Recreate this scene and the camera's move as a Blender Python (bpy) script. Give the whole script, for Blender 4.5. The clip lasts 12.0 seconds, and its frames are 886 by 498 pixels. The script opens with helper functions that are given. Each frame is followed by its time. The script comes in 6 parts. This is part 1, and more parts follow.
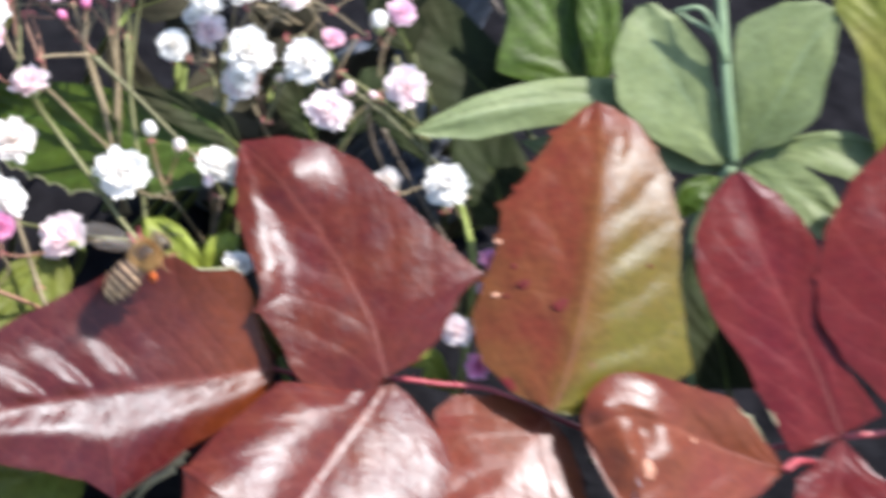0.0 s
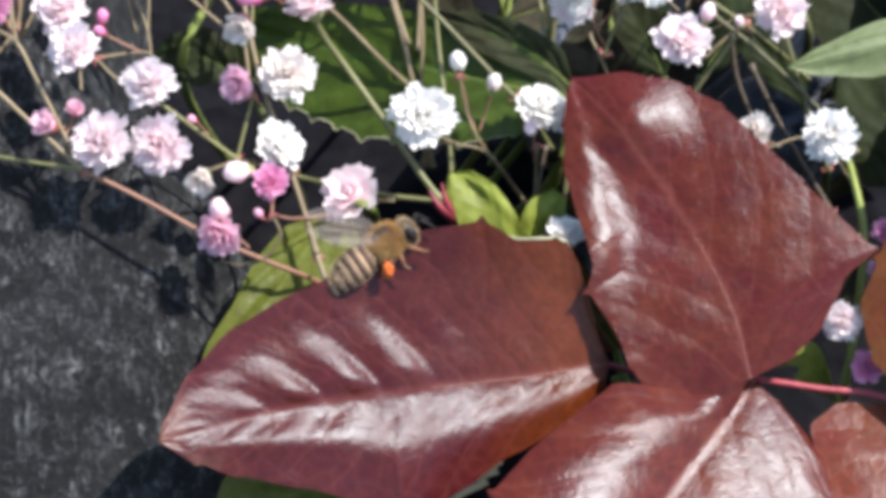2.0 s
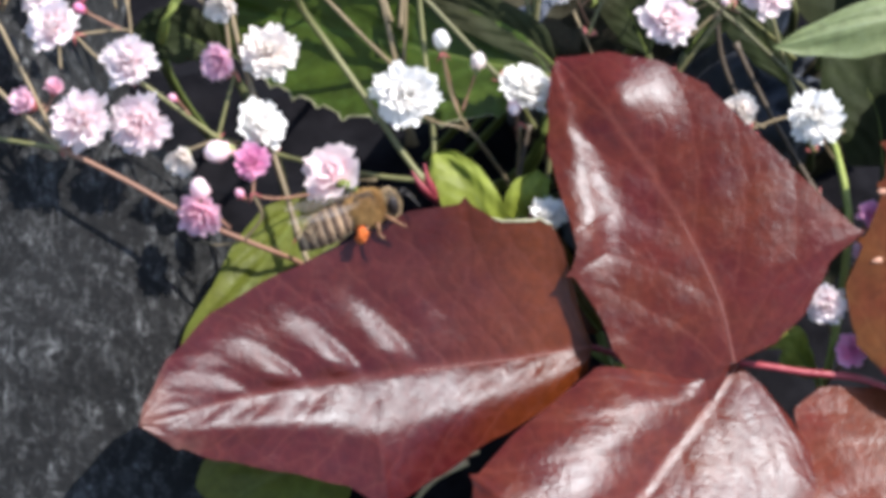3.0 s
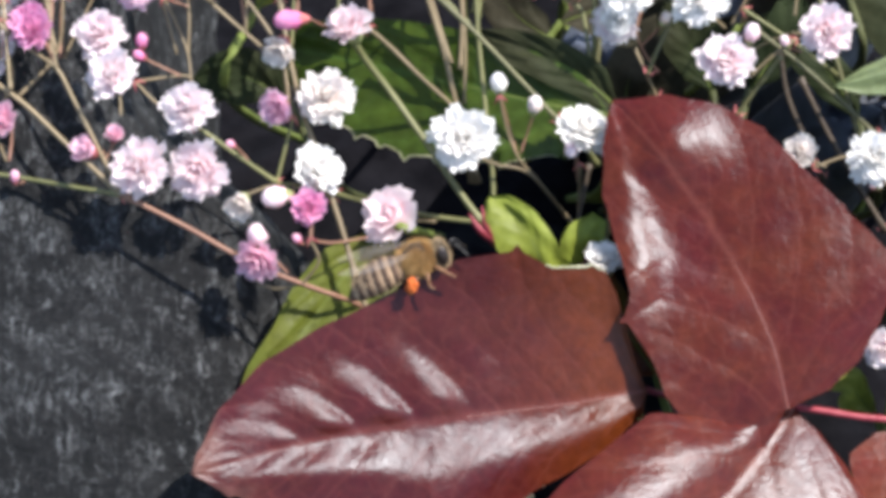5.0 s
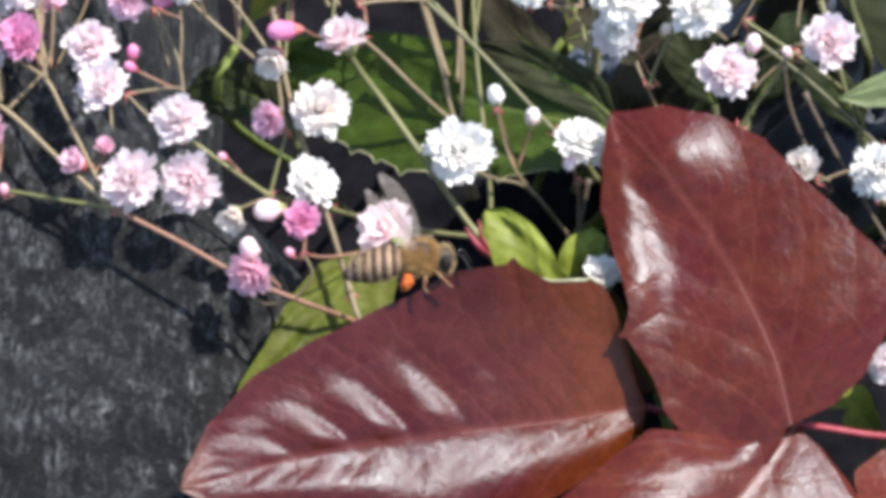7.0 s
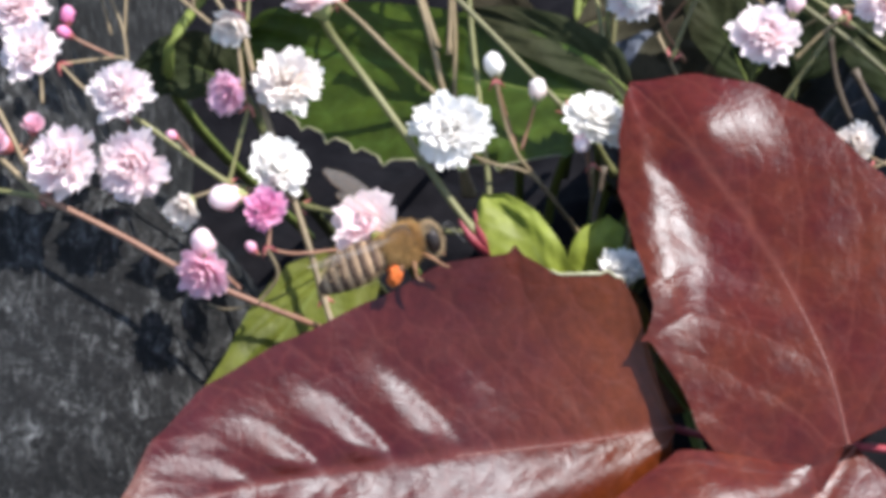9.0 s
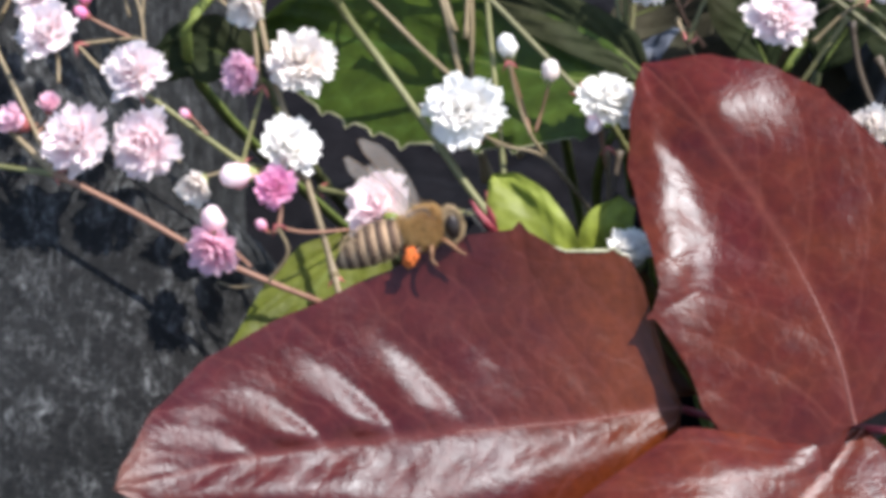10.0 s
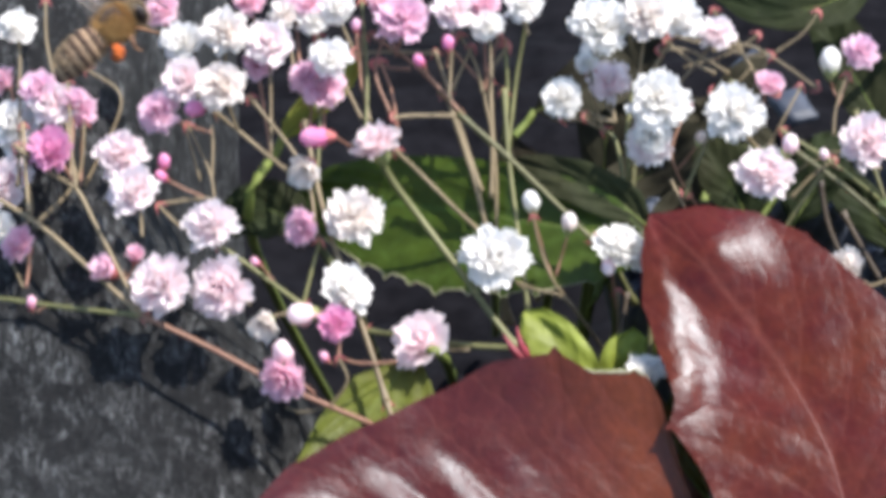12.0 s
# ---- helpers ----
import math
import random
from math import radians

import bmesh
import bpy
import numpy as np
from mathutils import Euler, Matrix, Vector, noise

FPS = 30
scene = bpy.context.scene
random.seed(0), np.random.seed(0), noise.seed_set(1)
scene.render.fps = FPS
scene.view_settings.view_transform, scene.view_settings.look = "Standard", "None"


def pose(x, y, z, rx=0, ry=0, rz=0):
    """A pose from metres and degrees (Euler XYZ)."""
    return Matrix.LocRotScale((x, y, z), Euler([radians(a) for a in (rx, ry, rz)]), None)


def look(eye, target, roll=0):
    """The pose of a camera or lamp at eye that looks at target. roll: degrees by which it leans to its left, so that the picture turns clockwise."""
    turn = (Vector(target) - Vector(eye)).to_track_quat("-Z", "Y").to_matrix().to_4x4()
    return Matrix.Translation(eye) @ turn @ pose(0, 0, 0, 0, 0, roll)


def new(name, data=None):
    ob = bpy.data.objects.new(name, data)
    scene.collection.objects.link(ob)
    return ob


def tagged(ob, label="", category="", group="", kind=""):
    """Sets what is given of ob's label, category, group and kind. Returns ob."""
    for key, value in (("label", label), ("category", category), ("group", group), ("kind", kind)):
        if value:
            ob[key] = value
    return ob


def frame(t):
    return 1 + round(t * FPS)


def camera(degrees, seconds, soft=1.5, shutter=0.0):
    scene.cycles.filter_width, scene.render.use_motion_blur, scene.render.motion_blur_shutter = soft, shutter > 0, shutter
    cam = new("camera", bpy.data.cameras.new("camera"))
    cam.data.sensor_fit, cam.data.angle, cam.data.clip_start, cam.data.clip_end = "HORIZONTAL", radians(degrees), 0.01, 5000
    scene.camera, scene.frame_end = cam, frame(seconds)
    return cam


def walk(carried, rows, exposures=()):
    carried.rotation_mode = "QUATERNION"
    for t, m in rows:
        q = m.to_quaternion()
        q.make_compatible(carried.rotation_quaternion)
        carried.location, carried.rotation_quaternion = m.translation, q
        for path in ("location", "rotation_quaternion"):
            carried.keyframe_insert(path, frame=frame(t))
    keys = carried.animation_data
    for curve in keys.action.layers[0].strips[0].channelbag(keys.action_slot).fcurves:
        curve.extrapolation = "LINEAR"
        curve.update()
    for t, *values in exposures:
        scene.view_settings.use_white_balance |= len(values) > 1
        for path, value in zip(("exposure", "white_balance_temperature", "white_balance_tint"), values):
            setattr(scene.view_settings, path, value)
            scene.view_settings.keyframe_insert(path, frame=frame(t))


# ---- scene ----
cam = camera(20, 12.0, soft=4.8, shutter=0.5)
walk(cam, [
    (0, pose(-0.01655, -0.2862, 0.30794, 54.461, -5.178, -9.006)),
    (0.2, pose(-0.01772, -0.27177, 0.30046, 54.194, -4.776, -8.199)),
    (0.5, pose(-0.01783, -0.273, 0.29896, 53.974, -4.031, -7.165)),
    (0.7, pose(-0.01540, -0.27176, 0.30315, 52.754, -3.366, -5.781)),
    (1, pose(-0.01693, -0.27319, 0.30206, 53.164, -2.324, -3.821)),
    (1.2, pose(-0.01525, -0.26847, 0.30772, 51.860, -1.882, -3.082)),
    (1.5, pose(-0.00543, -0.2594, 0.2955, 52.99, -1.25, -2.429)),
    (1.7, pose(-0.00034, -0.24798, 0.28116, 53.436, -0.791, -1.859)),
    (2, pose(-0.00557, -0.22534, 0.26679, 52.779, -1.036, -1.889)),
    (2.2, pose(-0.00476, -0.22183, 0.26996, 51.180, -0.909, -1.369)),
    (2.5, pose(-0.00895, -0.21983, 0.26994, 51.523, -1.438, -1.835)),
    (2.7, pose(-0.01228, -0.21786, 0.27031, 51.189, -2.066, -2.285)),
    (3, pose(-0.00691, -0.22126, 0.26818, 51.634, -1.649, -2.287)),
    (3.2, pose(-0.00608, -0.22045, 0.26981, 51.713, -1.059, -1.723)),
    (4.8, pose(0.01, -0.21691, 0.2756, 50.869, 1.322, 1.381)),
    (5, pose(0.00654, -0.21456, 0.27952, 49.981, 0.917, 0.762)),
    (5.2, pose(0.00236, -0.21445, 0.27959, 50.372, 0.405, 0.218)),
    (5.5, pose(0, -0.21449, 0.27998, 50, -0, 0)),
    (5.8, pose(0.00660, -0.21994, 0.27392, 51.246, 0.738, 1.203)),
    (6, pose(0.00984, -0.22058, 0.27247, 51.206, 1.06, 1.369)),
    (6.2, pose(0.01468, -0.21948, 0.27439, 50.587, 1.668, 1.846)),
    (6.5, pose(0.01447, -0.21932, 0.27307, 51.286, 2.117, 1.966)),
    (6.7, pose(0.00984, -0.21802, 0.27605, 50.989, 1.303, 1.221)),
    (8.3, pose(0.01389, -0.19424, 0.22622, 56.95, 2.457, 2.064)),
    (8.5, pose(0.01768, -0.19259, 0.22822, 56.705, 2.486, 2.881)),
    (8.7, pose(0.01261, -0.19060, 0.23134, 55.954, 1.638, 1.726)),
    (9, pose(0.01079, -0.18974, 0.23199, 55.175, 1.763, 1.312)),
    (9.2, pose(0.01464, -0.19253, 0.22801, 56.364, 3.024, 3.113)),
    (9.5, pose(0.01448, -0.18889, 0.23425, 54.118, 2.458, 3.096)),
    (9.7, pose(0.01348, -0.18993, 0.23034, 55.108, 1.924, 2.437)),
    (10, pose(0.02294, -0.19387, 0.22434, 56.891, 3.209, 4.18)),
    (10.2, pose(0.02415, -0.19218, 0.22645, 56.449, 3.353, 4.618)),
    (10.5, pose(0.01761, -0.1895, 0.23055, 55.632, 2.217, 3.136)),
    (10.7, pose(0.02358, -0.19305, 0.22527, 57.554, 3.525, 4.215)),
    (11, pose(0.01934, -0.19126, 0.22831, 56.607, 3.173, 3.538)),
    (11.2, pose(0.01129, -0.20733, 0.22003, 60.049, 2.373, 1.494)),
    (11.3, pose(0.01143, -0.21383, 0.22338, 60.385, 1.968, 1.615)),
    (11.5, pose(0.00714, -0.22957, 0.22514, 61.949, 1.712, 0.422)),
    (11.7, pose(0.01330, -0.23288, 0.22992, 61.809, 2.549, 2.222)),
    (12, pose(0.00538, -0.23183, 0.23381, 62.39, 2.125, 0.795)),
], exposures=[(0, 1.35), (0.5, 1.20), (1.0, 1.06), (1.5, 0.98), (6.0, 0.97), (12.0, 0.96)])

# ---- light: high midday sun, clear sky ----
SUN_DIR = Vector((0.50, -0.06, 0.86)).normalized()
world = bpy.data.worlds.new("world")
scene.world = world
world.use_nodes = True
wn = world.node_tree.nodes
sky = wn.new("ShaderNodeTexSky")
sky.sky_type = "NISHITA"
sky.sun_disc = False
sky.sun_elevation = math.asin(SUN_DIR.z)
sky.sun_rotation = math.atan2(SUN_DIR.x, SUN_DIR.y)
world.node_tree.links.new(sky.outputs[0], wn["Background"].inputs["Color"])
wn["Background"].inputs["Strength"].default_value = 0.17
sun = new("sun", bpy.data.lights.new("sun", "SUN"))
sun.data.energy, sun.data.angle, sun.data.color = 4.75, radians(0.55), (1.0, 0.96, 0.92)
sun.matrix_world = look(SUN_DIR * 3, (0, 0, 0))

# ---- the slanting frame in which the plants are laid out, in millimetres ----
# a: to the right, b: up the slope, c: away into the bed. Its middle is 0.1 m over the soil.
AX = Vector((1, 0, 0))
BX = Vector((0, math.sin(radians(40)), math.cos(radians(40))))
CX = Vector((0, math.cos(radians(40)), -math.sin(radians(40))))
MID = Vector((0, 0, 0.1))


def spot(a, b, c):
    return MID + (AX * a + BX * b + CX * c) * 0.001


def smooth(pts, n):
    """A smooth line through points (Catmull-Rom), n steps a span."""
    p = [Vector(q) for q in pts]
    p = [p[0] * 2 - p[1]] + p + [p[-1] * 2 - p[-2]]
    out = []
    for i in range(1, len(p) - 2):
        for k in range(n):
            t = k / n
            out.append(0.5 * (2 * p[i] + (p[i + 1] - p[i - 1]) * t + (2 * p[i - 1] - 5 * p[i] + 4 * p[i + 1] - p[i + 2]) * t * t
                              + (3 * p[i] - p[i - 1] - 3 * p[i + 1] + p[i + 2]) * t ** 3))
    return out + [p[-2].copy()]


def tube(bm, line, radii, sides=6):
    """A round stem along a line; radii: one at each end, or a function of 0..1."""
    rings, n = [], len(line)
    side = Vector((0.3, 0.2, 0.9))
    for i, p in enumerate(line):
        d = (line[min(i + 1, n - 1)] - line[max(i - 1, 0)]).normalized()
        x = d.cross(side)
        x = (x if x.length > 1e-4 else d.cross(Vector((1, 0, 0)))).normalized()
        y = d.cross(x)
        s = i / (n - 1)
        r = radii(s) if callable(radii) else radii[0] + (radii[1] - radii[0]) * s
        rings.append([bm.verts.new(p + (x * math.cos(6.2832 * k / sides) + y * math.sin(6.2832 * k / sides)) * r) for k in range(sides)])
    for r0, r1 in zip(rings, rings[1:]):
        for k in range(sides):
            bm.faces.new((r0[k], r0[(k + 1) % sides], r1[(k + 1) % sides], r1[k]))
    bm.faces.new(rings[0][::-1])
    bm.faces.new(rings[-1])


def ball(bm, centre, sx, sy, sz, seg=12, turn=None):
    m = Matrix.Translation(centre) @ (turn.to_4x4() if turn else Matrix()) @ Matrix.Diagonal((sx, sy, sz, 1))
    return bmesh.ops.create_uvsphere(bm, u_segments=seg, v_segments=max(6, seg * 2 // 3), radius=1, matrix=m)["verts"]


def mesh_of(name, bm, mat):
    bmesh.ops.recalc_face_normals(bm, faces=bm.faces)
    me = bpy.data.meshes.new(name)
    bm.to_mesh(me)
    bm.free()
    me.materials.append(mat)
    for f in me.polygons:
        f.use_smooth = True
    return me


def part(name, bm, mat, parent, label=""):
    ob = new(name, mesh_of(name, bm, mat))
    ob.parent = parent
    return tagged(ob, label)


def thing(name, label, category, group="", m=None):
    ob = tagged(new(name), label, category, group)
    ob.empty_display_size = 0.01
    if m is not None:
        ob.matrix_world = m
    return ob


# ---- materials ----
def material(name):
    m = bpy.data.materials.new(name)
    m.use_nodes = True
    nt = m.node_tree
    return m, nt.nodes, nt.links, nt.nodes["Principled BSDF"]


def noise_tex(n, l, scale, detail=4.0, rough=0.6, space="Object", dist=0.0):
    tc = n.new("ShaderNodeTexCoord")
    t = n.new("ShaderNodeTexNoise")
    t.inputs["Scale"].default_value, t.inputs["Detail"].default_value = scale, detail
    t.inputs["Roughness"].default_value, t.inputs["Distortion"].default_value = rough, dist
    l.new(tc.outputs[space], t.inputs["Vector"])
    return t.outputs["Fac"]


def ramp(n, l, fac, stops):
    r = n.new("ShaderNodeValToRGB")
    el = r.color_ramp.elements
    while len(el) < len(stops):
        el.new(0.5)
    for e, (p, c) in zip(el, stops):
        e.position, e.color = p, (*c, 1) if len(c) == 3 else c
    l.new(fac, r.inputs[0])
    return r.outputs[0]


def mix(n, l, fac, a, b, kind="MIX"):
    m = n.new("ShaderNodeMix")
    m.data_type, m.blend_type = "RGBA", kind
    for sock, v in ((m.inputs[0], fac), (m.inputs[6], a), (m.inputs[7], b)):
        if isinstance(v, (int, float)):
            sock.default_value = v
        elif isinstance(v, tuple):
            sock.default_value = (*v, 1)
        else:
            l.new(v, sock)
    return m.outputs[2]


def calc(n, l, op, a, b=0.0):
    m = n.new("ShaderNodeMath")
    m.operation = op
    for sock, v in ((m.inputs[0], a), (m.inputs[1], b)):
        if isinstance(v, (int, float)):
            sock.default_value = v
        else:
            l.new(v, sock)
    return m.outputs[0]


def bump(n, l, p, height, strength, dist):
    b = n.new("ShaderNodeBump")
    b.inputs["Strength"].default_value, b.inputs["Distance"].default_value = strength, dist
    l.new(height, b.inputs["Height"])
    l.new(b.outputs[0], p.inputs["Normal"])


def vein_lines(n, l, count, slant):
    """A net of side veins in a blade's own coordinates: u along the midrib, v across (0.5 at the midrib)."""
    uv = n.new("ShaderNodeUVMap")
    sep = n.new("ShaderNodeSeparateXYZ")
    l.new(uv.outputs[0], sep.inputs[0])
    across = calc(n, l, "ABSOLUTE", calc(n, l, "SUBTRACT", sep.outputs[1], 0.5))
    wob = calc(n, l, "MULTIPLY", noise_tex(n, l, 90, 3), 0.10)
    phase = calc(n, l, "ADD", calc(n, l, "SUBTRACT", sep.outputs[0], calc(n, l, "MULTIPLY", across, slant)), wob)
    wave = calc(n, l, "PINGPONG", calc(n, l, "MULTIPLY", phase, count), 0.5)
    return sep.outputs[0], across, wave


def vein_net(n, l, scale):
    """Distance to the nearest line of the fine net of small veins."""
    tc = n.new("ShaderNodeTexCoord")
    warp = n.new("ShaderNodeTexNoise")
    warp.inputs["Scale"].default_value, warp.inputs["Detail"].default_value = scale * 0.7, 2
    l.new(tc.outputs["Object"], warp.inputs["Vector"])
    move = n.new("ShaderNodeVectorMath")
    move.operation = "MULTIPLY_ADD"
    move.inputs[1].default_value = (0.9 / scale,) * 3
    l.new(warp.outputs["Color"], move.inputs[0])
    l.new(tc.outputs["Object"], move.inputs[2])
    cell = n.new("ShaderNodeTexVoronoi")
    cell.feature = "DISTANCE_TO_EDGE"
    cell.inputs["Scale"].default_value = scale
    l.new(move.outputs[0], cell.inputs["Vector"])
    return cell.outputs["Distance"]


def blade_material(name, dark, light, second, second_amount, rough, vein, vein_count, slant, translucent, fleck=None, bump_amount=0.3, one_side=0.0, shine=0.25, warm_base=None, dry_tip=None, wax=None):
    """Leaf skin: two greens or reds mottled, paler side veins and a fine net of small ones, pimpled relief, a waxy gloss, a little light let through."""
    m, n, l, p = material(name)
    along, across, wave = vein_lines(n, l, vein_count, slant)
    c = ramp(n, l, noise_tex(n, l, 160, 6), [(0.3, dark), (0.72, light)])
    patch = ramp(n, l, noise_tex(n, l, 45, 3), [(0.42, (0, 0, 0)), (0.64, (1, 1, 1))])
    side = patch
    if one_side:
        uv = n.new("ShaderNodeUVMap")
        sep = n.new("ShaderNodeSeparateXYZ")
        l.new(uv.outputs[0], sep.inputs[0])
        half = ramp(n, l, sep.outputs[1], [(0.35, (1, 1, 1)), (0.6, (0.05, 0.05, 0.05))])
        ends = ramp(n, l, sep.outputs[0], [(0.0, (1, 1, 1)), (0.5, (0.85, 0.85, 0.85)), (0.93, (0.05, 0.05, 0.05))])
        side = calc(n, l, "MINIMUM", calc(n, l, "MULTIPLY", calc(n, l, "ADD", calc(n, l, "MULTIPLY", patch, 0.4), half), ends), 1.0)
    c = mix(n, l, calc(n, l, "MULTIPLY", side, second_amount), c, second)
    loose = calc(n, l, "ADD", along, calc(n, l, "MULTIPLY", calc(n, l, "SUBTRACT", noise_tex(n, l, 120, 4), 0.5), 0.35))
    if warm_base:
        c = mix(n, l, ramp(n, l, loose, [(0.08, (0.8, 0.8, 0.8)), (0.34, (0, 0, 0))]), c, warm_base)
    fine = ramp(n, l, noise_tex(n, l, 900, 3), [(0.3, (0.78, 0.78, 0.78)), (0.7, (1.14, 1.14, 1.14))])
    c = mix(n, l, 1.0, c, fine, "MULTIPLY")
    line = ramp(n, l, wave, [(0.0, (1, 1, 1)), (0.02, (0.5, 0.5, 0.5)), (0.06, (0, 0, 0))])
    c = mix(n, l, calc(n, l, "MULTIPLY", line, 0.17), c, vein)
    net = ramp(n, l, vein_net(n, l, 330), [(0.0, (1, 1, 1)), (0.035, (0.45, 0.45, 0.45)), (0.09, (0, 0, 0))])
    c = mix(n, l, calc(n, l, "MULTIPLY", net, 0.11), c, vein)
    rib = ramp(n, l, across, [(0.0, (1, 1, 1)), (0.012, (0.6, 0.6, 0.6)), (0.03, (0, 0, 0))])
    c = mix(n, l, calc(n, l, "MULTIPLY", rib, 0.3), c, vein)
    if dry_tip:
        c = mix(n, l, ramp(n, l, loose, [(0.88, (0, 0, 0)), (1.04, (0.9, 0.9, 0.9))]), c, dry_tip)
    if fleck:
        spots = ramp(n, l, noise_tex(n, l, 130, 2, 0.5), [(0.69, (0, 0, 0)), (0.74, (1, 1, 1))])
        c = mix(n, l, spots, c, fleck)
    l.new(c, p.inputs["Base Color"])
    r = ramp(n, l, noise_tex(n, l, 260, 4), [(0.3, (rough - 0.06,) * 3), (0.7, (rough + 0.07,) * 3)])
    l.new(r, p.inputs["Roughness"])
    p.inputs["Specular IOR Level"].default_value = shine if wax is None else 0.0
    h = calc(n, l, "ADD", calc(n, l, "MULTIPLY", noise_tex(n, l, 700, 4, 0.7), 0.6), calc(n, l, "MULTIPLY", noise_tex(n, l, 260, 2), 0.25))
    h = calc(n, l, "ADD", h, calc(n, l, "MULTIPLY", ramp(n, l, wave, [(0.0, (0, 0, 0)), (0.2, (0.7, 0.7, 0.7)), (0.5, (1, 1, 1))]), 0.3))
    h = calc(n, l, "ADD", h, calc(n, l, "MULTIPLY", net, -0.06))
    bump(n, l, p, h, bump_amount, 0.0006)
    tr = n.new("ShaderNodeBsdfTranslucent")
    l.new(c, tr.inputs[0])
    ms = n.new("ShaderNodeMixShader")
    ms.inputs[0].default_value = translucent
    l.new(p.outputs[0], ms.inputs[1])
    l.new(tr.outputs[0], ms.inputs[2])
    skin = ms.outputs[0]
    if wax is not None:
        gloss = n.new("ShaderNodeBsdfAnisotropic")
        gloss.distribution = "BECKMANN"
        gloss.inputs["Color"].default_value = (0.83, 0.93, 1.0, 1)
        l.new(r, gloss.inputs["Roughness"])
        l.new(p.inputs["Normal"].links[0].from_socket, gloss.inputs["Normal"])
        fres = n.new("ShaderNodeFresnel")
        fres.inputs["IOR"].default_value = 1.45
        coat = n.new("ShaderNodeMixShader")
        l.new(calc(n, l, "MULTIPLY", fres.outputs[0], wax), coat.inputs[0])
        l.new(skin, coat.inputs[1])
        l.new(gloss.outputs[0], coat.inputs[2])
        skin = coat.outputs[0]
    l.new(skin, n["Material Output"].inputs["Surface"])
    return m


def plain(name, dark, light, rough, scale, bump_amount=0.3, bump_scale=None, metal=0.0, by_object=0.0, shine=0.5):
    m, n, l, p = material(name)
    c = ramp(n, l, noise_tex(n, l, scale, 5), [(0.3, dark), (0.7, light)])
    if by_object:
        oi = n.new("ShaderNodeObjectInfo")
        c = mix(n, l, 1.0, c, ramp(n, l, oi.outputs["Random"], [(0.0, (1 - by_object,) * 3), (1.0, (1 + by_object,) * 3)]), "MULTIPLY")
    l.new(c, p.inputs["Base Color"])
    p.inputs["Roughness"].default_value, p.inputs["Metallic"].default_value, p.inputs["Specular IOR Level"].default_value = rough, metal, shine
    bump(n, l, p, noise_tex(n, l, bump_scale or scale * 3, 4), bump_amount, 0.0004)
    return m


def petal_material(name, heart, rim, deep):
    """Thin petals: deeper heart, paler rim, each petal a little different, light through them."""
    m, n, l, p = material(name)
    uv = n.new("ShaderNodeUVMap")
    sep = n.new("ShaderNodeSeparateXYZ")
    l.new(uv.outputs[0], sep.inputs[0])
    geo = n.new("ShaderNodeNewGeometry")
    oi = n.new("ShaderNodeObjectInfo")
    c = ramp(n, l, sep.outputs[1], [(0.15, heart), (0.75, rim)])
    pick = ramp(n, l, geo.outputs["Random Per Island"], [(0.45, (0, 0, 0)), (1.0, (1, 1, 1))])
    c = mix(n, l, calc(n, l, "MULTIPLY", pick, 0.5), c, deep)
    c = mix(n, l, calc(n, l, "MULTIPLY", ramp(n, l, oi.outputs["Random"], [(0.3, (0, 0, 0)), (1, (1, 1, 1))]), 0.2), c, heart)
    l.new(c, p.inputs["Base Color"])
    p.inputs["Roughness"].default_value = 0.65
    tr = n.new("ShaderNodeBsdfTranslucent")
    l.new(c, tr.inputs[0])
    ms = n.new("ShaderNodeMixShader")
    ms.inputs[0].default_value = 0.5
    l.new(p.outputs[0], ms.inputs[1])
    l.new(tr.outputs[0], ms.inputs[2])
    l.new(ms.outputs[0], n["Material Output"].inputs["Surface"])
    return m


def rock_material():
    """Near-black granite with pale, ragged, upright streaks of mineral that come in patches."""
    m, n, l, p = material("granite")
    base = ramp(n, l, noise_tex(n, l, 55, 8, 0.7), [(0.3, (0.0035, 0.0036, 0.0039)), (0.55, (0.0075, 0.0077, 0.0082)), (0.75, (0.018, 0.0185, 0.019))])
    tc = n.new("ShaderNodeTexCoord")
    grow = n.new("ShaderNodeMapping")
    grow.inputs["Rotation"].default_value, grow.inputs["Scale"].default_value = (0, 0, radians(-14)), (1.0, 0.45, 1.0)
    l.new(tc.outputs["Object"], grow.inputs["Vector"])
    fleck = n.new("ShaderNodeTexNoise")
    fleck.inputs["Scale"].default_value, fleck.inputs["Detail"].default_value, fleck.inputs["Roughness"].default_value = 900, 9, 0.9
    fleck.inputs["Distortion"].default_value = 0.7
    l.new(grow.outputs[0], fleck.inputs["Vector"])
    grain = ramp(n, l, fleck.outputs["Fac"], [(0.48, (0, 0, 0)), (0.57, (0.35, 0.35, 0.35)), (0.69, (1, 1, 1))])
    patch = ramp(n, l, noise_tex(n, l, 210, 6, 0.8, dist=0.5), [(0.44, (0.04, 0.04, 0.04)), (0.62, (1, 1, 1))])
    c = mix(n, l, calc(n, l, "MULTIPLY", grain, patch), base, (0.36, 0.37, 0.375))
    l.new(c, p.inputs["Base Color"])
    p.inputs["Roughness"].default_value, p.inputs["Specular IOR Level"].default_value = 0.75, 0.25
    h = calc(n, l, "ADD", noise_tex(n, l, 380, 8, 0.75), calc(n, l, "MULTIPLY", noise_tex(n, l, 80, 4), 1.6))
    bump(n, l, p, h, 0.9, 0.0015)
    return m


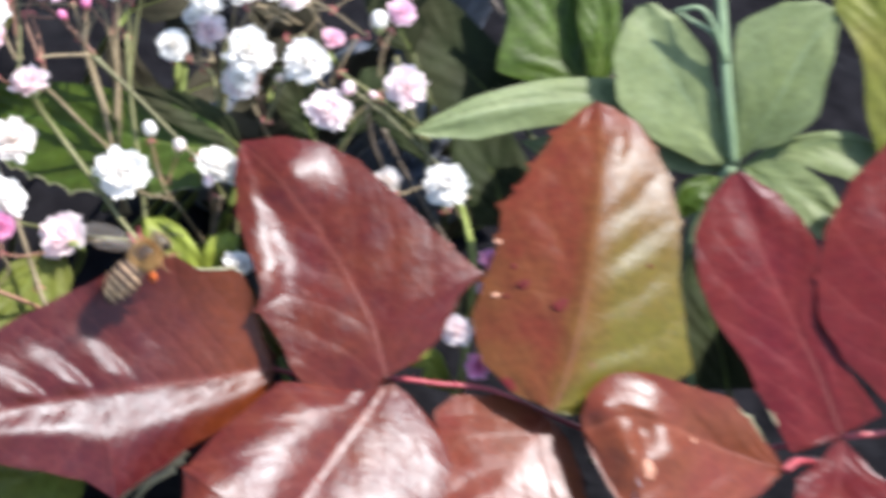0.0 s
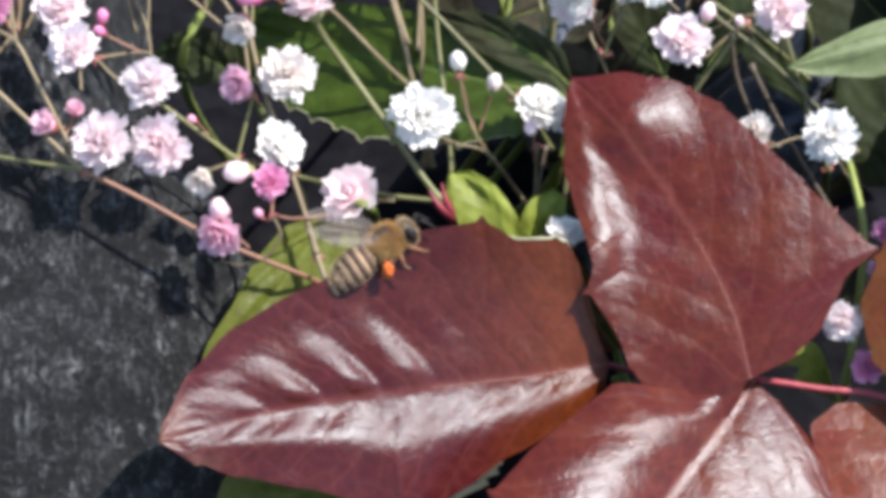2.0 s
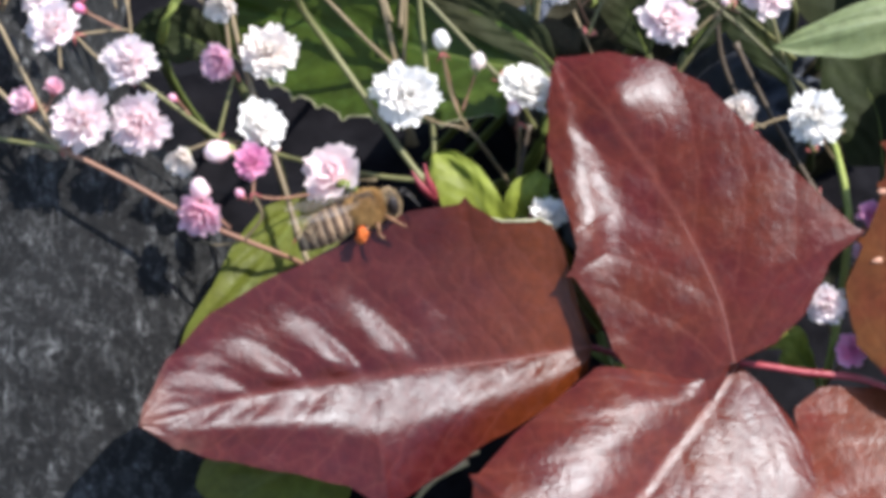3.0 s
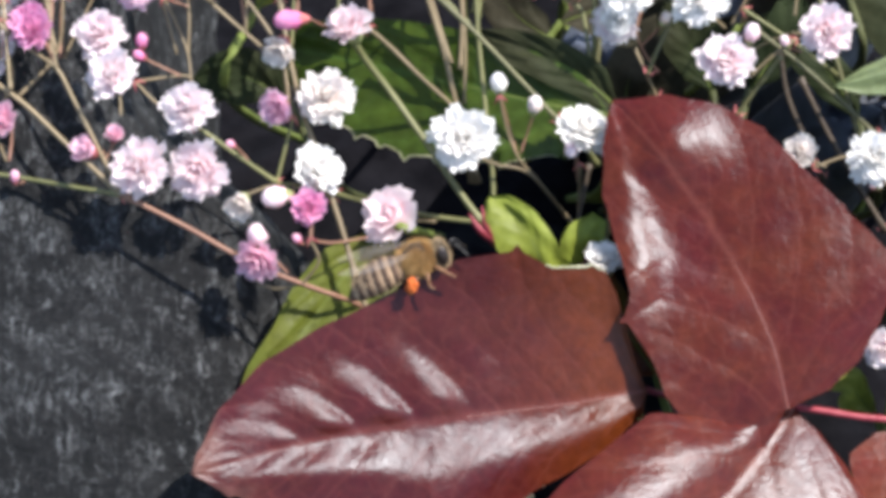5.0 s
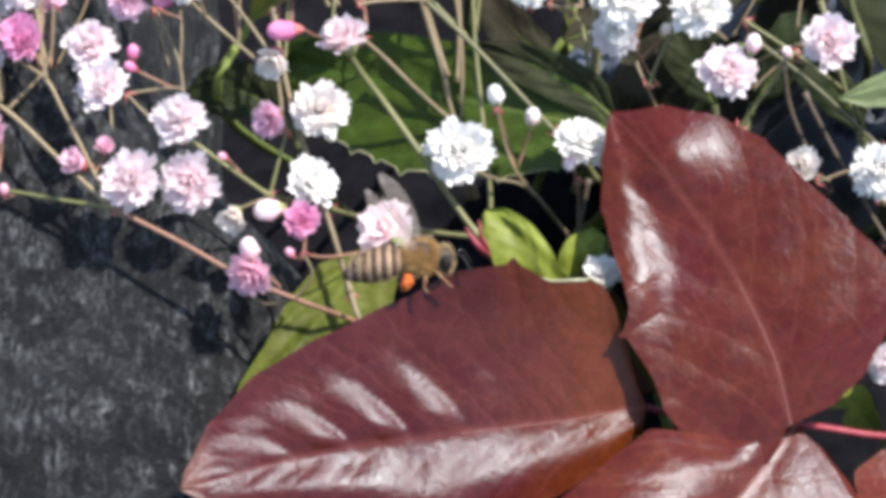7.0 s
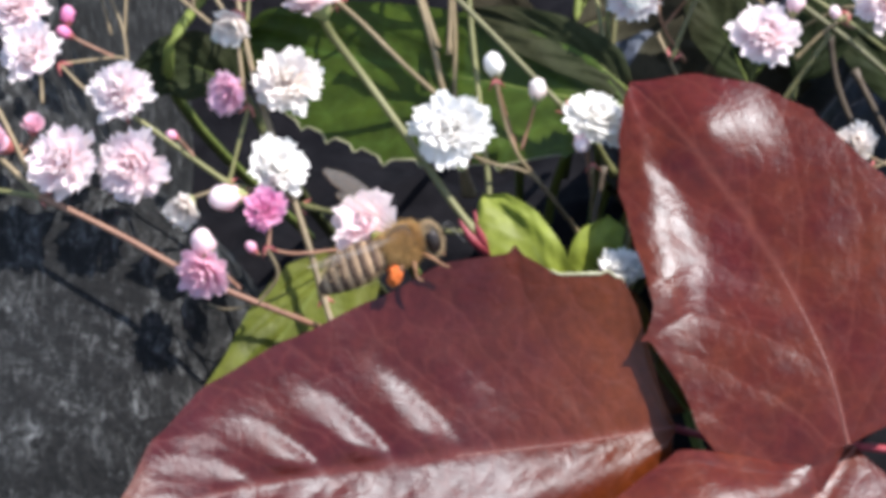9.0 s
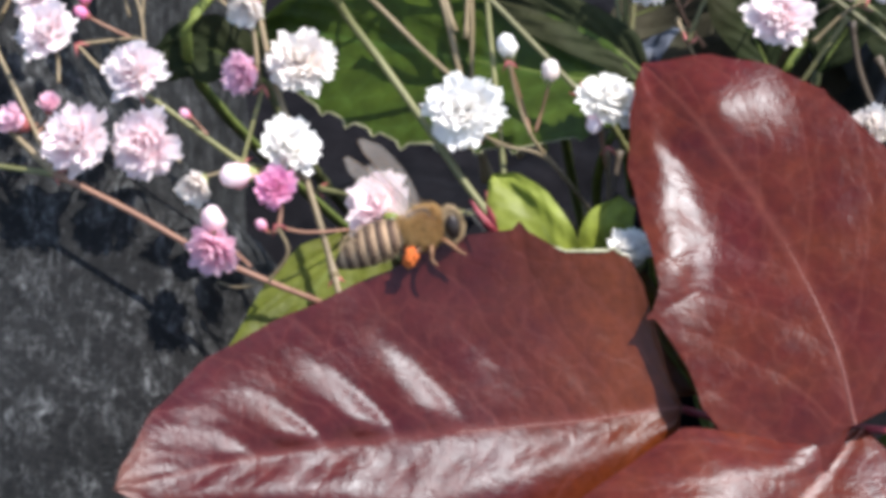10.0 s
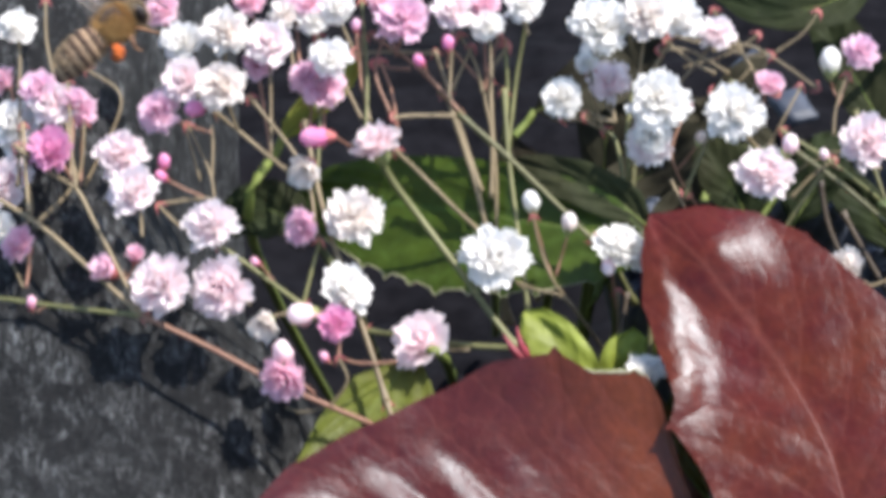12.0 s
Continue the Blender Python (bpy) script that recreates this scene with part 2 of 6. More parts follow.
RED = blade_material("bronze_leaf", (0.052, 0.0064, 0.0042), (0.088, 0.0190, 0.0066), (0.066, 0.0070, 0.0080), 0.7, 0.355, (0.17, 0.052, 0.036), 5, 0.9, 0.05, wax=0.60, bump_amount=0.34)
RED_CLOSE = blade_material("close_veined_bronze_leaf", (0.041, 0.0054, 0.0052), (0.068, 0.0140, 0.0088), (0.052, 0.0062, 0.0100), 0.7, 0.385, (0.16, 0.047, 0.036), 8, 0.44, 0.05, wax=0.58, bump_amount=0.34, warm_base=(0.098, 0.022, 0.0048), dry_tip=(0.17, 0.085, 0.066))
RED_ORANGE = blade_material("blistered_leaf", (0.092, 0.0135, 0.011), (0.120, 0.028, 0.014), (0.104, 0.032, 0.011), 0.6, 0.34, (0.21, 0.07, 0.04), 5, 0.9, 0.1, wax=0.46, bump_amount=0.28)
RED_GREEN = blade_material("bronze_green_leaf", (0.096, 0.0145, 0.0095), (0.124, 0.030, 0.013), (0.088, 0.080, 0.011), 0.9, 0.38, (0.19, 0.09, 0.035), 5, 0.9, 0.12, fleck=(0.10, 0.012, 0.012), one_side=1.0, bump_amount=0.26, wax=0.40)
CRIMSON = blade_material("crimson_leaf", (0.070, 0.0066, 0.0074), (0.098, 0.0150, 0.0105), (0.078, 0.0078, 0.0115), 0.6, 0.36, (0.18, 0.05, 0.045), 5, 0.9, 0.10, bump_amount=0.3, wax=0.32)
GREEN = blade_material("holly_green_leaf", (0.030, 0.048, 0.005), (0.074, 0.114, 0.011), (0.036, 0.062, 0.008), 0.5, 0.42, (0.09, 0.18, 0.04), 5, 0.9, 0.25)
# shade is put into this darkened green, for leaves behind the flowers
SHADED_GREEN = blade_material("shaded_green_leaf", (0.013, 0.018, 0.008), (0.026, 0.035, 0.014), (0.030, 0.028, 0.014), 0.6, 0.6, (0.019, 0.028, 0.013), 5, 0.8, 0.12, shine=0.06)
# dull tone with the shade painted in; these leaves lift the black gaps
SHADE_LEAF = blade_material("shade_toned_leaf", (0.026, 0.026, 0.017), (0.052, 0.049, 0.030), (0.044, 0.035, 0.024), 0.7, 0.65, (0.05, 0.05, 0.035), 5, 0.8, 0.15, shine=0.06)
OLIVE = blade_material("olive_leaf", (0.09, 0.105, 0.015), (0.14, 0.16, 0.025), (0.12, 0.085, 0.02), 0.5, 0.45, (0.18, 0.20, 0.05), 5, 0.9, 0.3, shine=0.2)
LIME = blade_material("lime_leaf", (0.19, 0.225, 0.028), (0.26, 0.30, 0.045), (0.21, 0.21, 0.034), 0.6, 0.5, (0.28, 0.32, 0.08), 5, 0.9, 0.35, bump_amount=0.12)
PEA = blade_material("glaucous_leaf", (0.116, 0.148, 0.062), (0.160, 0.194, 0.088), (0.128, 0.158, 0.052), 0.6, 0.5, (0.22, 0.29, 0.18), 6, 1.3, 0.22, bump_amount=0.1)
PEA_STEM = plain("glaucous_stem", (0.13, 0.19, 0.10), (0.19, 0.26, 0.145), 0.55, 200)
GRASS = blade_material("grass_leaf", (0.032, 0.058, 0.006), (0.062, 0.102, 0.012), (0.048, 0.074, 0.010), 0.4, 0.45, (0.16, 0.3, 0.05), 3, 2.0, 0.35)
RIB = plain("pale_rib", (0.11, 0.028, 0.02), (0.16, 0.048, 0.034), 0.45, 300)
RIB_GREEN = plain("green_rib", (0.09, 0.12, 0.025), (0.15, 0.18, 0.045), 0.6, 300, shine=0.2)
STALK_DULL = plain("dull_stalk", (0.040, 0.045, 0.016), (0.075, 0.080, 0.030), 0.6, 300, shine=0.2)
RACHIS = plain("red_stalk", (0.22, 0.02, 0.03), (0.32, 0.05, 0.06), 0.4, 300)
SCAR = plain("dark_scar", (0.060, 0.005, 0.006), (0.09, 0.010, 0.010), 0.7, 900, shine=0.15)
SCAR_PALE = plain("pale_scar", (0.32, 0.14, 0.09), (0.46, 0.25, 0.16), 0.6, 900)
EDGE_PALE = plain("pale_leaf_edge", (0.28, 0.27, 0.15), (0.42, 0.40, 0.26), 0.5, 400)
STEM_TAN = plain("tan_stem", (0.15, 0.112, 0.060), (0.25, 0.190, 0.108), 0.55, 160, by_object=0.15)
STEM_PINK = plain("pinkish_stem", (0.19, 0.085, 0.055), (0.28, 0.15, 0.095), 0.55, 160, by_object=0.15)
STEM_GREEN = plain("olive_stem", (0.10, 0.10, 0.035), (0.18, 0.175, 0.07), 0.55, 160, by_object=0.15)
STEM_OLIVE = plain("dull_olive_stem", (0.075, 0.072, 0.026), (0.13, 0.12, 0.05), 0.55, 160, by_object=0.2)
STEM_BROWN = plain("brown_stem", (0.045, 0.032, 0.022), (0.085, 0.062, 0.042), 0.6, 160, by_object=0.2)
CALYX = plain("pink_calyx", (0.30, 0.05, 0.06), (0.42, 0.14, 0.12), 0.5, 300, by_object=0.2)
BRACT = plain("crimson_bract", (0.20, 0.018, 0.035), (0.30, 0.045, 0.06), 0.5, 300)
STEM_LIME = plain("yellow_green_stem", (0.20, 0.25, 0.05), (0.30, 0.34, 0.09), 0.5, 200)
CALYX_GREEN = plain("green_calyx", (0.17, 0.2, 0.06), (0.3, 0.3, 0.14), 0.5, 300, by_object=0.2)
WHITE = petal_material("white_petal", (0.88, 0.85, 0.76), (0.92, 0.90, 0.88), (0.90, 0.87, 0.84))
PALE = petal_material("pale_pink_petal", (0.94, 0.60, 0.65), (0.95, 0.88, 0.88), (0.94, 0.76, 0.80))
SHELL = petal_material("shell_pink_petal", (0.94, 0.62, 0.66), (0.95, 0.82, 0.83), (0.94, 0.74, 0.77))
PINK = petal_material("pink_petal", (0.86, 0.34, 0.50), (0.91, 0.67, 0.76), (0.88, 0.51, 0.65))
HOT = petal_material("hot_pink_petal", (0.80, 0.20, 0.44), (0.88, 0.46, 0.67), (0.84, 0.33, 0.58))
MAUVE = petal_material("mauve_petal", (0.79, 0.38, 0.55), (0.88, 0.65, 0.76), (0.83, 0.51, 0.67))
CREAM = petal_material("cream_petal", (0.88, 0.70, 0.60), (0.90, 0.86, 0.82), (0.88, 0.76, 0.74))
ROCK = rock_material()
# near-black colour stands in for the deep shade between the plants
SOIL = plain("shade_black_soil", (0.0026, 0.0025, 0.0033), (0.0082, 0.0078, 0.0094), 1.0, 140, 1.0, 330, shine=0.05)
SLATE = plain("blue_grey_slate", (0.034, 0.040, 0.056), (0.088, 0.100, 0.132), 0.7, 260, 0.5, by_object=0.3)
CHIP = plain("blue_grey_chip", (0.014, 0.018, 0.028), (0.04, 0.047, 0.065), 0.6, 120, 0.5, by_object=0.3)
STRAW = plain("dry_straw", (0.32, 0.25, 0.14), (0.48, 0.40, 0.26), 0.6, 300)


# ---- the setting ----
def ground():
    """One sheet of soil, near-black in place of shade: fine and lumpy at the bed, plain out to the horizon."""
    bm = bmesh.new()
    n, half = 220, 0.33
    xs = [(-1 + 2 * i / n) for i in range(n + 1)]
    far = [-400, -40, -4, -1] + [half * x for x in xs] + [1, 4, 40, 400]
    grid = []
    for y in far:
        row = []
        for x in far:
            near = max(0.0, 1 - max(abs(x), abs(y)) / 0.5)
            z = near * (0.010 * noise.fractal(Vector((x * 25, y * 25, 0)), 1.0, 2.0, 4) + 0.004 * noise.fractal(Vector((x * 110, y * 110, 4)), 1.0, 2.0, 3))
            row.append(bm.verts.new((x, y, z)))
        grid.append(row)
    for r0, r1 in zip(grid, grid[1:]):
        for k in range(len(far) - 1):
            bm.faces.new((r0[k], r0[k + 1], r1[k + 1], r1[k]))
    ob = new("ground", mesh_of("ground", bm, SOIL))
    tagged(ob, "garden bed soil, coloured near-black to stand in for shade", "soil", kind="structure")


def boulder():
    """A low dark boulder with a rounded top and a pitted, speckled skin."""
    bm = bmesh.new()
    bmesh.ops.create_icosphere(bm, subdivisions=6, radius=1)
    for v in bm.verts:
        q = v.co.normalized()
        k = (abs(q.x) ** 10 + abs(q.y) ** 10 + abs(q.z) ** 10) ** (-1 / 10)
        p = q * k
        big = 1 + 0.035 * noise.fractal(q * 1.6 + Vector((3, 1, 7)), 1.0, 2.0, 3)
        small = 0.016 * noise.fractal(q * 14, 0.7, 2.0, 5) + 0.006 * noise.fractal(q * 60, 0.8, 2.0, 3)
        v.co = Vector((p.x * 0.085, p.y * 0.110, p.z * 0.060)) * (big + small)
        if v.co.x > 0:
            v.co.x *= 1 - 0.11 * (1 + math.tanh((v.co.y - 0.004) / 0.008))
    ob = new("boulder", mesh_of("boulder", bm, ROCK))
    m = Matrix((AX, BX, -CX)).transposed().to_4x4()
    m.translation = spot(-102, -4, 68)
    ob.matrix_world = m @ pose(0, 0, 0, -7, 0, 3)
    tagged(ob, "dark grey speckled granite boulder, sunlit and rough", "rock")


def slate_stone(a, b, top, wide, high, deep, turn, seed):
    """An upright angular stone set in the soil, its head at the depth top among the stems."""
    bm = bmesh.new()
    bmesh.ops.create_icosphere(bm, subdivisions=5, radius=1)
    for v in bm.verts:
        q = v.co.normalized()
        k = (abs(q.x) ** 5 + abs(q.y) ** 5 + abs(q.z) ** 5) ** (-1 / 5)
        lump = 1 + 0.14 * noise.fractal(q * 1.4 + Vector((seed, 2, 5)), 1.0, 2.0, 3) + 0.02 * noise.fractal(q * 12 + Vector((seed, 0, 0)), 0.8, 2.0, 4)
        v.co = Vector((q.x * k * wide, q.y * k * high, q.z * k * deep)) * 0.0005 * lump
    ob = new("slate_stone", mesh_of("slate_stone", bm, SLATE))
    m = Matrix((AX, BX, -CX)).transposed().to_4x4()
    m.translation = spot(a, b, top + deep / 2)
    ob.matrix_world = m @ pose(0, 0, 0, 8 - seed * 5, seed * 7 - 12, turn)
    tagged(ob, "blue-grey slate stone behind the flower stems", "stone", "slate stones in the bed")


ground()
boulder()
slate_stone(27, 27, 52, 13, 19, 140, 20, 1)
slate_stone(43, 31, 58, 12, 15, 150, -25, 2)
slate_stone(49, 8, 50, 17, 16, 120, 10, 3)
slate_stone(62, 34, 64, 14, 12, 150, 35, 4)


# ---- leaves ----
def profile(stations, spines, s):
    """Half width at s along the midrib, and how far the margin there runs ahead of its foot; with thorns on the margin."""
    w, ahead = stations[-1][1:]
    for (s0, w0, d0), (s1, w1, d1) in zip(stations, stations[1:]):
        if s <= s1:
            t = (s - s0) / max(s1 - s0, 1e-6)
            t = t * t * (3 - 2 * t) * 0.4 + t * 0.6
            w, ahead = w0 + (w1 - w0) * t, d0 + (d1 - d0) * t
            break
    for at, size in spines:
        w += size * max(0.0, 1 - abs(s - at) / 0.016) ** 1.3
    return max(w, 0.05), ahead


def blade(name, parent, mat, rib_mat, line, left, right, spine_left=(), spine_right=(), slope=(0.15, 0.15), roll=(0.0, 0.0), quilt=0.35, count=5, slant=0.45, reach=0.93,
          thick=0.18, nlong=130, nwide=9, rib=0.28, label="", bubbles=(), edge=None, scars=(), lip=None, band=None, skew=0.9, gap=0.0, swell=0.5):
    """A leaf blade on a midrib line (a, b, c): a folded, quilted sheet with thickness, and its raised midrib as a part."""
    mid = smooth(line, 24)
    lengths = [0.0]
    for p, q in zip(mid, mid[1:]):
        lengths.append(lengths[-1] + (q - p).length)
    total = lengths[-1]

    def place(s):
        d = s * total
        for i in range(len(mid) - 1):
            if lengths[i + 1] >= d or i == len(mid) - 2:
                t = (d - lengths[i]) / max(lengths[i + 1] - lengths[i], 1e-9)
                return mid[i].lerp(mid[i + 1], t), (mid[i + 1] - mid[i]).normalized()

    bm = bmesh.new()
    uv = bm.loops.layers.uv.new("UVMap")
    tops, lows, coords = [], [], {}
    seed = (line[0][0] * 7.3 + line[0][1]) % 50
    for i in range(nlong + 1):
        s = i / nlong
        s = s ** 1.35 if s < 0.6 else s + (0.6 ** 1.35 - 0.6) * (1 - s) / 0.4
        p, d = place(s)
        flat = Vector((d.x, d.y, 0)).normalized()
        out = Vector((-flat.y, flat.x, 0))
        row_t, row_l = [], []
        for j in range(-nwide, nwide + 1):
            t = j / nwide
            w, ahead = profile(left if t > 0 else right, spine_left if t > 0 else spine_right, s)
            w *= abs(t)
            k = slope[0] if t > 0 else slope[1] * (0.5 + 0.5 * math.tanh((s - 0.42) * 9) if reach < 0 else 1)
            phase = (s - slant * abs(t)) * count
            fr = phase - math.floor(phase)
            full = quilt if not isinstance(quilt, tuple) else quilt[0] if t > 0 else quilt[1] * (min(1, max(0.12, (s - 0.30) * 5)) * (1 - 0.4 * (1 + math.tanh((s - 0.76) * 14))) if reach < 0 else 1)
            puff = full * math.sin(math.pi * fr ** skew) * (math.sin(math.pi * min(1, abs(t) * reach + 0.07)) if reach > 0 else min(1, abs(t) * 8) * (0.5 + 0.5 * math.cos(math.pi * min(1, -abs(t) / reach)))) * min(1, s * 8) * min(1, (1 - s) * 8)
            h = k * w * max(0.0, 1 - gap / max(abs(t), 0.01)) + (roll[0] if t > 0 else roll[1]) * w * abs(t) + puff + swell * noise.noise(Vector((s * 4, t * 2, seed)))
            q = p + out * (w if t > 0 else -w) + flat * ahead * t * t
            if band and t > 0:
                size, at, wide = band
                h += size * w / max(abs(t), 0.05) * wide * 0.886 * (math.erf((t - at) / wide) + math.erf(at / wide))
            if lip and t > 0:
                h += lip[0] * w / max(abs(t), 0.05) * (1 + math.tanh((t - lip[1] - (lip[2] - lip[1]) * (s - 0.4) / 0.5) / lip[3])) * min(1, max(0, (s - 0.3) * 4))
            for ba, bb, br, bh in bubbles:
                h += bh * math.exp(-((q.x - ba) ** 2 + (q.y - bb) ** 2) / (br * br))
            a = bm.verts.new(spot(q.x, q.y, q.z - h))
            b = bm.verts.new(spot(q.x, q.y, q.z - h + thick))
            coords[a] = coords[b] = (s, 0.5 + 0.5 * t)
            row_t.append(a)
            row_l.append(b)
        tops.append(row_t)
        lows.append(row_l)
    m = 2 * nwide
    for i in range(nlong):
        for j in range(m):
            bm.faces.new((tops[i][j], tops[i][j + 1], tops[i + 1][j + 1], tops[i + 1][j]))
            bm.faces.new((lows[i][j], lows[i + 1][j], lows[i + 1][j + 1], lows[i][j + 1]))
        bm.faces.new((tops[i][0], tops[i + 1][0], lows[i + 1][0], lows[i][0]))
        bm.faces.new((tops[i][m], lows[i][m], lows[i + 1][m], tops[i + 1][m]))
    for j in range(m):
        bm.faces.new((tops[0][j], lows[0][j], lows[0][j + 1], tops[0][j + 1]))
        bm.faces.new((tops[-1][j], tops[-1][j + 1], lows[-1][j + 1], lows[-1][j]))
    for f in bm.faces:
        for lp in f.loops:
            lp[uv].uv = coords[lp.vert]
    for rows in (tops, lows):
        for r0, r1 in zip(rows, rows[1:]):
            for k in (0, m):
                bm.edges.get((r0[k], r1[k])).smooth = False
    centre = [r[nwide].co.copy() for r in tops]
    margins = {1: [r[m].co.copy() for r in tops], -1: [r[0].co.copy() for r in tops]}
    skin = [(v.co.copy(), uvw) for v, uvw in coords.items()][::2] if scars else []
    ob = part(name, bm, mat, parent, label)
    if rib:
        rb = bmesh.new()
        line3 = [v - CX * 0.00005 for v in centre[:int(nlong * 0.78):2]]
        line3 = [v + CX * 0.00012 for v in line3]
        tube(rb, line3, (rib * 0.0006, rib * 0.00012), 6)
        part("midrib", rb, rib_mat, ob)
    if edge:
        side, first, last, size, edge_mat = edge
        line = margins[side][int(first * nlong):int(last * nlong)]
        rb = bmesh.new()
        tube(rb, line, lambda s: size * 0.0008 * math.sin(math.pi * s) ** 0.5 * (0.55 + 0.9 * abs(noise.noise(Vector((s * 40, seed, 0))))), 6)
        part("leaf_edge", rb, edge_mat, ob, "pale leaf edge, partly painted rim light")
    for sa, sb, sx, sy, scar_mat in scars:
        near = sorted(skin, key=lambda v: ((v[0] - MID).dot(AX) * 1000 - sa) ** 2 + ((v[0] - MID).dot(BX) * 1000 - sb) ** 2)[:4]
        depth = sum((v[0] - MID).dot(CX) for v in near) * 250
        flat_at = spot(sa, sb, depth - 0.05)
        rb = bmesh.new()
        ball(rb, flat_at, sx * 0.001, sy * 0.001, 0.00012 if scar_mat == SCAR_PALE else 0.00008, 12, Matrix((AX, BX, -CX)).transposed())
        for v in rb.verts:
            v.co += (v.co - flat_at) * 0.35 * noise.noise(v.co * 2500)
        part("scar", rb, scar_mat, ob, "raised scar on the leaf")
    return ob


# ---- flowers of the baby's breath ----
def petal(bm, uv, r0, r1, width, lift, spin, cup, rag, rng):
    """One spoon-shaped petal with a ragged rim."""
    rows, cols = 4, 6
    grid = []
    for i in range(rows + 1):
        s = i / rows
        row = []
        for j in range(cols + 1):
            t = j / cols * 2 - 1
            r = r0 + (r1 - r0) * (s + (rng.uniform(-rag, rag) if i == rows else 0) - 0.12 * abs(t) * s)
            wid = width * (0.25 + 0.75 * math.sin(0.35 + 1.5 * s))
            x, y = r, t * wid
            z = cup * (t * t * 0.5 + s * s) * width + rng.uniform(-0.07, 0.07) * s
            cl, sl = math.cos(lift), math.sin(lift)
            x, z = x * cl - z * sl, x * sl + z * cl
            cs, ss = math.cos(spin), math.sin(spin)
            row.append((bm.verts.new((x * cs - y * ss, x * ss + y * cs, z)), s, j / cols))
        grid.append(row)
    for g0, g1 in zip(grid, grid[1:]):
        for j in range(cols):
            q = (g0[j], g0[j + 1], g1[j + 1], g1[j])
            f = bm.faces.new([v[0] for v in q])
            for lp, v in zip(f.loops, q):
                lp[uv].uv = (v[2], v[1])


DOUBLE = ((13, 0.98, 0.14, 0.23), (13, 0.97, 0.38, 0.22), (12, 0.94, 0.62, 0.21), (10, 0.89, 0.86, 0.20), (8, 0.84, 1.10, 0.19), (6, 0.78, 1.34, 0.18))
LOOSE = ((6, 1.12, 0.25, 0.46), (5, 1.0, 0.62, 0.42), (4, 0.85, 0.98, 0.34), (3, 0.66, 1.3, 0.26))


def bloom_mesh(seed, mat, openness, rings=DOUBLE):
    """A double flower of radius one, mouth towards +z: rings of petals, the inner ones upright and crumpled."""
    rng = random.Random(seed)
    bm = bmesh.new()
    uv = bm.loops.layers.uv.new("UVMap")
    for count, reach, lift, width in rings:
        for k in range(count):
            spin = 6.2832 * (k + rng.uniform(-0.25, 0.25)) / count + count * reach
            petal(bm, uv, 0.05, reach * rng.uniform(0.86, 1.08), width * rng.uniform(0.75, 1.25), lift * openness + (1 - openness) * 1.35 + rng.uniform(-0.24, 0.24), spin,
                  rng.uniform(-0.2, 0.6), 0.13, rng)
    core = ball(bm, (0, 0, 0.12), 0.48, 0.48, 0.24, 12)
    for f in {f for v in core for f in v.link_faces}:
        for lp in f.loops:
            lp[uv].uv = (0.5, 0.55)
    return mesh_of("flower", bm, mat)


def bud_mesh(seed, mat):
    """A closed bud of radius one along +z: an egg of furled petals."""
    rng = random.Random(seed)
    bm = bmesh.new()
    uv = bm.loops.layers.uv.new("UVMap")
    ball(bm, (0, 0, 0.75), 0.80, 0.80, 1.0, 14)
    for v in bm.verts:
        ang = math.atan2(v.co.y, v.co.x)
        k = 0.9 + 0.13 * math.sin(5 * ang + 3 * v.co.z) + 0.16 * noise.noise(v.co * 2.6 + Vector((seed, 0, 0)))
        v.co.x *= k
        v.co.y *= k
    for f in bm.faces:
        for lp in f.loops:
            lp[uv].uv = (0.5, min(1, max(0, lp.vert.co.z / 1.7)))
    for k in range(7):
        petal(bm, uv, 0.25, 1.5 * rng.uniform(0.85, 1.1), 0.42, 0.95 + rng.uniform(0, 0.3), 6.2832 * k / 7 + 0.4, 0.5, 0.12, rng)
    return mesh_of("bud", bm, mat)


def calyx_mesh(mat):
    """The little green or pink cup under a flower, with five teeth."""
    bm = bmesh.new()
    rings = []
    for z, r in ((-0.55, 0.10), (-0.35, 0.26), (-0.05, 0.40), (0.22, 0.46)):
        rings.append([bm.verts.new((r * math.cos(0.6283 * k), r * math.sin(0.6283 * k), z + (0.16 if z > 0.2 and k % 2 else 0))) for k in range(10)])
    for r0, r1 in zip(rings, rings[1:]):
        for k in range(10):
            bm.faces.new((r0[k], r0[(k + 1) % 10], r1[(k + 1) % 10], r1[k]))
    bm.faces.new(rings[0][::-1])
    return mesh_of("calyx", bm, mat)


BLOOMS, BUDS, CALYXES = {}, {}, {}
rng_flower = random.Random(11)


def facing(ang, lean):
    """A flower's own axes when it leans from the viewer's side towards the angle ang in the slope."""
    a, e = radians(ang), radians(lean)
    z = AX * (math.sin(e) * math.cos(a)) + BX * (math.sin(e) * math.sin(a)) - CX * math.cos(e)
    return z.to_track_quat("Z", "Y")


def stalk(spray, p, q, r, mat, sag=0.0):
    """A hair-thin stalk from p to q (a, b, c in millimetres)."""
    m = [(x + y) / 2 for x, y in zip(p, q)]
    m[1] -= sag
    m[2] += 0.5
    bm = bmesh.new()
    tube(bm, [spot(*v) for v in smooth([p, m, q], 5)], (r * 0.00085, r * 0.001), 6)
    part("stalk", bm, mat, spray)


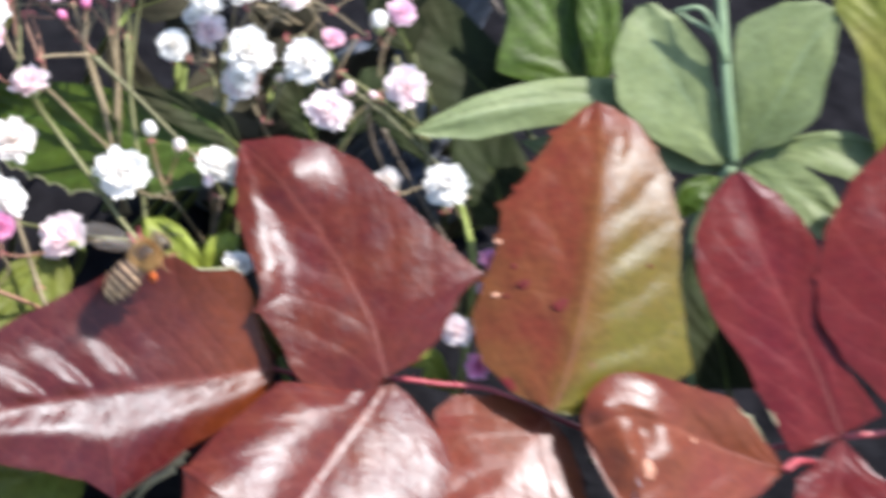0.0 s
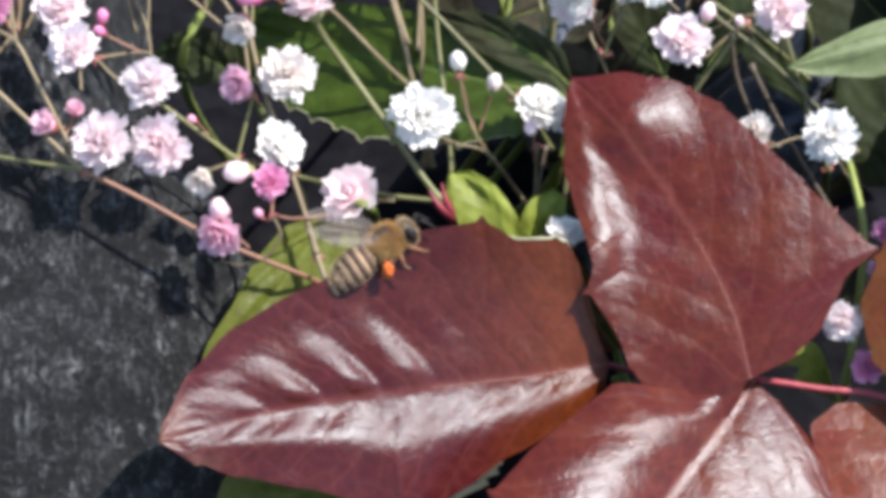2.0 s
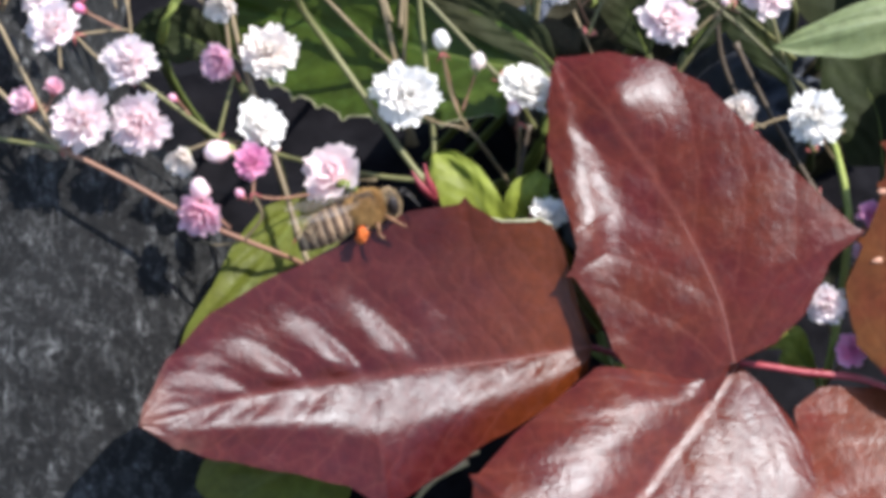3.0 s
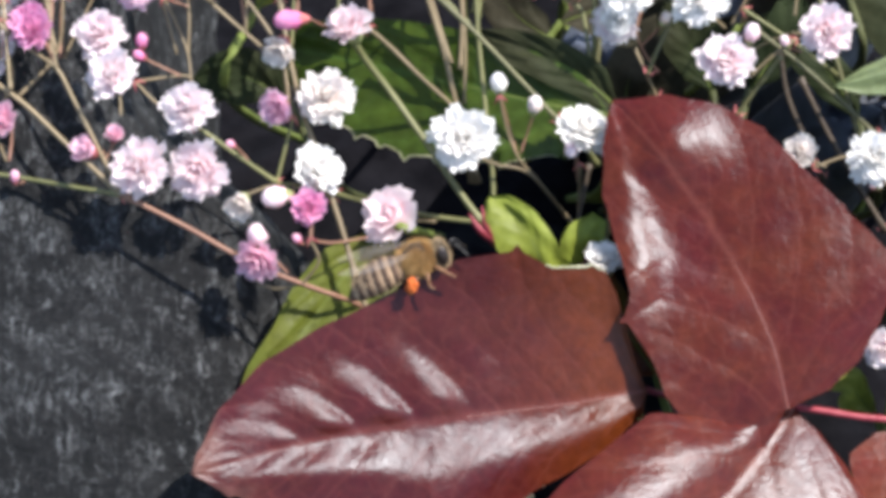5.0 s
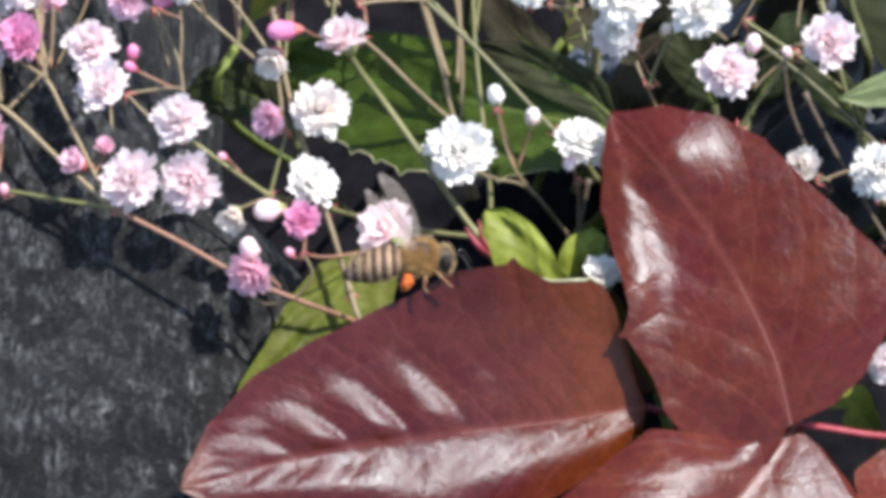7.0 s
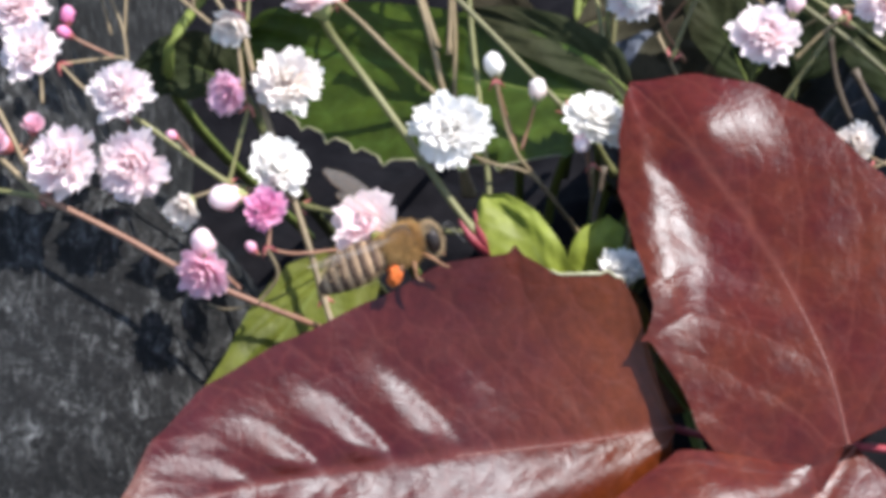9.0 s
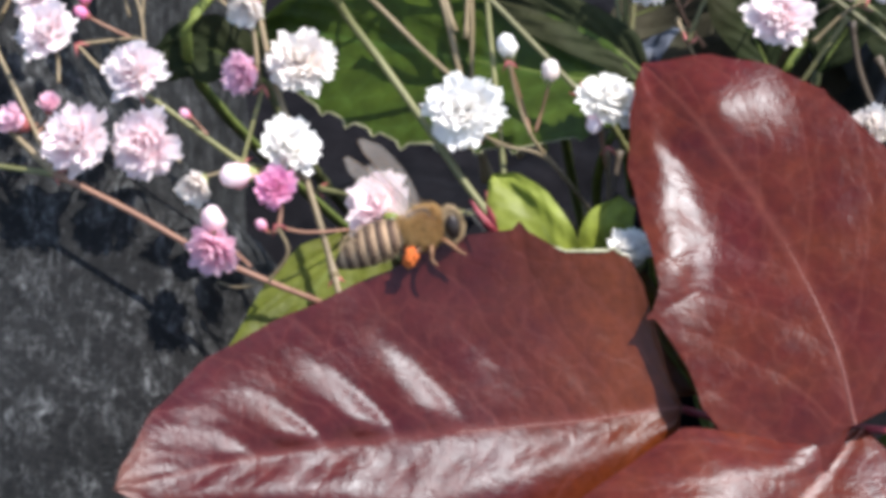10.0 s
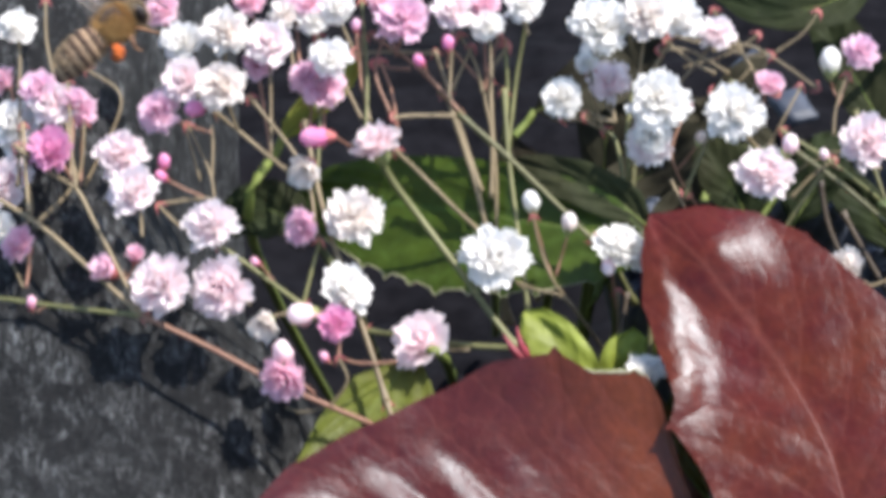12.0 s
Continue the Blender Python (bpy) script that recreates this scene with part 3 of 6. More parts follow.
def flower(spray, a, b, c, size, mat, ang=90, lean=25, foot=None, openness=1.0, calyx=None, loose=False):
    """A double flower, its calyx, and the stalk down to foot."""
    k = (mat.name, rng_flower.randrange(4), openness, loose)
    if k not in BLOOMS:
        BLOOMS[k] = bloom_mesh(len(BLOOMS) * 7 + 1, mat, openness, LOOSE if loose else DOUBLE)
    ob = new("flower", BLOOMS[k])
    r = size * 0.0005
    turn = facing(ang, lean) @ Euler((0, 0, rng_flower.uniform(0, 6))).to_quaternion()
    ob.matrix_world = Matrix.LocRotScale(spot(a, b, c) - turn @ Vector((0, 0, r * 0.35)), turn, (r, r, r * rng_flower.uniform(0.9, 1.1)))
    ob.parent = spray
    cal = calyx or CALYX_GREEN
    if cal.name not in CALYXES:
        CALYXES[cal.name] = calyx_mesh(cal)
    cup = new("calyx", CALYXES[cal.name])
    cup.parent = ob
    cup.matrix_local = Matrix.Translation((0, 0, -0.1))
    if foot:
        back = turn @ Vector((0, 0, -r * 0.9))
        p = (a + back.dot(AX) * 1000, b + back.dot(BX) * 1000, c + back.dot(CX) * 1000)
        stalk(spray, p, foot, 0.17, STEM_PINK if mat in (HOT, PINK, MAUVE) else STEM_TAN)


def bud(spray, a, b, c, size, mat, ang=90, lean=60, foot=None, calyx=None, long=1.0):
    k = mat.name
    if k not in BUDS:
        BUDS[k] = bud_mesh(5 + len(BUDS), mat)
    ob = new("bud", BUDS[k])
    r = size * 0.0005
    turn = facing(ang, lean)
    ob.matrix_world = Matrix.LocRotScale(spot(a, b, c) - turn @ Vector((0, 0, r * 0.7)), turn, (r, r, r * long))
    ob.parent = spray
    cal = calyx or (CALYX if mat in (HOT, PINK, MAUVE) else CALYX_GREEN)
    if cal.name not in CALYXES:
        CALYXES[cal.name] = calyx_mesh(cal)
    cup = new("calyx", CALYXES[cal.name])
    cup.parent = ob
    cup.matrix_local = Matrix.Diagonal((1.25, 1.25, 1.1, 1))
    if foot:
        back = turn @ Vector((0, 0, -r * 1.3))
        p = (a + back.dot(AX) * 1000, b + back.dot(BX) * 1000, c + back.dot(CX) * 1000)
        stalk(spray, p, foot, 0.15, STEM_PINK)


def stem(spray, pts, r0, r1, mat, knots=True):
    """A branch of a spray, with swollen joints at its ends and two small bracts."""
    bm = bmesh.new()
    line = [spot(*v) for v in smooth(pts, 8)]
    tube(bm, line, lambda s: 0.00064 * (r0 + (r1 - r0) * s) * (1 + (0.7 * max(0, 1 - s * 14) + 0.7 * max(0, 1 - (1 - s) * 14) if knots else 0)), 8)
    ob = part("stem", bm, mat, spray)
    if knots:
        bb = bmesh.new()
        end = line[-1]
        d = (line[-2] - end).normalized()
        for sgn in (-1, 1):
            side = (d.cross(CX) * sgn).normalized()
            tube(bb, [end, end + side * 0.0004 + d * 0.0003, end + side * 0.0008 + d * 0.0009], (0.00028, 0.00005), 5)
        part("bract", bb, CALYX, ob)
    return ob


# the bronze holly-leaved compound leaf in front
mahonia = thing("compound_leaf", "glossy bronze-red spiny compound leaf with paired leaflets", "leaf")
# the pale edge tube on this leaflet paints its sunlit rim
blade("leaflet", mahonia, RED_CLOSE, RIB, [(23.54, -16.53, 3), (14.54, -17.9, 1), (3.46, -19.08, -2), (-12.35, -21.15, -6.5), (-26.02, -24.49, -11.3)], [(0, 0.3, 0), (0.018, 2.68, 0), (0.127, 6.17, 0), (0.232, 8.3, 0), (0.372, 11.77, 0), (0.492, 14.39, 0), (0.58, 11.2, 0), (0.725, 8.58, 0), (0.862, 5.76, 0), (0.935, 3.2, 0), (1, 0.1, 0)], [(0, 0.3, 0), (0.012, 2.6, 0), (0.022, 7.2, 0), (0.032, 11.6, 0), (0.05, 14.2, 0), (0.097, 14.98, 0), (0.165, 15.32, 0), (0.252, 17.67, 0), (0.372, 17.42, 0), (0.508, 14.98, 0), (0.652, 12.44, 0), (0.788, 9.82, 0), (0.903, 6.12, 0), (0.977, 2.07, 0), (1, 0.1, 0)], ((0.492, 0.9), (0.935, 0.4)), ((0.073, 0.5), (0.252, 0.8)), slope=(0.04, -0.26), roll=(-0.10, 0.20), gap=0.04, band=(0.50, 0.27, 0.18), quilt=(0.18, 1.25), skew=0.6, count=8, slant=0.22, reach=-0.8, nwide=20, nlong=170, label='broad shiny leaflet with a bright lower half', edge=(-1, 0.10, 0.30, 0.22, EDGE_PALE))
blade("leaflet", mahonia, RED, RIB, [(38.99, -18.37, -1), (37.11, -10.7, -0.7), (32.55, -0.78, 1.8), (26.94, 7.8, 4.6), (20.13, 16.46, 7.8)], [(0, 0.3, 0), (0.006, 3.12, -3.6), (0.009, 7.62, -4.8), (0.018, 10.6, -3.4), (0.05, 11.6, -1.2), (0.116, 13.06, 0), (0.256, 13.02, 0), (0.429, 13.77, 0), (0.504, 11.77, 0), (0.635, 10.38, 0), (0.793, 8.18, 0), (0.898, 4.93, 0), (0.963, 2.27, 0), (1, 0.1, 0)], [(0, 0.3, 0), (0.006, 1.09, 0), (0.029, 5.1, 0), (0.104, 9.56, 0), (0.171, 12.87, 0), (0.205, 17.48, 0), (0.32, 15.3, 0), (0.424, 13.67, 0), (0.568, 11.94, 0), (0.682, 11.04, 0), (0.788, 9.09, 0), (0.903, 5.44, 0), (1, 0.1, 0)], ((0.429, 1.0),), ((0.205, 0.9), (0.424, 0.3), (0.682, 0.3)), slope=(0.02, 0.03), roll=(0.02, -0.06), quilt=0.08, lip=(0.11, 0.78, 0.43, 0.19), nwide=18, bubbles=[(25.9, 11.2, 5.2, 2.45)], swell=0.15)
blade("leaflet", mahonia, RED_GREEN, RIB, [(62.34, -24.06, -3.5), (64.76, -18.51, -3.5), (67.71, -8.88, -3), (70.24, 2.54, -1.4), (72.14, 12.53, 1.4), (72.49, 21.53, 5.2)], [(0, 0.3, 0), (0.006, 1.88, -0.06), (0.009, 6.46, 0.02), (0.061, 11.85, 0), (0.221, 14.92, 0), (0.347, 14.17, 0), (0.497, 13.15, 0), (0.596, 13.44, 0), (0.66, 11.47, 0), (0.753, 9.75, 0), (0.893, 6.55, 0), (0.965, 2.73, 0), (1, 0.1, 0)], [(0, 0.3, 0), (0.015, 2.64, 0), (0.051, 6.52, 0), (0.135, 12.86, 0), (0.24, 18.32, 0), (0.335, 16.07, 0), (0.472, 13.77, 0), (0.649, 12.85, 0), (0.771, 10.64, 0), (0.848, 8.34, 0), (0.921, 6.41, 0), (0.978, 2.72, 0), (1, 0.1, 0)], ((0.347, 0.9), (0.497, 1.1), (0.596, 1.1), (0.66, 1.1), (0.753, 1.2), (0.893, 1.0)), ((0.649, 0.6), (0.771, 0.7), (0.848, 0.6)), slope=(-0.3, -0.16), quilt=(0.12, 0.34), count=7, slant=0.25, nwide=14, scars=[(64.92, -8.87, 1.75, 0.95, SCAR), (64.7, -8.85, 0.85, 0.4, SCAR_PALE), (59.65, -5.68, 1.3, 0.75, SCAR), (56.4, 0.77, 0.7, 0.35, SCAR_PALE), (55.49, -7.05, 0.7, 0.35, SCAR_PALE), (58.34, -2.99, 0.6, 0.5, SCAR), (56.96, -7.24, 0.6, 0.35, SCAR), (78.07, -3.38, 0.4, 0.3, SCAR)])
blade("leaflet", mahonia, CRIMSON, RIB, [(107.46, -28.7, 3), (103.23, -17.76, 2), (97.49, -5.99, 1.5), (94.39, 2.82, 1.5), (92.53, 10.66, 2)], [(0, 0.3, 0), (0.006, 4.04, -0.27), (0.014, 8.49, 0), (0.141, 9.07, 0), (0.278, 9.9, 0), (0.398, 9.69, 0), (0.579, 10.86, 0), (0.684, 10.82, 0), (0.823, 9.05, 0), (0.916, 5.41, 0), (0.978, 2.1, 0), (1, 0.1, 0)], [(0, 0.3, 0), (0.006, 6.65, 0.09), (0.211, 4.42, 0), (0.387, 3.78, 0), (0.516, 5.94, 0), (0.634, 8.23, 0), (0.761, 7.5, 0), (0.878, 5.43, 0), (0.969, 2.01, 0), (1, 0.1, 0)], ((0.278, 0.4), (0.916, 0.3)), ((0.516, 0.6), (0.878, 0.4)), slope=(0.08, 0.03), quilt=0.15, edge=(1, 0.2, 0.3, 0.2, EDGE_PALE))
blade("leaflet", mahonia, CRIMSON, RIB, [(124.86, -29.25, 2.5), (123.33, -14.95, 1.4), (121.11, 0.2, 0.7), (118.56, 15.94, 1.4)], [(0, 0.3, 0), (0.151, 10.75, 0), (0.31, 16.06, 0), (0.458, 18.71, 0), (0.588, 17.94, 0), (0.725, 15.38, 0), (0.871, 9.91, 0), (0.959, 4.04, 0), (1, 0.1, 0)], [(0, 0.3, 0), (0.115, 4.93, 0), (0.353, 10.68, 0), (0.645, 10.42, 0), (0.871, 5.69, 0), (1, 0.1, 0)], ((0.588, 0.5),), (), slope=(0.0, 0.1), quilt=0.15)
blade("leaflet", mahonia, RED, RIB, [(39.95, -18.51, 2), (35.13, -24.03, -2), (29.74, -30.16, -6.2), (25.22, -35.38, -9.8), (18.4, -44.16, -15)], [(0, 0.3, 0), (0.006, 3.88, -0.04), (0.036, 8.64, 0), (0.072, 12.26, 0), (0.166, 15.77, 0), (0.291, 16.68, 0), (0.487, 15.93, 0), (0.82, 9.72, 0), (1, 0.1, 0)], [(0, 0.3, 0), (0.17, 5.26, 0), (0.337, 12.29, 0), (0.494, 13.45, 0), (0.687, 14.95, 0), (0.838, 15.51, 0), (0.932, 13.64, 0), (0.988, 10.23, 0.81), (1, 0.1, 0)], ((0.166, 0.7),), ((0.838, 0.8),), slope=(0.32, 0.5), roll=(-0.18, -0.6), quilt=0.12, nwide=16)
blade("leaflet", mahonia, RED_ORANGE, RIB, [(62.5, -24.68, 1), (58.53, -29.56, -2), (54.03, -35.33, -5), (47.55, -43.92, -10)], [(0, 0.3, 0), (0.006, 1.59, -0.19), (0.055, 5.14, 0), (0.182, 9.1, 0), (0.309, 11.86, 0), (0.59, 11.9, 0), (0.902, 6.3, 0), (1, 0.1, 0)], [(0, 0.3, 0), (0.013, 3.48, 0), (0.068, 7.55, 0), (0.24, 12.57, 0), (0.378, 13.47, 0), (0.523, 10.3, 0), (0.71, 7.37, 0), (0.902, 5.85, 0), (1, 0.1, 0)], ((0.309, 0.6),), ((0.71, 0.6),), slope=(0.1, -0.34), quilt=0.15)
blade("leaflet", mahonia, CRIMSON, RIB, [(107.79, -29.13, 4), (106.9, -34.51, 3.4), (106.04, -39.45, 2.8), (104.98, -47.64, 2)], [(0, 0.3, 0), (0.215, 4.58, 0), (0.327, 8.18, 0), (0.59, 10.26, 0), (0.878, 7.07, 0), (1, 0.1, 0)], [(0, 0.3, 0), (0.127, 2.07, 0), (0.388, 6.42, 0), (0.553, 6.71, 0), (0.8, 5.09, 0), (1, 0.1, 0)], (), ((0.388, 0.6),), slope=(0.1, 0.1), quilt=0.1)
rb = bmesh.new()
tube(rb, [spot(*v) for v in smooth([(23.43, -16.51, 6), (31.53, -18.59, 6), (40.19, -18.48, 3.5), (47.49, -19.51, 3), (54.91, -20.53, 3), (63.29, -24.44, 3), (77.74, -29.42, 8), (93.01, -30.77, 10), (108.49, -29.07, 6), (118.25, -28.62, 6), (124.66, -29.41, 2)], 6)], (0.00036, 0.00048), 8)
part("leaf_stalk", rb, RACHIS, mahonia, "thin crimson stalk")
mahonia_b = thing("compound_leaf", "blistered bronze-pink spiny leaflet of a second leaf", "leaf")
blade("leaflet", mahonia_b, RED_ORANGE, RIB, [(98.37, -33.55, 3), (88.84, -30.56, -1), (80.52, -27.2, -4), (72.84, -25.03, -5), (66.18, -26.75, -5)], [(0, 0.3, 0), (0.129, 4.98, 0), (0.228, 8.14, 0), (0.44, 14.94, 0), (0.97, 14.44, 0), (0.979, 8.9, 0.57), (0.988, 3.97, 0.6), (1, 0.1, 0)], [(0, 0.3, 0), (0.109, 2.6, 0), (0.252, 5.57, 0), (0.391, 7.37, 0), (0.547, 6.61, 0), (0.734, 6.64, 0), (0.827, 6.25, 0), (0.912, 4.9, 0), (0.986, 2.13, 0), (1, 0.1, 0)], ((0.986, 0.5),), ((0.252, 0.5), (0.547, 0.4)), slope=(0.43, 0.0), quilt=0.08, nwide=14, edge=(-1, 0.22, 0.45, 0.22, EDGE_PALE), scars=[(74.48, -32.57, 0.9, 1.5, SCAR_PALE), (82.79, -28.71, 0.4, 0.4, SCAR_PALE)], bubbles=[(74.2, -27.6, 5.0, 2.8), (74.6, -27.4, 2.5, -2.3), (71.6, -29.6, 2.0, 0.9), (68.99, -24.15, 1.8, 0.8), (79.5, -30.5, 2.6, 0.7), (71.0, -33.5, 1.8, 0.7)])
rb = bmesh.new()
tube(rb, [spot(*v) for v in smooth([(98.05, -33.52, 2), (101.87, -32.28, 5), (109.47, -33.88, 12), (122.93, -40.86, 30)], 6)], (0.0005, 0.0008), 8)
part("leaf_stalk", rb, RACHIS, mahonia_b, "thin crimson stalk")
# green foliage behind
leaf_green = thing("green_leaf", "green holly-like leaf with pale spiny edge, dappled with shade", "leaf")
blade("leaf_blade", leaf_green, GREEN, RIB_GREEN, [(20.23, 14.94, 14), (11.68, 16.65, 15), (3.07, 18.77, 17), (-5.67, 20.98, 20), (-15.26, 23.24, 23), (-20.99, 24.24, 27)], [(0, 0.3, 0), (0.031, 3.43, 0), (0.117, 5.53, 0), (0.252, 7.73, 0), (0.332, 8.64, 0), (0.427, 8.94, 0), (0.514, 9.61, 0), (0.593, 8.82, 0), (0.664, 8.31, 0), (0.734, 7.59, 0), (0.833, 5.97, 0), (0.937, 3.16, 0), (1, 0.1, 0)], [(0, 0.3, 0), (0.1, 4.21, 0), (0.245, 6.39, 0), (0.388, 6.36, 0), (0.567, 6.07, 0), (0.726, 5.33, 0), (0.88, 3.41, 0), (0.954, 1.6, 0), (1, 0.1, 0)], ((0.117, 0.5), (0.252, 0.9), (0.332, 0.9), (0.427, 0.9), (0.514, 0.9), (0.593, 0.9), (0.664, 0.9), (0.734, 0.8)), (), slope=(0.02, 0.2), quilt=0.4, edge=(1, 0.2, 0.95, 0.13, EDGE_PALE), rib=0.35)
rb = bmesh.new()
tube(rb, [spot(*v) for v in smooth([(20.23, 14.94, 14), (26.13, 7.81, 24), (26.13, 7.81, 164.83)], 6)], (0.0005, 0.0007), 7)
part("leaf_stalk", rb, RIB_GREEN, leaf_green)
leaf_green = thing("green_leaf", "grooved green leaf, shade put into its dark colour", "leaf")
blade("leaf_blade", leaf_green, SHADED_GREEN, RIB_GREEN, [(20.97, 15.99, 15), (16.27, 19.9, 14), (10.32, 22.88, 14), (4.38, 25.28, 15)], [(0, 0.3, 0), (0.1, 1.82, 0), (0.444, 2.85, 0), (0.762, 2.6, 0), (1, 0.1, 0)], [(0, 0.3, 0), (0.211, 2.47, 0), (0.503, 2.48, 0), (0.773, 1.6, 0), (1, 0.1, 0)], (), (), slope=(0.3, 0.3), quilt=0.3, rib=0.35)
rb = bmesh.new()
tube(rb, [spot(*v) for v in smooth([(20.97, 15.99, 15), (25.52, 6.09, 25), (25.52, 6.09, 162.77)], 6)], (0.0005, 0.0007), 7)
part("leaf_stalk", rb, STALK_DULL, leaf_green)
leaf_green = thing("green_leaf", "green leaf, shade put into its dark colour", "leaf")
blade("leaf_blade", leaf_green, SHADED_GREEN, RIB_GREEN, [(-17.58, 16.71, 16), (-21.5, 19.31, 15), (-25.48, 19.97, 15), (-30.22, 18.04, 16)], [(0, 0.3, 0), (0.15, 1.57, 0), (0.398, 3.52, 0), (0.821, 2.71, 0), (1, 0.1, 0)], [(0, 0.3, 0), (0.253, 3, 0), (0.451, 3.52, 0), (0.642, 2.68, 0), (0.847, 1.18, 0), (1, 0.1, 0)], (), (), slope=(0.2, 0.2), rib=0.35)
rb = bmesh.new()
tube(rb, [spot(*v) for v in smooth([(-17.58, 16.71, 16), (-12.58, 7.38, 26), (-12.58, 7.38, 164.31)], 6)], (0.0005, 0.0007), 7)
part("leaf_stalk", rb, STALK_DULL, leaf_green)
leaf_green = thing("green_leaf", "olive green leaf below the bronze one", "leaf")
blade("leaf_blade", leaf_green, OLIVE, RIB_GREEN, [(-6.17, 2.69, 12), (-12.04, -5.17, 11), (-16.51, -11.63, 9), (-20.34, -19.37, 8), (-22.28, -27.14, 8)], [(0, 0.3, 0), (0.088, 4.74, 0), (0.294, 8.36, 0), (0.577, 9.42, 0), (0.876, 7.06, 0), (0.977, 3.16, 0), (1, 0.1, 0)], [(0, 0.3, 0), (0.078, 1.3, 0), (0.2, 3.76, 0), (0.347, 4.04, 0), (0.503, 3.22, 0), (0.653, 3.57, 0), (0.826, 2.68, 0), (1, 0.1, 0)], (), (), slope=(0.1, 0.1), rib=0.35)
rb = bmesh.new()
tube(rb, [spot(*v) for v in smooth([(-6.17, 2.69, 12), (-2.57, 1.49, 22), (-2.57, 1.49, 157.3)], 6)], (0.0005, 0.0007), 7)
part("leaf_stalk", rb, RIB_GREEN, leaf_green)
leaf_green = thing("green_leaf", "olive brown leaf shaded by the bronze leaves", "leaf")
blade("leaf_blade", leaf_green, RED_GREEN, RIB_GREEN, [(25.08, -15.01, 9), (21.33, -9.49, 7.5), (19.01, -4.77, 6.5), (17.32, -0.49, 6.5)], [(0, 0.3, 0), (0.103, 2.86, 0), (0.445, 4.47, 0), (0.712, 3.55, 0), (0.904, 1.77, 0), (1, 0.1, 0)], [(0, 0.3, 0), (0.054, 1.47, 0), (0.373, 1.84, 0), (0.652, 1.95, 0), (0.863, 1.28, 0), (1, 0.1, 0)], (), (), slope=(0.05, 0.05), quilt=0.12, rib=0.35)
rb = bmesh.new()
tube(rb, [spot(*v) for v in smooth([(25.08, -15.01, 9), (28.41, -26.01, 19), (28.41, -26.01, 124.54)], 6)], (0.0005, 0.0007), 7)
part("leaf_stalk", rb, RIB_GREEN, leaf_green)
leaf_green = thing("green_leaf", "olive green leaf below the bronze one", "leaf")
blade("leaf_blade", leaf_green, OLIVE, RIB_GREEN, [(-2.26, -26.63, 12), (-9.78, -30.21, 10), (-15.74, -33.07, 9), (-20.23, -38.2, 9)], [(0, 0.3, 0), (0.209, 6, 0), (0.525, 7.46, 0), (0.947, 3.82, 0), (1, 0.1, 0)], [(0, 0.3, 0), (0.183, 2.02, 0), (0.495, 3.92, 0), (0.707, 5.77, 0), (0.841, 4.08, 0), (1, 0.1, 0)], (), (), slope=(0.1, 0.1), rib=0.35)
rb = bmesh.new()
tube(rb, [spot(*v) for v in smooth([(-2.26, -26.63, 12), (3.14, -30.01, 22), (3.14, -30.01, 119.77)], 6)], (0.0005, 0.0007), 7)
part("leaf_stalk", rb, RIB_GREEN, leaf_green)
leaf_green = thing("green_leaf", "bright lime green young leaf", "leaf")
blade("leaf_blade", leaf_green, LIME, RIB_GREEN, [(12.97, -5.1, 7), (11.3, -0.58, 5.5), (9.04, 2.95, 5), (6.15, 5.51, 5)], [(0, 0.3, 0), (0.184, 2.97, 0), (0.569, 3.92, 0), (0.901, 2.63, 0), (0.988, 0.99, 0.15), (1, 0.1, 0)], [(0, 0.3, 0), (0.101, 2.13, 0), (0.368, 2.42, 0), (0.638, 2.14, 0), (0.866, 1.42, 0), (1, 0.1, 0)], (), (), slope=(0.1, 0.15), quilt=0.1, rib=0.35)
rb = bmesh.new()
tube(rb, [spot(*v) for v in smooth([(12.97, -5.1, 7), (14.99, -16.75, 17), (14.99, -16.75, 135.57)], 6)], (0.0005, 0.0007), 7)
part("leaf_stalk", rb, RIB_GREEN, leaf_green)
leaf_green = thing("green_leaf", "bright lime green young leaf", "leaf")
blade("leaf_blade", leaf_green, LIME, RIB_GREEN, [(17.29, -5.13, 9), (16.91, -1.88, 8), (16.52, 0.71, 7), (17.82, 3.61, 7)], [(0, 0.3, 0), (0.179, 2.47, 0), (0.555, 2.62, 0), (0.719, 1.92, 0), (1, 0.1, 0)], [(0, 0.3, 0), (0.11, 3, 0), (0.417, 3.68, 0), (0.953, 1.99, 0), (1, 0.1, 0)], (), (), slope=(0.1, 0.15), quilt=0.1, rib=0.35)
rb = bmesh.new()
tube(rb, [spot(*v) for v in smooth([(17.29, -5.13, 9), (17.89, -17.11, 19), (17.89, -17.11, 135.14)], 6)], (0.0005, 0.0007), 7)
part("leaf_stalk", rb, RIB_GREEN, leaf_green)
leaf_green = thing("green_leaf", "bright lime green young leaf", "leaf")
blade("leaf_blade", leaf_green, LIME, RIB_GREEN, [(50.77, -20.26, 12), (48.38, -17.74, 10), (46.57, -16.06, 9), (44.04, -16.82, 9)], [(0, 0.3, 0), (0.152, 1.35, 0), (0.435, 2.76, 0), (1, 0.1, 0)], [(0, 0.3, 0), (0.366, 1.43, 0), (0.674, 2.19, 0), (0.788, 1.41, 0), (1, 0.1, 0)], (), (), quilt=0.1, rib=0.35)
rb = bmesh.new()
tube(rb, [spot(*v) for v in smooth([(50.77, -20.26, 12), (54.51, -30.95, 22), (54.51, -30.95, 118.65)], 6)], (0.0005, 0.0007), 7)
part("leaf_stalk", rb, RIB_GREEN, leaf_green)
leaf_green = thing("green_leaf", "narrow lime green leaf lit from behind", "leaf")
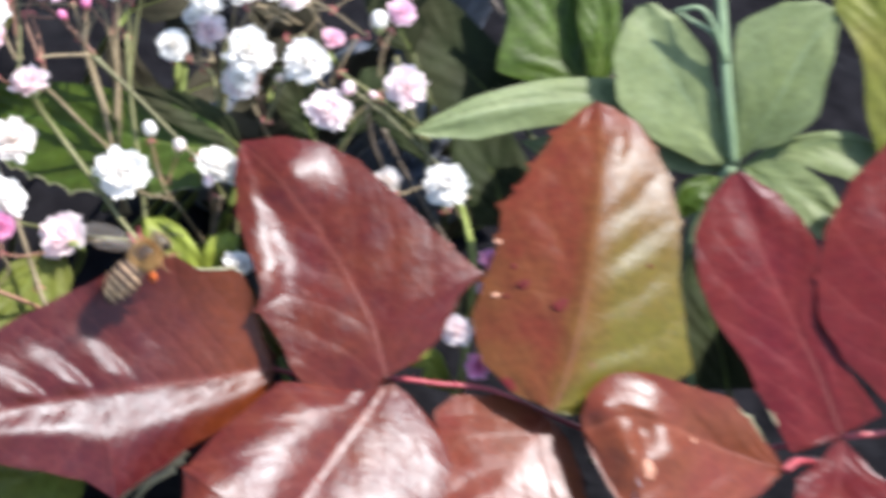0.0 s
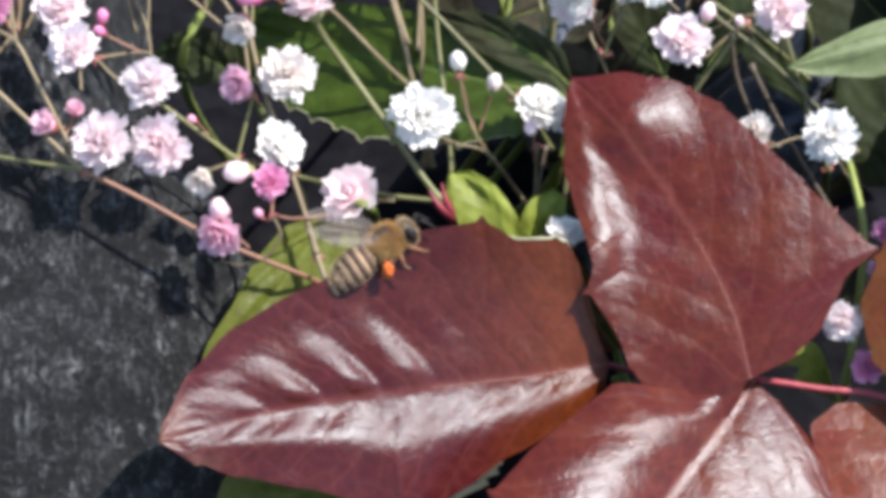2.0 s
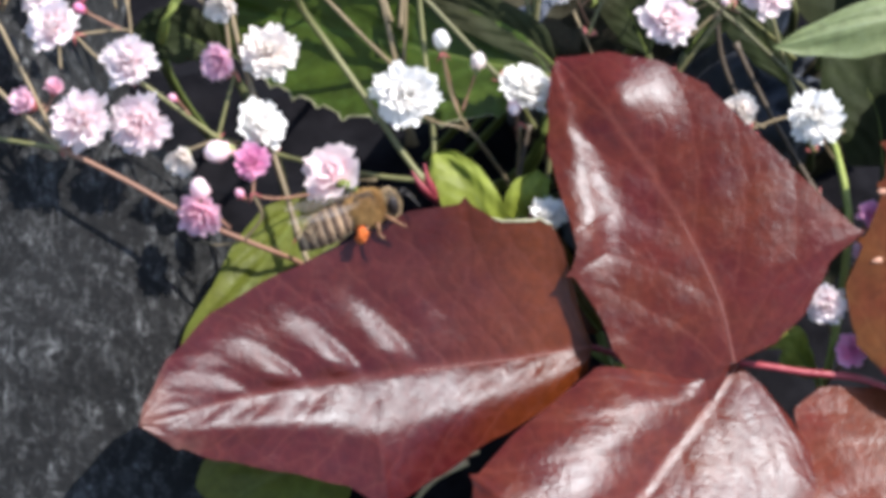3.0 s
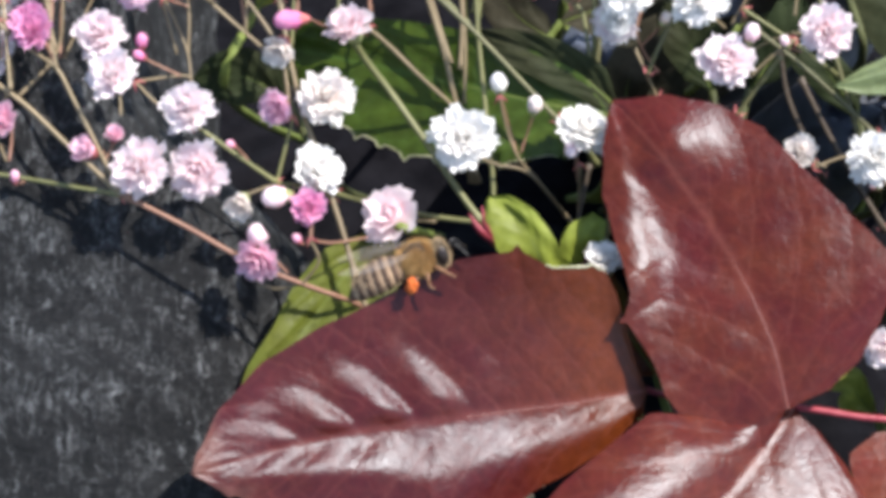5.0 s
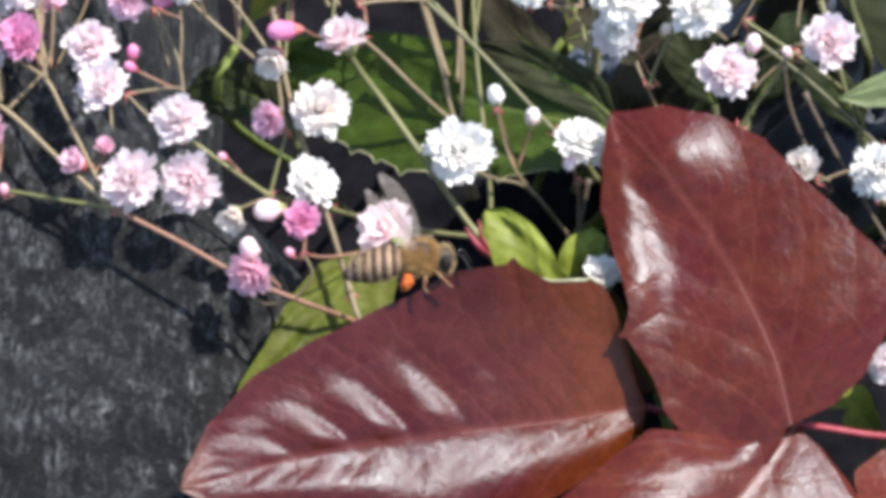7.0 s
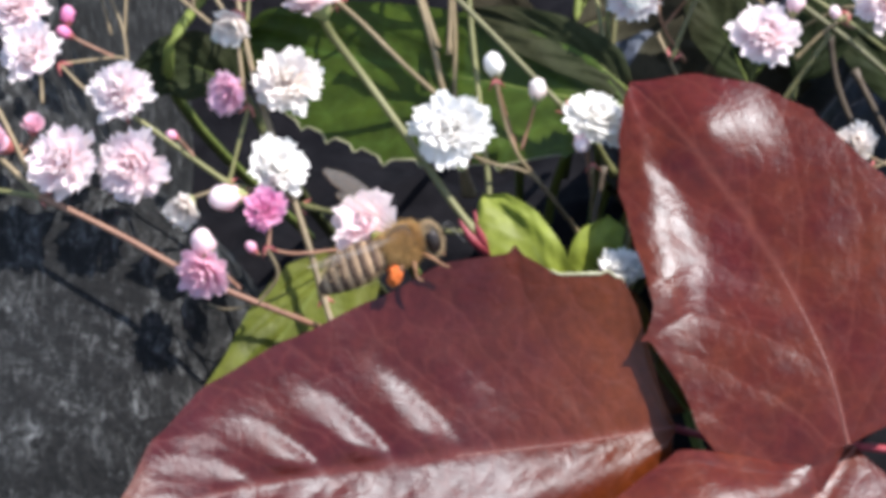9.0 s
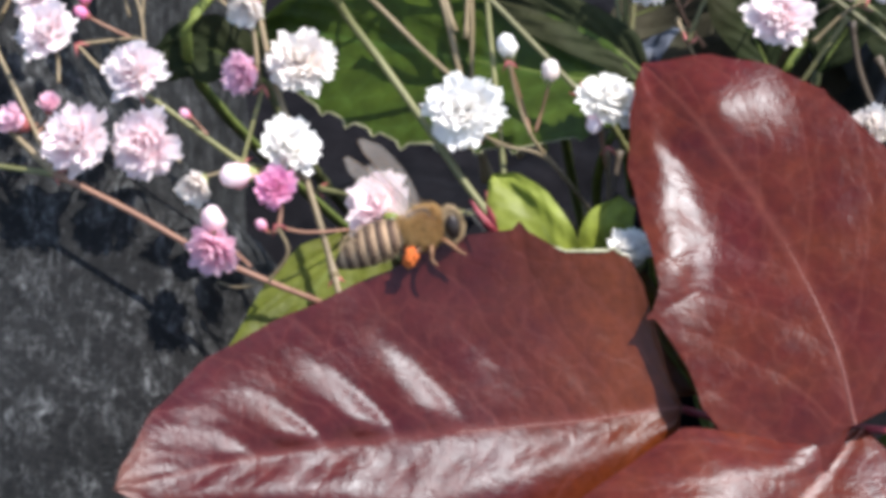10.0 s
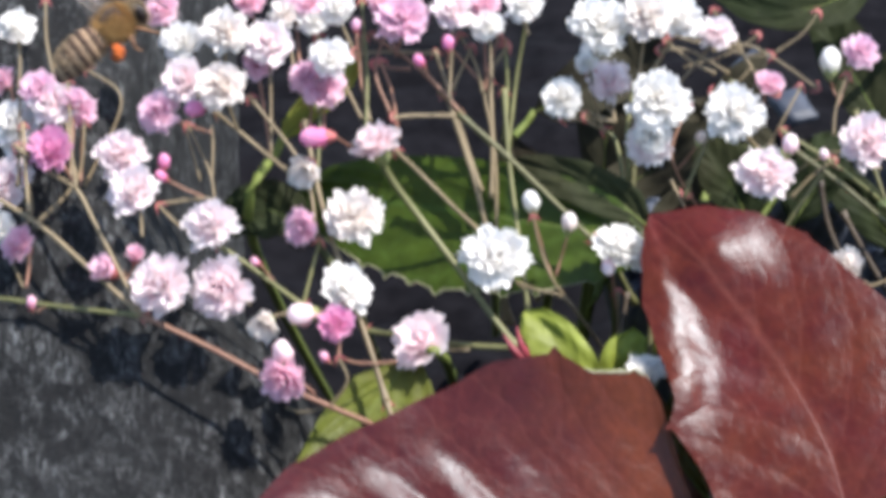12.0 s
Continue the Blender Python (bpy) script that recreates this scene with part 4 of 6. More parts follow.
blade("leaf_blade", leaf_green, LIME, RIB_GREEN, [(-21.14, 28, 14), (-18.11, 30.31, 13), (-14.45, 32.94, 12), (-11.81, 37.23, 12)], [(0, 0.3, 0), (0.088, 1.45, 0), (0.371, 2.28, 0), (0.769, 2, 0), (0.962, 0.82, 0), (1, 0.1, 0)], [(0, 0.3, 0), (0.139, 0.86, 0), (0.438, 1.13, 0), (0.676, 1.06, 0), (0.885, 0.84, 0), (1, 0.1, 0)], (), (), slope=(0.15, 0.15), rib=0.35, quilt=0.1)
rb = bmesh.new()
tube(rb, [spot(*v) for v in smooth([(-21.14, 28, 14), (-25.64, 18.02, 24), (-25.64, 18.02, 176.99)], 6)], (0.0005, 0.0007), 7)
part("leaf_stalk", rb, RIB_GREEN, leaf_green)
leaf_green = thing("green_leaf", "broad grass-green leaf behind the flowers", "leaf")
blade("leaf_blade", leaf_green, GRASS, RIB_GREEN, [(78.21, 25.57, 30), (73.89, 32.77, 30), (70.52, 40.86, 30), (68.07, 48.96, 30)], [(0, 0.3, 0), (0.24, 6.91, 0), (0.395, 11.55, 0), (0.642, 6.29, 0), (0.934, 4.45, 0), (1, 0.1, 0)], [(0, 0.3, 0), (0.136, 1.25, 0), (0.35, 5.04, 0), (0.664, 5.91, 0), (0.962, 3.55, 0), (1, 0.1, 0)], (), (), slope=(0.1, -0.05), rib=0.35)
rb = bmesh.new()
tube(rb, [spot(*v) for v in smooth([(78.21, 25.57, 30), (81.29, 14.42, 40), (81.29, 14.42, 172.7)], 6)], (0.0005, 0.0007), 7)
part("leaf_stalk", rb, RIB_GREEN, leaf_green)
leaf_green = thing("green_leaf", "broad grass-green leaf behind the flowers", "leaf")
blade("leaf_blade", leaf_green, GRASS, RIB_GREEN, [(78.17, 25.3, 28), (79.09, 32.3, 27), (78.92, 40.34, 27), (78.3, 48.41, 27)], [(0, 0.3, 0), (0.14, 1.9, 0), (0.463, 3.62, 0), (0.779, 3.45, 0), (1, 0.1, 0)], [(0, 0.3, 0), (0.205, 2.09, 0), (0.492, 3.22, 0), (0.796, 3.61, 0), (1, 0.1, 0)], (), (), slope=(0.1, -0.05), rib=0.35)
rb = bmesh.new()
tube(rb, [spot(*v) for v in smooth([(78.17, 25.3, 28), (77.2, 13.38, 38), (77.2, 13.38, 171.46)], 6)], (0.0005, 0.0007), 7)
part("leaf_stalk", rb, RIB_GREEN, leaf_green)
leaf_green = thing("green_leaf", "green leaf, shade put into its dark colour", "leaf")
blade("leaf_blade", leaf_green, SHADED_GREEN, RIB_GREEN, [(68.43, 21.91, 36), (61.3, 28.3, 36), (56.21, 34.81, 37), (50.22, 42.25, 38)], [(0, 0.3, 0), (0.071, 5.26, 0), (0.387, 8.06, 0), (0.724, 6.92, 0), (0.959, 4.68, 0), (1, 0.1, 0)], [(0, 0.3, 0), (0.148, 4.76, 0), (0.466, 6.21, 0), (0.741, 5.52, 0), (0.988, 4.45, 0), (1, 0.1, 0)], (), (), slope=(0.15, 0.15), rib=0.35)
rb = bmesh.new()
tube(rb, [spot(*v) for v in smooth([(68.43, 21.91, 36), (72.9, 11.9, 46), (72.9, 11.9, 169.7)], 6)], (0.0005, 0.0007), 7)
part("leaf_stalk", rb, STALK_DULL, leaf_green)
leaf_green = thing("green_leaf", "olive leaf, shade put into its dark colour", "leaf")
blade("leaf_blade", leaf_green, SHADED_GREEN, RIB_GREEN, [(63.8, 5.57, 34), (63.1, 11.84, 34), (60.78, 18.26, 35), (59.36, 24.7, 36)], [(0, 0.3, 0), (0.021, 4.65, 0), (0.463, 6.99, 0), (0.761, 4.21, 0), (1, 0.1, 0)], [(0, 0.3, 0), (0.074, 3.72, 0), (0.365, 5.87, 0), (0.789, 5.31, 0), (1, 0.1, 0)], (), (), slope=(0.15, 0.15), rib=0.35)
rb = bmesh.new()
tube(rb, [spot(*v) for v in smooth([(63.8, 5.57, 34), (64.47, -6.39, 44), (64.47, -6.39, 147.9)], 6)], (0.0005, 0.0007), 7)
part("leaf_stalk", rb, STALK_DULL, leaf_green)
leaf_green = thing("green_leaf", "green leaf, shade put into its dark colour", "leaf")
blade("leaf_blade", leaf_green, SHADED_GREEN, RIB_GREEN, [(95.52, -21.39, 20), (93.73, -13.56, 19), (91.31, -6.56, 19), (90.04, -0.38, 20)], [(0, 0.3, 0), (0.062, 5.52, 0), (0.452, 4.87, 0), (0.781, 2.81, 0), (1, 0.1, 0)], [(0, 0.3, 0), (0.006, 5.02, -1.3), (0.303, 4.99, 0), (0.683, 4.38, 0), (1, 0.1, 0)], (), (), slope=(0.15, 0.15), rib=0.35)
rb = bmesh.new()
tube(rb, [spot(*v) for v in smooth([(95.52, -21.39, 20), (96.63, -33.29, 30), (96.63, -33.29, 115.87)], 6)], (0.0005, 0.0007), 7)
part("leaf_stalk", rb, STALK_DULL, leaf_green)
leaf_green = thing("green_leaf", "yellow-green leaf with a reddish margin", "leaf")
blade("leaf_blade", leaf_green, OLIVE, RIB_GREEN, [(126.65, 9.01, 14), (123.73, 21.95, 12), (119.81, 32.17, 10), (112.12, 42.64, 10)], [(0, 0.3, 0), (0.109, 7, 0), (0.34, 7.7, 0), (0.595, 5.86, 0), (0.857, 4.69, 0), (1, 0.1, 0)], [(0, 0.3, 0), (0.152, 6.51, 0), (0.467, 8.66, 0), (0.734, 7.55, 0), (1, 0.1, 0)], (), (), slope=(0.1, 0.1), rib=0.35)
rb = bmesh.new()
tube(rb, [spot(*v) for v in smooth([(126.65, 9.01, 14), (127.62, -2.92, 24), (127.62, -2.92, 152.05)], 6)], (0.0005, 0.0007), 7)
part("leaf_stalk", rb, RIB_GREEN, leaf_green)
leaf_green = thing("green_leaf", "olive leaf in the shade", "leaf")
blade("leaf_blade", leaf_green, OLIVE, RIB_GREEN, [(-18.42, -35.66, 30), (-14.21, -32.44, 30), (-9.99, -30.06, 30)], [(0, 0.3, 0), (0.264, 3.26, 0), (0.628, 3.29, 0), (0.921, 1.96, 0), (1, 0.1, 0)], [(0, 0.3, 0), (0.247, 2.14, 0), (0.764, 2.5, 0), (1, 0.1, 0)], (), (), rib=0.35)
rb = bmesh.new()
tube(rb, [spot(*v) for v in smooth([(-18.42, -35.66, 30), (-23.2, -45.29, 40), (-23.2, -45.29, 101.57)], 6)], (0.0005, 0.0007), 7)
part("leaf_stalk", rb, RIB_GREEN, leaf_green)
leaf_green = thing("green_leaf", "green leaf, deep shade put into its dark colour", "leaf")
blade("leaf_blade", leaf_green, SHADED_GREEN, RIB_GREEN, [(49.99, 49.16, 26), (42.25, 45.52, 25), (35.49, 45.02, 25), (28.93, 47.67, 26)], [(0, 0.3, 0), (0.292, 3.3, 0), (0.497, 2.71, 0), (0.73, 1.67, 0), (1, 0.1, 0)], [(0, 0.3, 0), (0.222, 2.35, 0), (0.512, 3.33, 0), (0.829, 2.82, 0), (1, 0.1, 0)], (), (), slope=(0.15, 0.2), quilt=0.25, rib=0.35)
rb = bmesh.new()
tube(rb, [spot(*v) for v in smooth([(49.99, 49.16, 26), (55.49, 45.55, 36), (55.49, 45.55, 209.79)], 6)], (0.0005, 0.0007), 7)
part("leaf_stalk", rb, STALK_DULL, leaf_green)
leaf_green = thing("green_leaf", "green leaf, deep shade put into its dark colour", "leaf")
blade("leaf_blade", leaf_green, SHADED_GREEN, RIB_GREEN, [(32.85, 18.51, 24), (30.96, 22.4, 23), (29.05, 25.61, 22), (26.89, 29.09, 22)], [(0, 0.3, 0), (0.205, 2.48, 0), (0.565, 3.21, 0), (0.841, 2.15, 0), (1, 0.1, 0)], [(0, 0.3, 0), (0.205, 3.42, 0), (0.501, 4.16, 0), (0.847, 3.08, 0), (1, 0.1, 0)], (), (), slope=(0.15, 0.2), quilt=0.25, rib=0.35)
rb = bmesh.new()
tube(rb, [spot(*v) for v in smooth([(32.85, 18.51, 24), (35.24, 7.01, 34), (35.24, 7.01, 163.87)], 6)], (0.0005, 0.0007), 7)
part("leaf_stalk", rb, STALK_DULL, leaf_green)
leaf_green = thing("green_leaf", "green leaf, deep shade put into its dark colour", "leaf")
blade("leaf_blade", leaf_green, SHADED_GREEN, RIB_GREEN, [(37.68, 18.83, 26), (40.41, 22.62, 25), (42.45, 25.74, 24), (43.99, 29.82, 24)], [(0, 0.3, 0), (0.15, 2.92, 0), (0.453, 4, 0), (0.861, 2.97, 0), (1, 0.1, 0)], [(0, 0.3, 0), (0.213, 2.02, 0), (0.528, 2.42, 0), (0.814, 2.01, 0), (1, 0.1, 0)], (), (), slope=(0.15, 0.2), quilt=0.25, rib=0.35)
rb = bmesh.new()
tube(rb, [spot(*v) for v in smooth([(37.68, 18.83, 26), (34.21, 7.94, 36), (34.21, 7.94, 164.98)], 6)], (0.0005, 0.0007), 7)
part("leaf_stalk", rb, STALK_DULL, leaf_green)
leaf_green = thing("green_leaf", "green leaf, deep shade put into its dark colour", "leaf")
blade("leaf_blade", leaf_green, SHADED_GREEN, RIB_GREEN, [(51.29, 15.24, 30), (48.7, 19.22, 29), (44.82, 23.92, 28), (42.29, 26.76, 28)], [(0, 0.3, 0), (0.336, 2.55, 0), (0.659, 3, 0), (0.931, 2.03, 0), (1, 0.1, 0)], [(0, 0.3, 0), (0.253, 2.5, 0), (0.588, 2.41, 0), (0.872, 1.84, 0), (1, 0.1, 0)], (), (), slope=(0.15, 0.2), quilt=0.25, rib=0.35)
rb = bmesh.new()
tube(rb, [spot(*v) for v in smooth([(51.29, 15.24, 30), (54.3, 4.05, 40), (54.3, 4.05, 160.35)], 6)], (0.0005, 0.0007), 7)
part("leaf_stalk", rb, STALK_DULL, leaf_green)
leaf_green = thing("green_leaf", "green leaf, deep shade put into its dark colour", "leaf")
blade("leaf_blade", leaf_green, SHADED_GREEN, RIB_GREEN, [(50.16, 33.04, 34), (47.56, 37.84, 33), (44.33, 44.1, 32), (42.5, 48.49, 32)], [(0, 0.3, 0), (0.178, 3.04, 0), (0.545, 3.37, 0), (0.821, 2.23, 0), (1, 0.1, 0)], [(0, 0.3, 0), (0.173, 4.06, 0), (0.552, 3.76, 0), (0.913, 3.01, 0), (1, 0.1, 0)], (), (), slope=(0.15, 0.2), quilt=0.25, rib=0.35)
rb = bmesh.new()
tube(rb, [spot(*v) for v in smooth([(50.16, 33.04, 34), (52.78, 21.65, 44), (52.78, 21.65, 181.31)], 6)], (0.0005, 0.0007), 7)
part("leaf_stalk", rb, STALK_DULL, leaf_green)


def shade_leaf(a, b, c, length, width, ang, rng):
    """A plain leaf under the flowers, shade put into its dull colour, on a stalk down to the soil."""
    ob = thing("shade_leaf", "leaf under the flowers, shade put into its dull colour", "leaf", "shaded leaves")
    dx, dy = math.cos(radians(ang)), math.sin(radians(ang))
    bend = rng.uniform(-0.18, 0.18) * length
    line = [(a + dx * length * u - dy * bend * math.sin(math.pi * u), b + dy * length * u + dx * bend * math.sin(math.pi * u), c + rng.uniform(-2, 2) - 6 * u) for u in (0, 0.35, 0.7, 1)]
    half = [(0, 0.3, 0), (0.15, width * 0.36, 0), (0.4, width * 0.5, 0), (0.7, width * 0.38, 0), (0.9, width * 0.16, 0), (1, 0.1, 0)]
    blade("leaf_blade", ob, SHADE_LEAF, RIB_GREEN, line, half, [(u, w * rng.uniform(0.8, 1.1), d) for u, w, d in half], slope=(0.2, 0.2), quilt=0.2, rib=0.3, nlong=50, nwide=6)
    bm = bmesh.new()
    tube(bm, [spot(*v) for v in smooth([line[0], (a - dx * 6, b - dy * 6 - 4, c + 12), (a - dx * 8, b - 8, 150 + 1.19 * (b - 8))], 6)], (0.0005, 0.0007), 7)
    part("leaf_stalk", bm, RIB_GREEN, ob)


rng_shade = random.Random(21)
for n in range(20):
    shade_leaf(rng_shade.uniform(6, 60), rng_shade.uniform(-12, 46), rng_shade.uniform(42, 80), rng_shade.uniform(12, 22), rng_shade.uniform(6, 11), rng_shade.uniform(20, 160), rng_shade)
# the glaucous sweet-pea shoot
pea = thing("pea_shoot", "grey-green waxy pea shoot with broad paired leaves", "plant")
blade("leaflet", pea, PEA, RIB_GREEN, [(96.58, 12.54, 19), (86.4, 19.85, 17), (77.55, 22.71, 15), (61.11, 21.86, 14), (46.03, 18.22, 13)], [(0, 0.3, 0), (0.183, 0.81, 0), (0.399, 2.84, 0), (0.618, 3.5, 0), (0.814, 3.83, 0), (0.938, 1.87, 0), (1, 0.1, 0)], [(0, 0.3, 0), (0.215, 2.61, 0), (0.403, 3.69, 0), (0.585, 3.72, 0), (0.78, 2.68, 0), (0.919, 1.37, 0), (1, 0.1, 0)], (), (), slope=(-0.15, -0.2), label='long narrow leaf', quilt=0.12, count=6)
blade("leaflet", pea, PEA, RIB_GREEN, [(96.01, 13.22, 17), (89.23, 22.49, 14), (83.69, 30.87, 12), (81.27, 36.91, 12)], [(0, 0.3, 0), (0.104, 4, 0), (0.396, 8.59, 0), (0.636, 9.92, 0), (0.796, 7.37, 0), (0.938, 3.15, 0), (1, 0.1, 0)], [(0, 0.3, 0), (0.138, 1.92, 0), (0.344, 4, 0), (0.581, 6.2, 0), (0.862, 5.02, 0), (0.981, 2.56, 0), (1, 0.1, 0)], (), (), slope=(0.12, 0.1), quilt=0.12, count=6)
blade("leaflet", pea, PEA, RIB_GREEN, [(97.11, 13.64, 17), (102.3, 21.38, 13), (106.46, 28.89, 11), (112.02, 36.1, 10)], [(0, 0.3, 0), (0.203, 4.62, 0), (0.458, 8.96, 0), (0.631, 11.09, 0), (0.813, 7.71, 0), (0.949, 3.78, 0), (1, 0.1, 0)], [(0, 0.3, 0), (0.081, 1.19, 0), (0.255, 4.79, 0), (0.426, 6.38, 0), (0.735, 4.39, 0), (0.915, 2, 0), (1, 0.1, 0)], (), (), slope=(0.1, 0.12), quilt=0.12, count=6)
blade("leaflet", pea, PEA, RIB_GREEN, [(99.03, 13.28, 18), (105.57, 15.38, 15.5), (112.7, 16.3, 15), (120.15, 15.16, 15)], [(0, 0.3, 0), (0.222, 1.34, 0), (0.5, 1.6, 0), (0.771, 1.53, 0), (1, 0.1, 0)], [(0, 0.3, 0), (0.286, 2.35, 0), (0.578, 5.24, 0), (0.9, 6.49, 0), (1, 0.1, 0)], (), (), slope=(0.05, 0.1), quilt=0.12, count=6)
blade("leaflet", pea, PEA, RIB_GREEN, [(98.57, 13.11, 18), (102.16, 10.22, 14), (106.92, 6.98, 12.5), (112.43, 2.95, 12)], [(0, 0.3, 0), (0.143, 2.49, 0), (0.411, 4.13, 0), (0.698, 3.75, 0), (0.913, 2.14, 0), (1, 0.1, 0)], [(0, 0.3, 0), (0.091, 2.03, 0), (0.351, 4.28, 0), (0.731, 5.37, 0), (0.988, 3.28, 0), (1, 0.1, 0)], (), (), slope=(0.1, 0.1), quilt=0.12, count=6)
blade("leaflet", pea, PEA, RIB_GREEN, [(96.43, 12.65, 20), (90.03, 13.83, 18), (83.58, 15.97, 17), (76.84, 19.2, 18)], [(0, 0.3, 0), (0.208, 1.7, 0), (0.556, 2.55, 0), (0.915, 2.09, 0), (1, 0.1, 0)], [(0, 0.3, 0), (0.282, 1.53, 0), (0.629, 1.96, 0), (0.903, 1.86, 0), (1, 0.1, 0)], (), (), slope=(0.1, 0.05), quilt=0.12, count=6)
blade("leaflet", pea, PEA, RIB_GREEN, [(80.33, 13.94, 22), (73.87, 15.22, 21), (67.46, 16.32, 20), (63.97, 17.4, 20)], [(0, 0.3, 0), (0.315, 2.9, 0), (0.715, 1.84, 0), (1, 0.1, 0)], [(0, 0.3, 0), (0.361, 2.28, 0), (0.75, 2.04, 0), (1, 0.1, 0)], (), (), slope=(0.1, 0.05), quilt=0.12, count=6)
# a small fresh leaflet at the joint
blade("leaflet", pea, GRASS, RIB_GREEN, [(94.87, 11.15, 18), (90.92, 9.37, 17), (89.04, 7.22, 17), (88.35, 5.15, 18)], [(0, 0.3, 0), (0.282, 1.81, 0), (0.767, 2.57, 0), (0.977, 0.82, 0), (1, 0.1, 0)], [(0, 0.3, 0), (0.321, 1.67, 0), (0.612, 2.18, 0), (0.829, 1.55, 0), (1, 0.1, 0)], (), (), quilt=0.1, slope=(0.1, 0.1))
rb = bmesh.new()
tube(rb, [spot(*v) for v in smooth([(93.32, 42.61, 10), (94.09, 32.4, 11), (95, 22.31, 13), (96.63, 13.03, 17)], 6)], (0.0007, 0.0009), 9)
part("stem", rb, PEA_STEM, pea)
rb = bmesh.new()
tube(rb, [spot(*v) for v in smooth([(96.63, 13.03, 17), (92.7, 6.74, 22), (91.57, 0.01, 26), (93.19, -9.39, 34), (104.16, -27.63, 70), (118.96, -43.31, 120)], 6)], (0.0009, 0.0008), 9)
part("stem", rb, PEA_STEM, pea)
rb = bmesh.new()
tube(rb, [spot(*v) for v in smooth([(94.36, 28.09, 11), (91.89, 32.79, 8), (89.52, 35.63, 7), (86.29, 35.54, 8)], 6)], (0.0005, 0.00025), 9)
part("tendril", rb, PEA_STEM, pea)
rb = bmesh.new()
tube(rb, [spot(*v) for v in smooth([(94.4, 28.95, 11), (91.89, 32.1, 9), (89.14, 33.82, 9), (86.42, 35.88, 10)], 6)], (0.0004, 0.0002), 9)
part("tendril", rb, PEA_STEM, pea)
# baby's breath
spray_a = thing("flower_spray", "pink and white baby's breath hanging over the boulder", "flowers", "baby's breath sprays")
stem(spray_a, [(-6.26, -8.92, 16), (-9.39, -6.78, 10), (-15.37, -4.44, 6), (-21.33, -1.85, 4), (-28.36, 2.11, 4), (-35.71, 5.81, 4)], 0.5, 0.45, STEM_PINK)
stem(spray_a, [(-3.59, -17.24, 16), (-6.43, -10.98, 9), (-8.33, -6.71, 7), (-9.33, -3.82, 8)], 0.5, 0.5, STEM_TAN)
stem(spray_a, [(-35.71, 5.81, 4), (-41.77, 11.43, 4), (-46.41, 15.77, 5), (-50.43, 18.72, 6), (-54.48, 21.37, 7)], 0.45, 0.4, STEM_TAN)
stem(spray_a, [(-35.71, 5.81, 4), (-40.64, 6.6, 5), (-46.57, 7.65, 6), (-50.43, 8.3, 6), (-55.12, 9.1, 7)], 0.4, 0.35, STEM_GREEN)
stem(spray_a, [(-35.71, 5.81, 4), (-38.26, 10.92, 4), (-41.13, 16.67, 4), (-43.05, 20.18, 4), (-46.41, 22.5, 5), (-50.25, 25.7, 5)], 0.38, 0.3, STEM_TAN)
stem(spray_a, [(-43.05, 20.18, 4), (-43.56, 24.34, 4), (-43.97, 28.27, 5), (-44.51, 33.51, 6)], 0.25, 0.2, STEM_TAN)
stem(spray_a, [(-48.46, 17.88, 5), (-48.84, 22.5, 5), (-49.46, 28.37, 6)], 0.35, 0.3, STEM_TAN)
stem(spray_a, [(-15.37, -4.44, 6), (-13.4, -1.86, 5), (-14.31, 0.7, 4)], 0.3, 0.25, STEM_TAN)
stem(spray_a, [(-15.37, -4.44, 6), (-18.27, -4.95, 6), (-20.2, -4.44, 6)], 0.22, 0.2, STEM_TAN, knots=False)
stem(spray_a, [(-14.31, 0.57, 4), (-11.84, 0.26, 6), (-8.06, 0.84, 9)], 0.22, 0.2, STEM_PINK, knots=False)
stem(spray_a, [(-18.4, 7.19, 8), (-22.13, 9.84, 6), (-25.58, 12.37, 5), (-27.82, 13.85, 5)], 0.4, 0.35, STEM_GREEN)
stem(spray_a, [(-14.71, 6.3, 12), (-16.51, 6.89, 9), (-18.4, 7.19, 8)], 0.35, 0.35, STEM_GREEN)
stem(spray_a, [(-27.82, 13.85, 5), (-31.78, 16.15, 6), (-34.35, 18.72, 6)], 0.3, 0.22, STEM_TAN)
stem(spray_a, [(-9.33, -3.82, 8), (-10.62, 0.71, 8), (-12.05, 5.25, 8), (-14.19, 11.72, 8), (-15.8, 16.91, 8), (-17.1, 22.74, 8), (-18.13, 28.66, 9)], 0.5, 0.42, STEM_TAN)
stem(spray_a, [(-18.4, 7.19, 8), (-17.42, 11.08, 8), (-16.45, 14.64, 8)], 0.3, 0.25, STEM_GREEN)
flower(spray_a, -20.43, -1.85, 3, 5.48, PINK, 240, 37.5, foot=(-16.92, -3.14, 5), calyx=CALYX)
bud(spray_a, -20.18, 1.02, 3, 2.93, PALE, 100, 60, foot=(-19.42, -1.21, 4))
flower(spray_a, -14.5, 4.41, 4, 4.83, HOT, 110, 20.25, foot=(-14.38, 0.58, 5.5), openness=0.8, calyx=CALYX)
flower(spray_a, -13.31, 8.75, 6, 6.62, WHITE, 30, 41.25, foot=(-12.05, 5.25, 8))
flower(spray_a, -27.18, 8.34, 3, 7.49, PALE, 210, 18, foot=(-24.06, 7.14, 6))
flower(spray_a, -33.55, 8.94, 2, 7.46, PALE, 150, 18, foot=(-35.71, 5.94, 4))
flower(spray_a, -39.72, 10.88, 3, 4.28, PINK, 150, 41.25, foot=(-37.62, 10.6, 4), openness=0.6, calyx=CALYX)
flower(spray_a, -36.47, 12.65, 4, 2.95, PINK, 80, 37.5, foot=(-37.62, 9.64, 4), openness=0.55, calyx=CALYX)
flower(spray_a, -28.26, 15.66, 3, 6.55, PALE, 130, 20.25, foot=(-27.82, 13.65, 5))
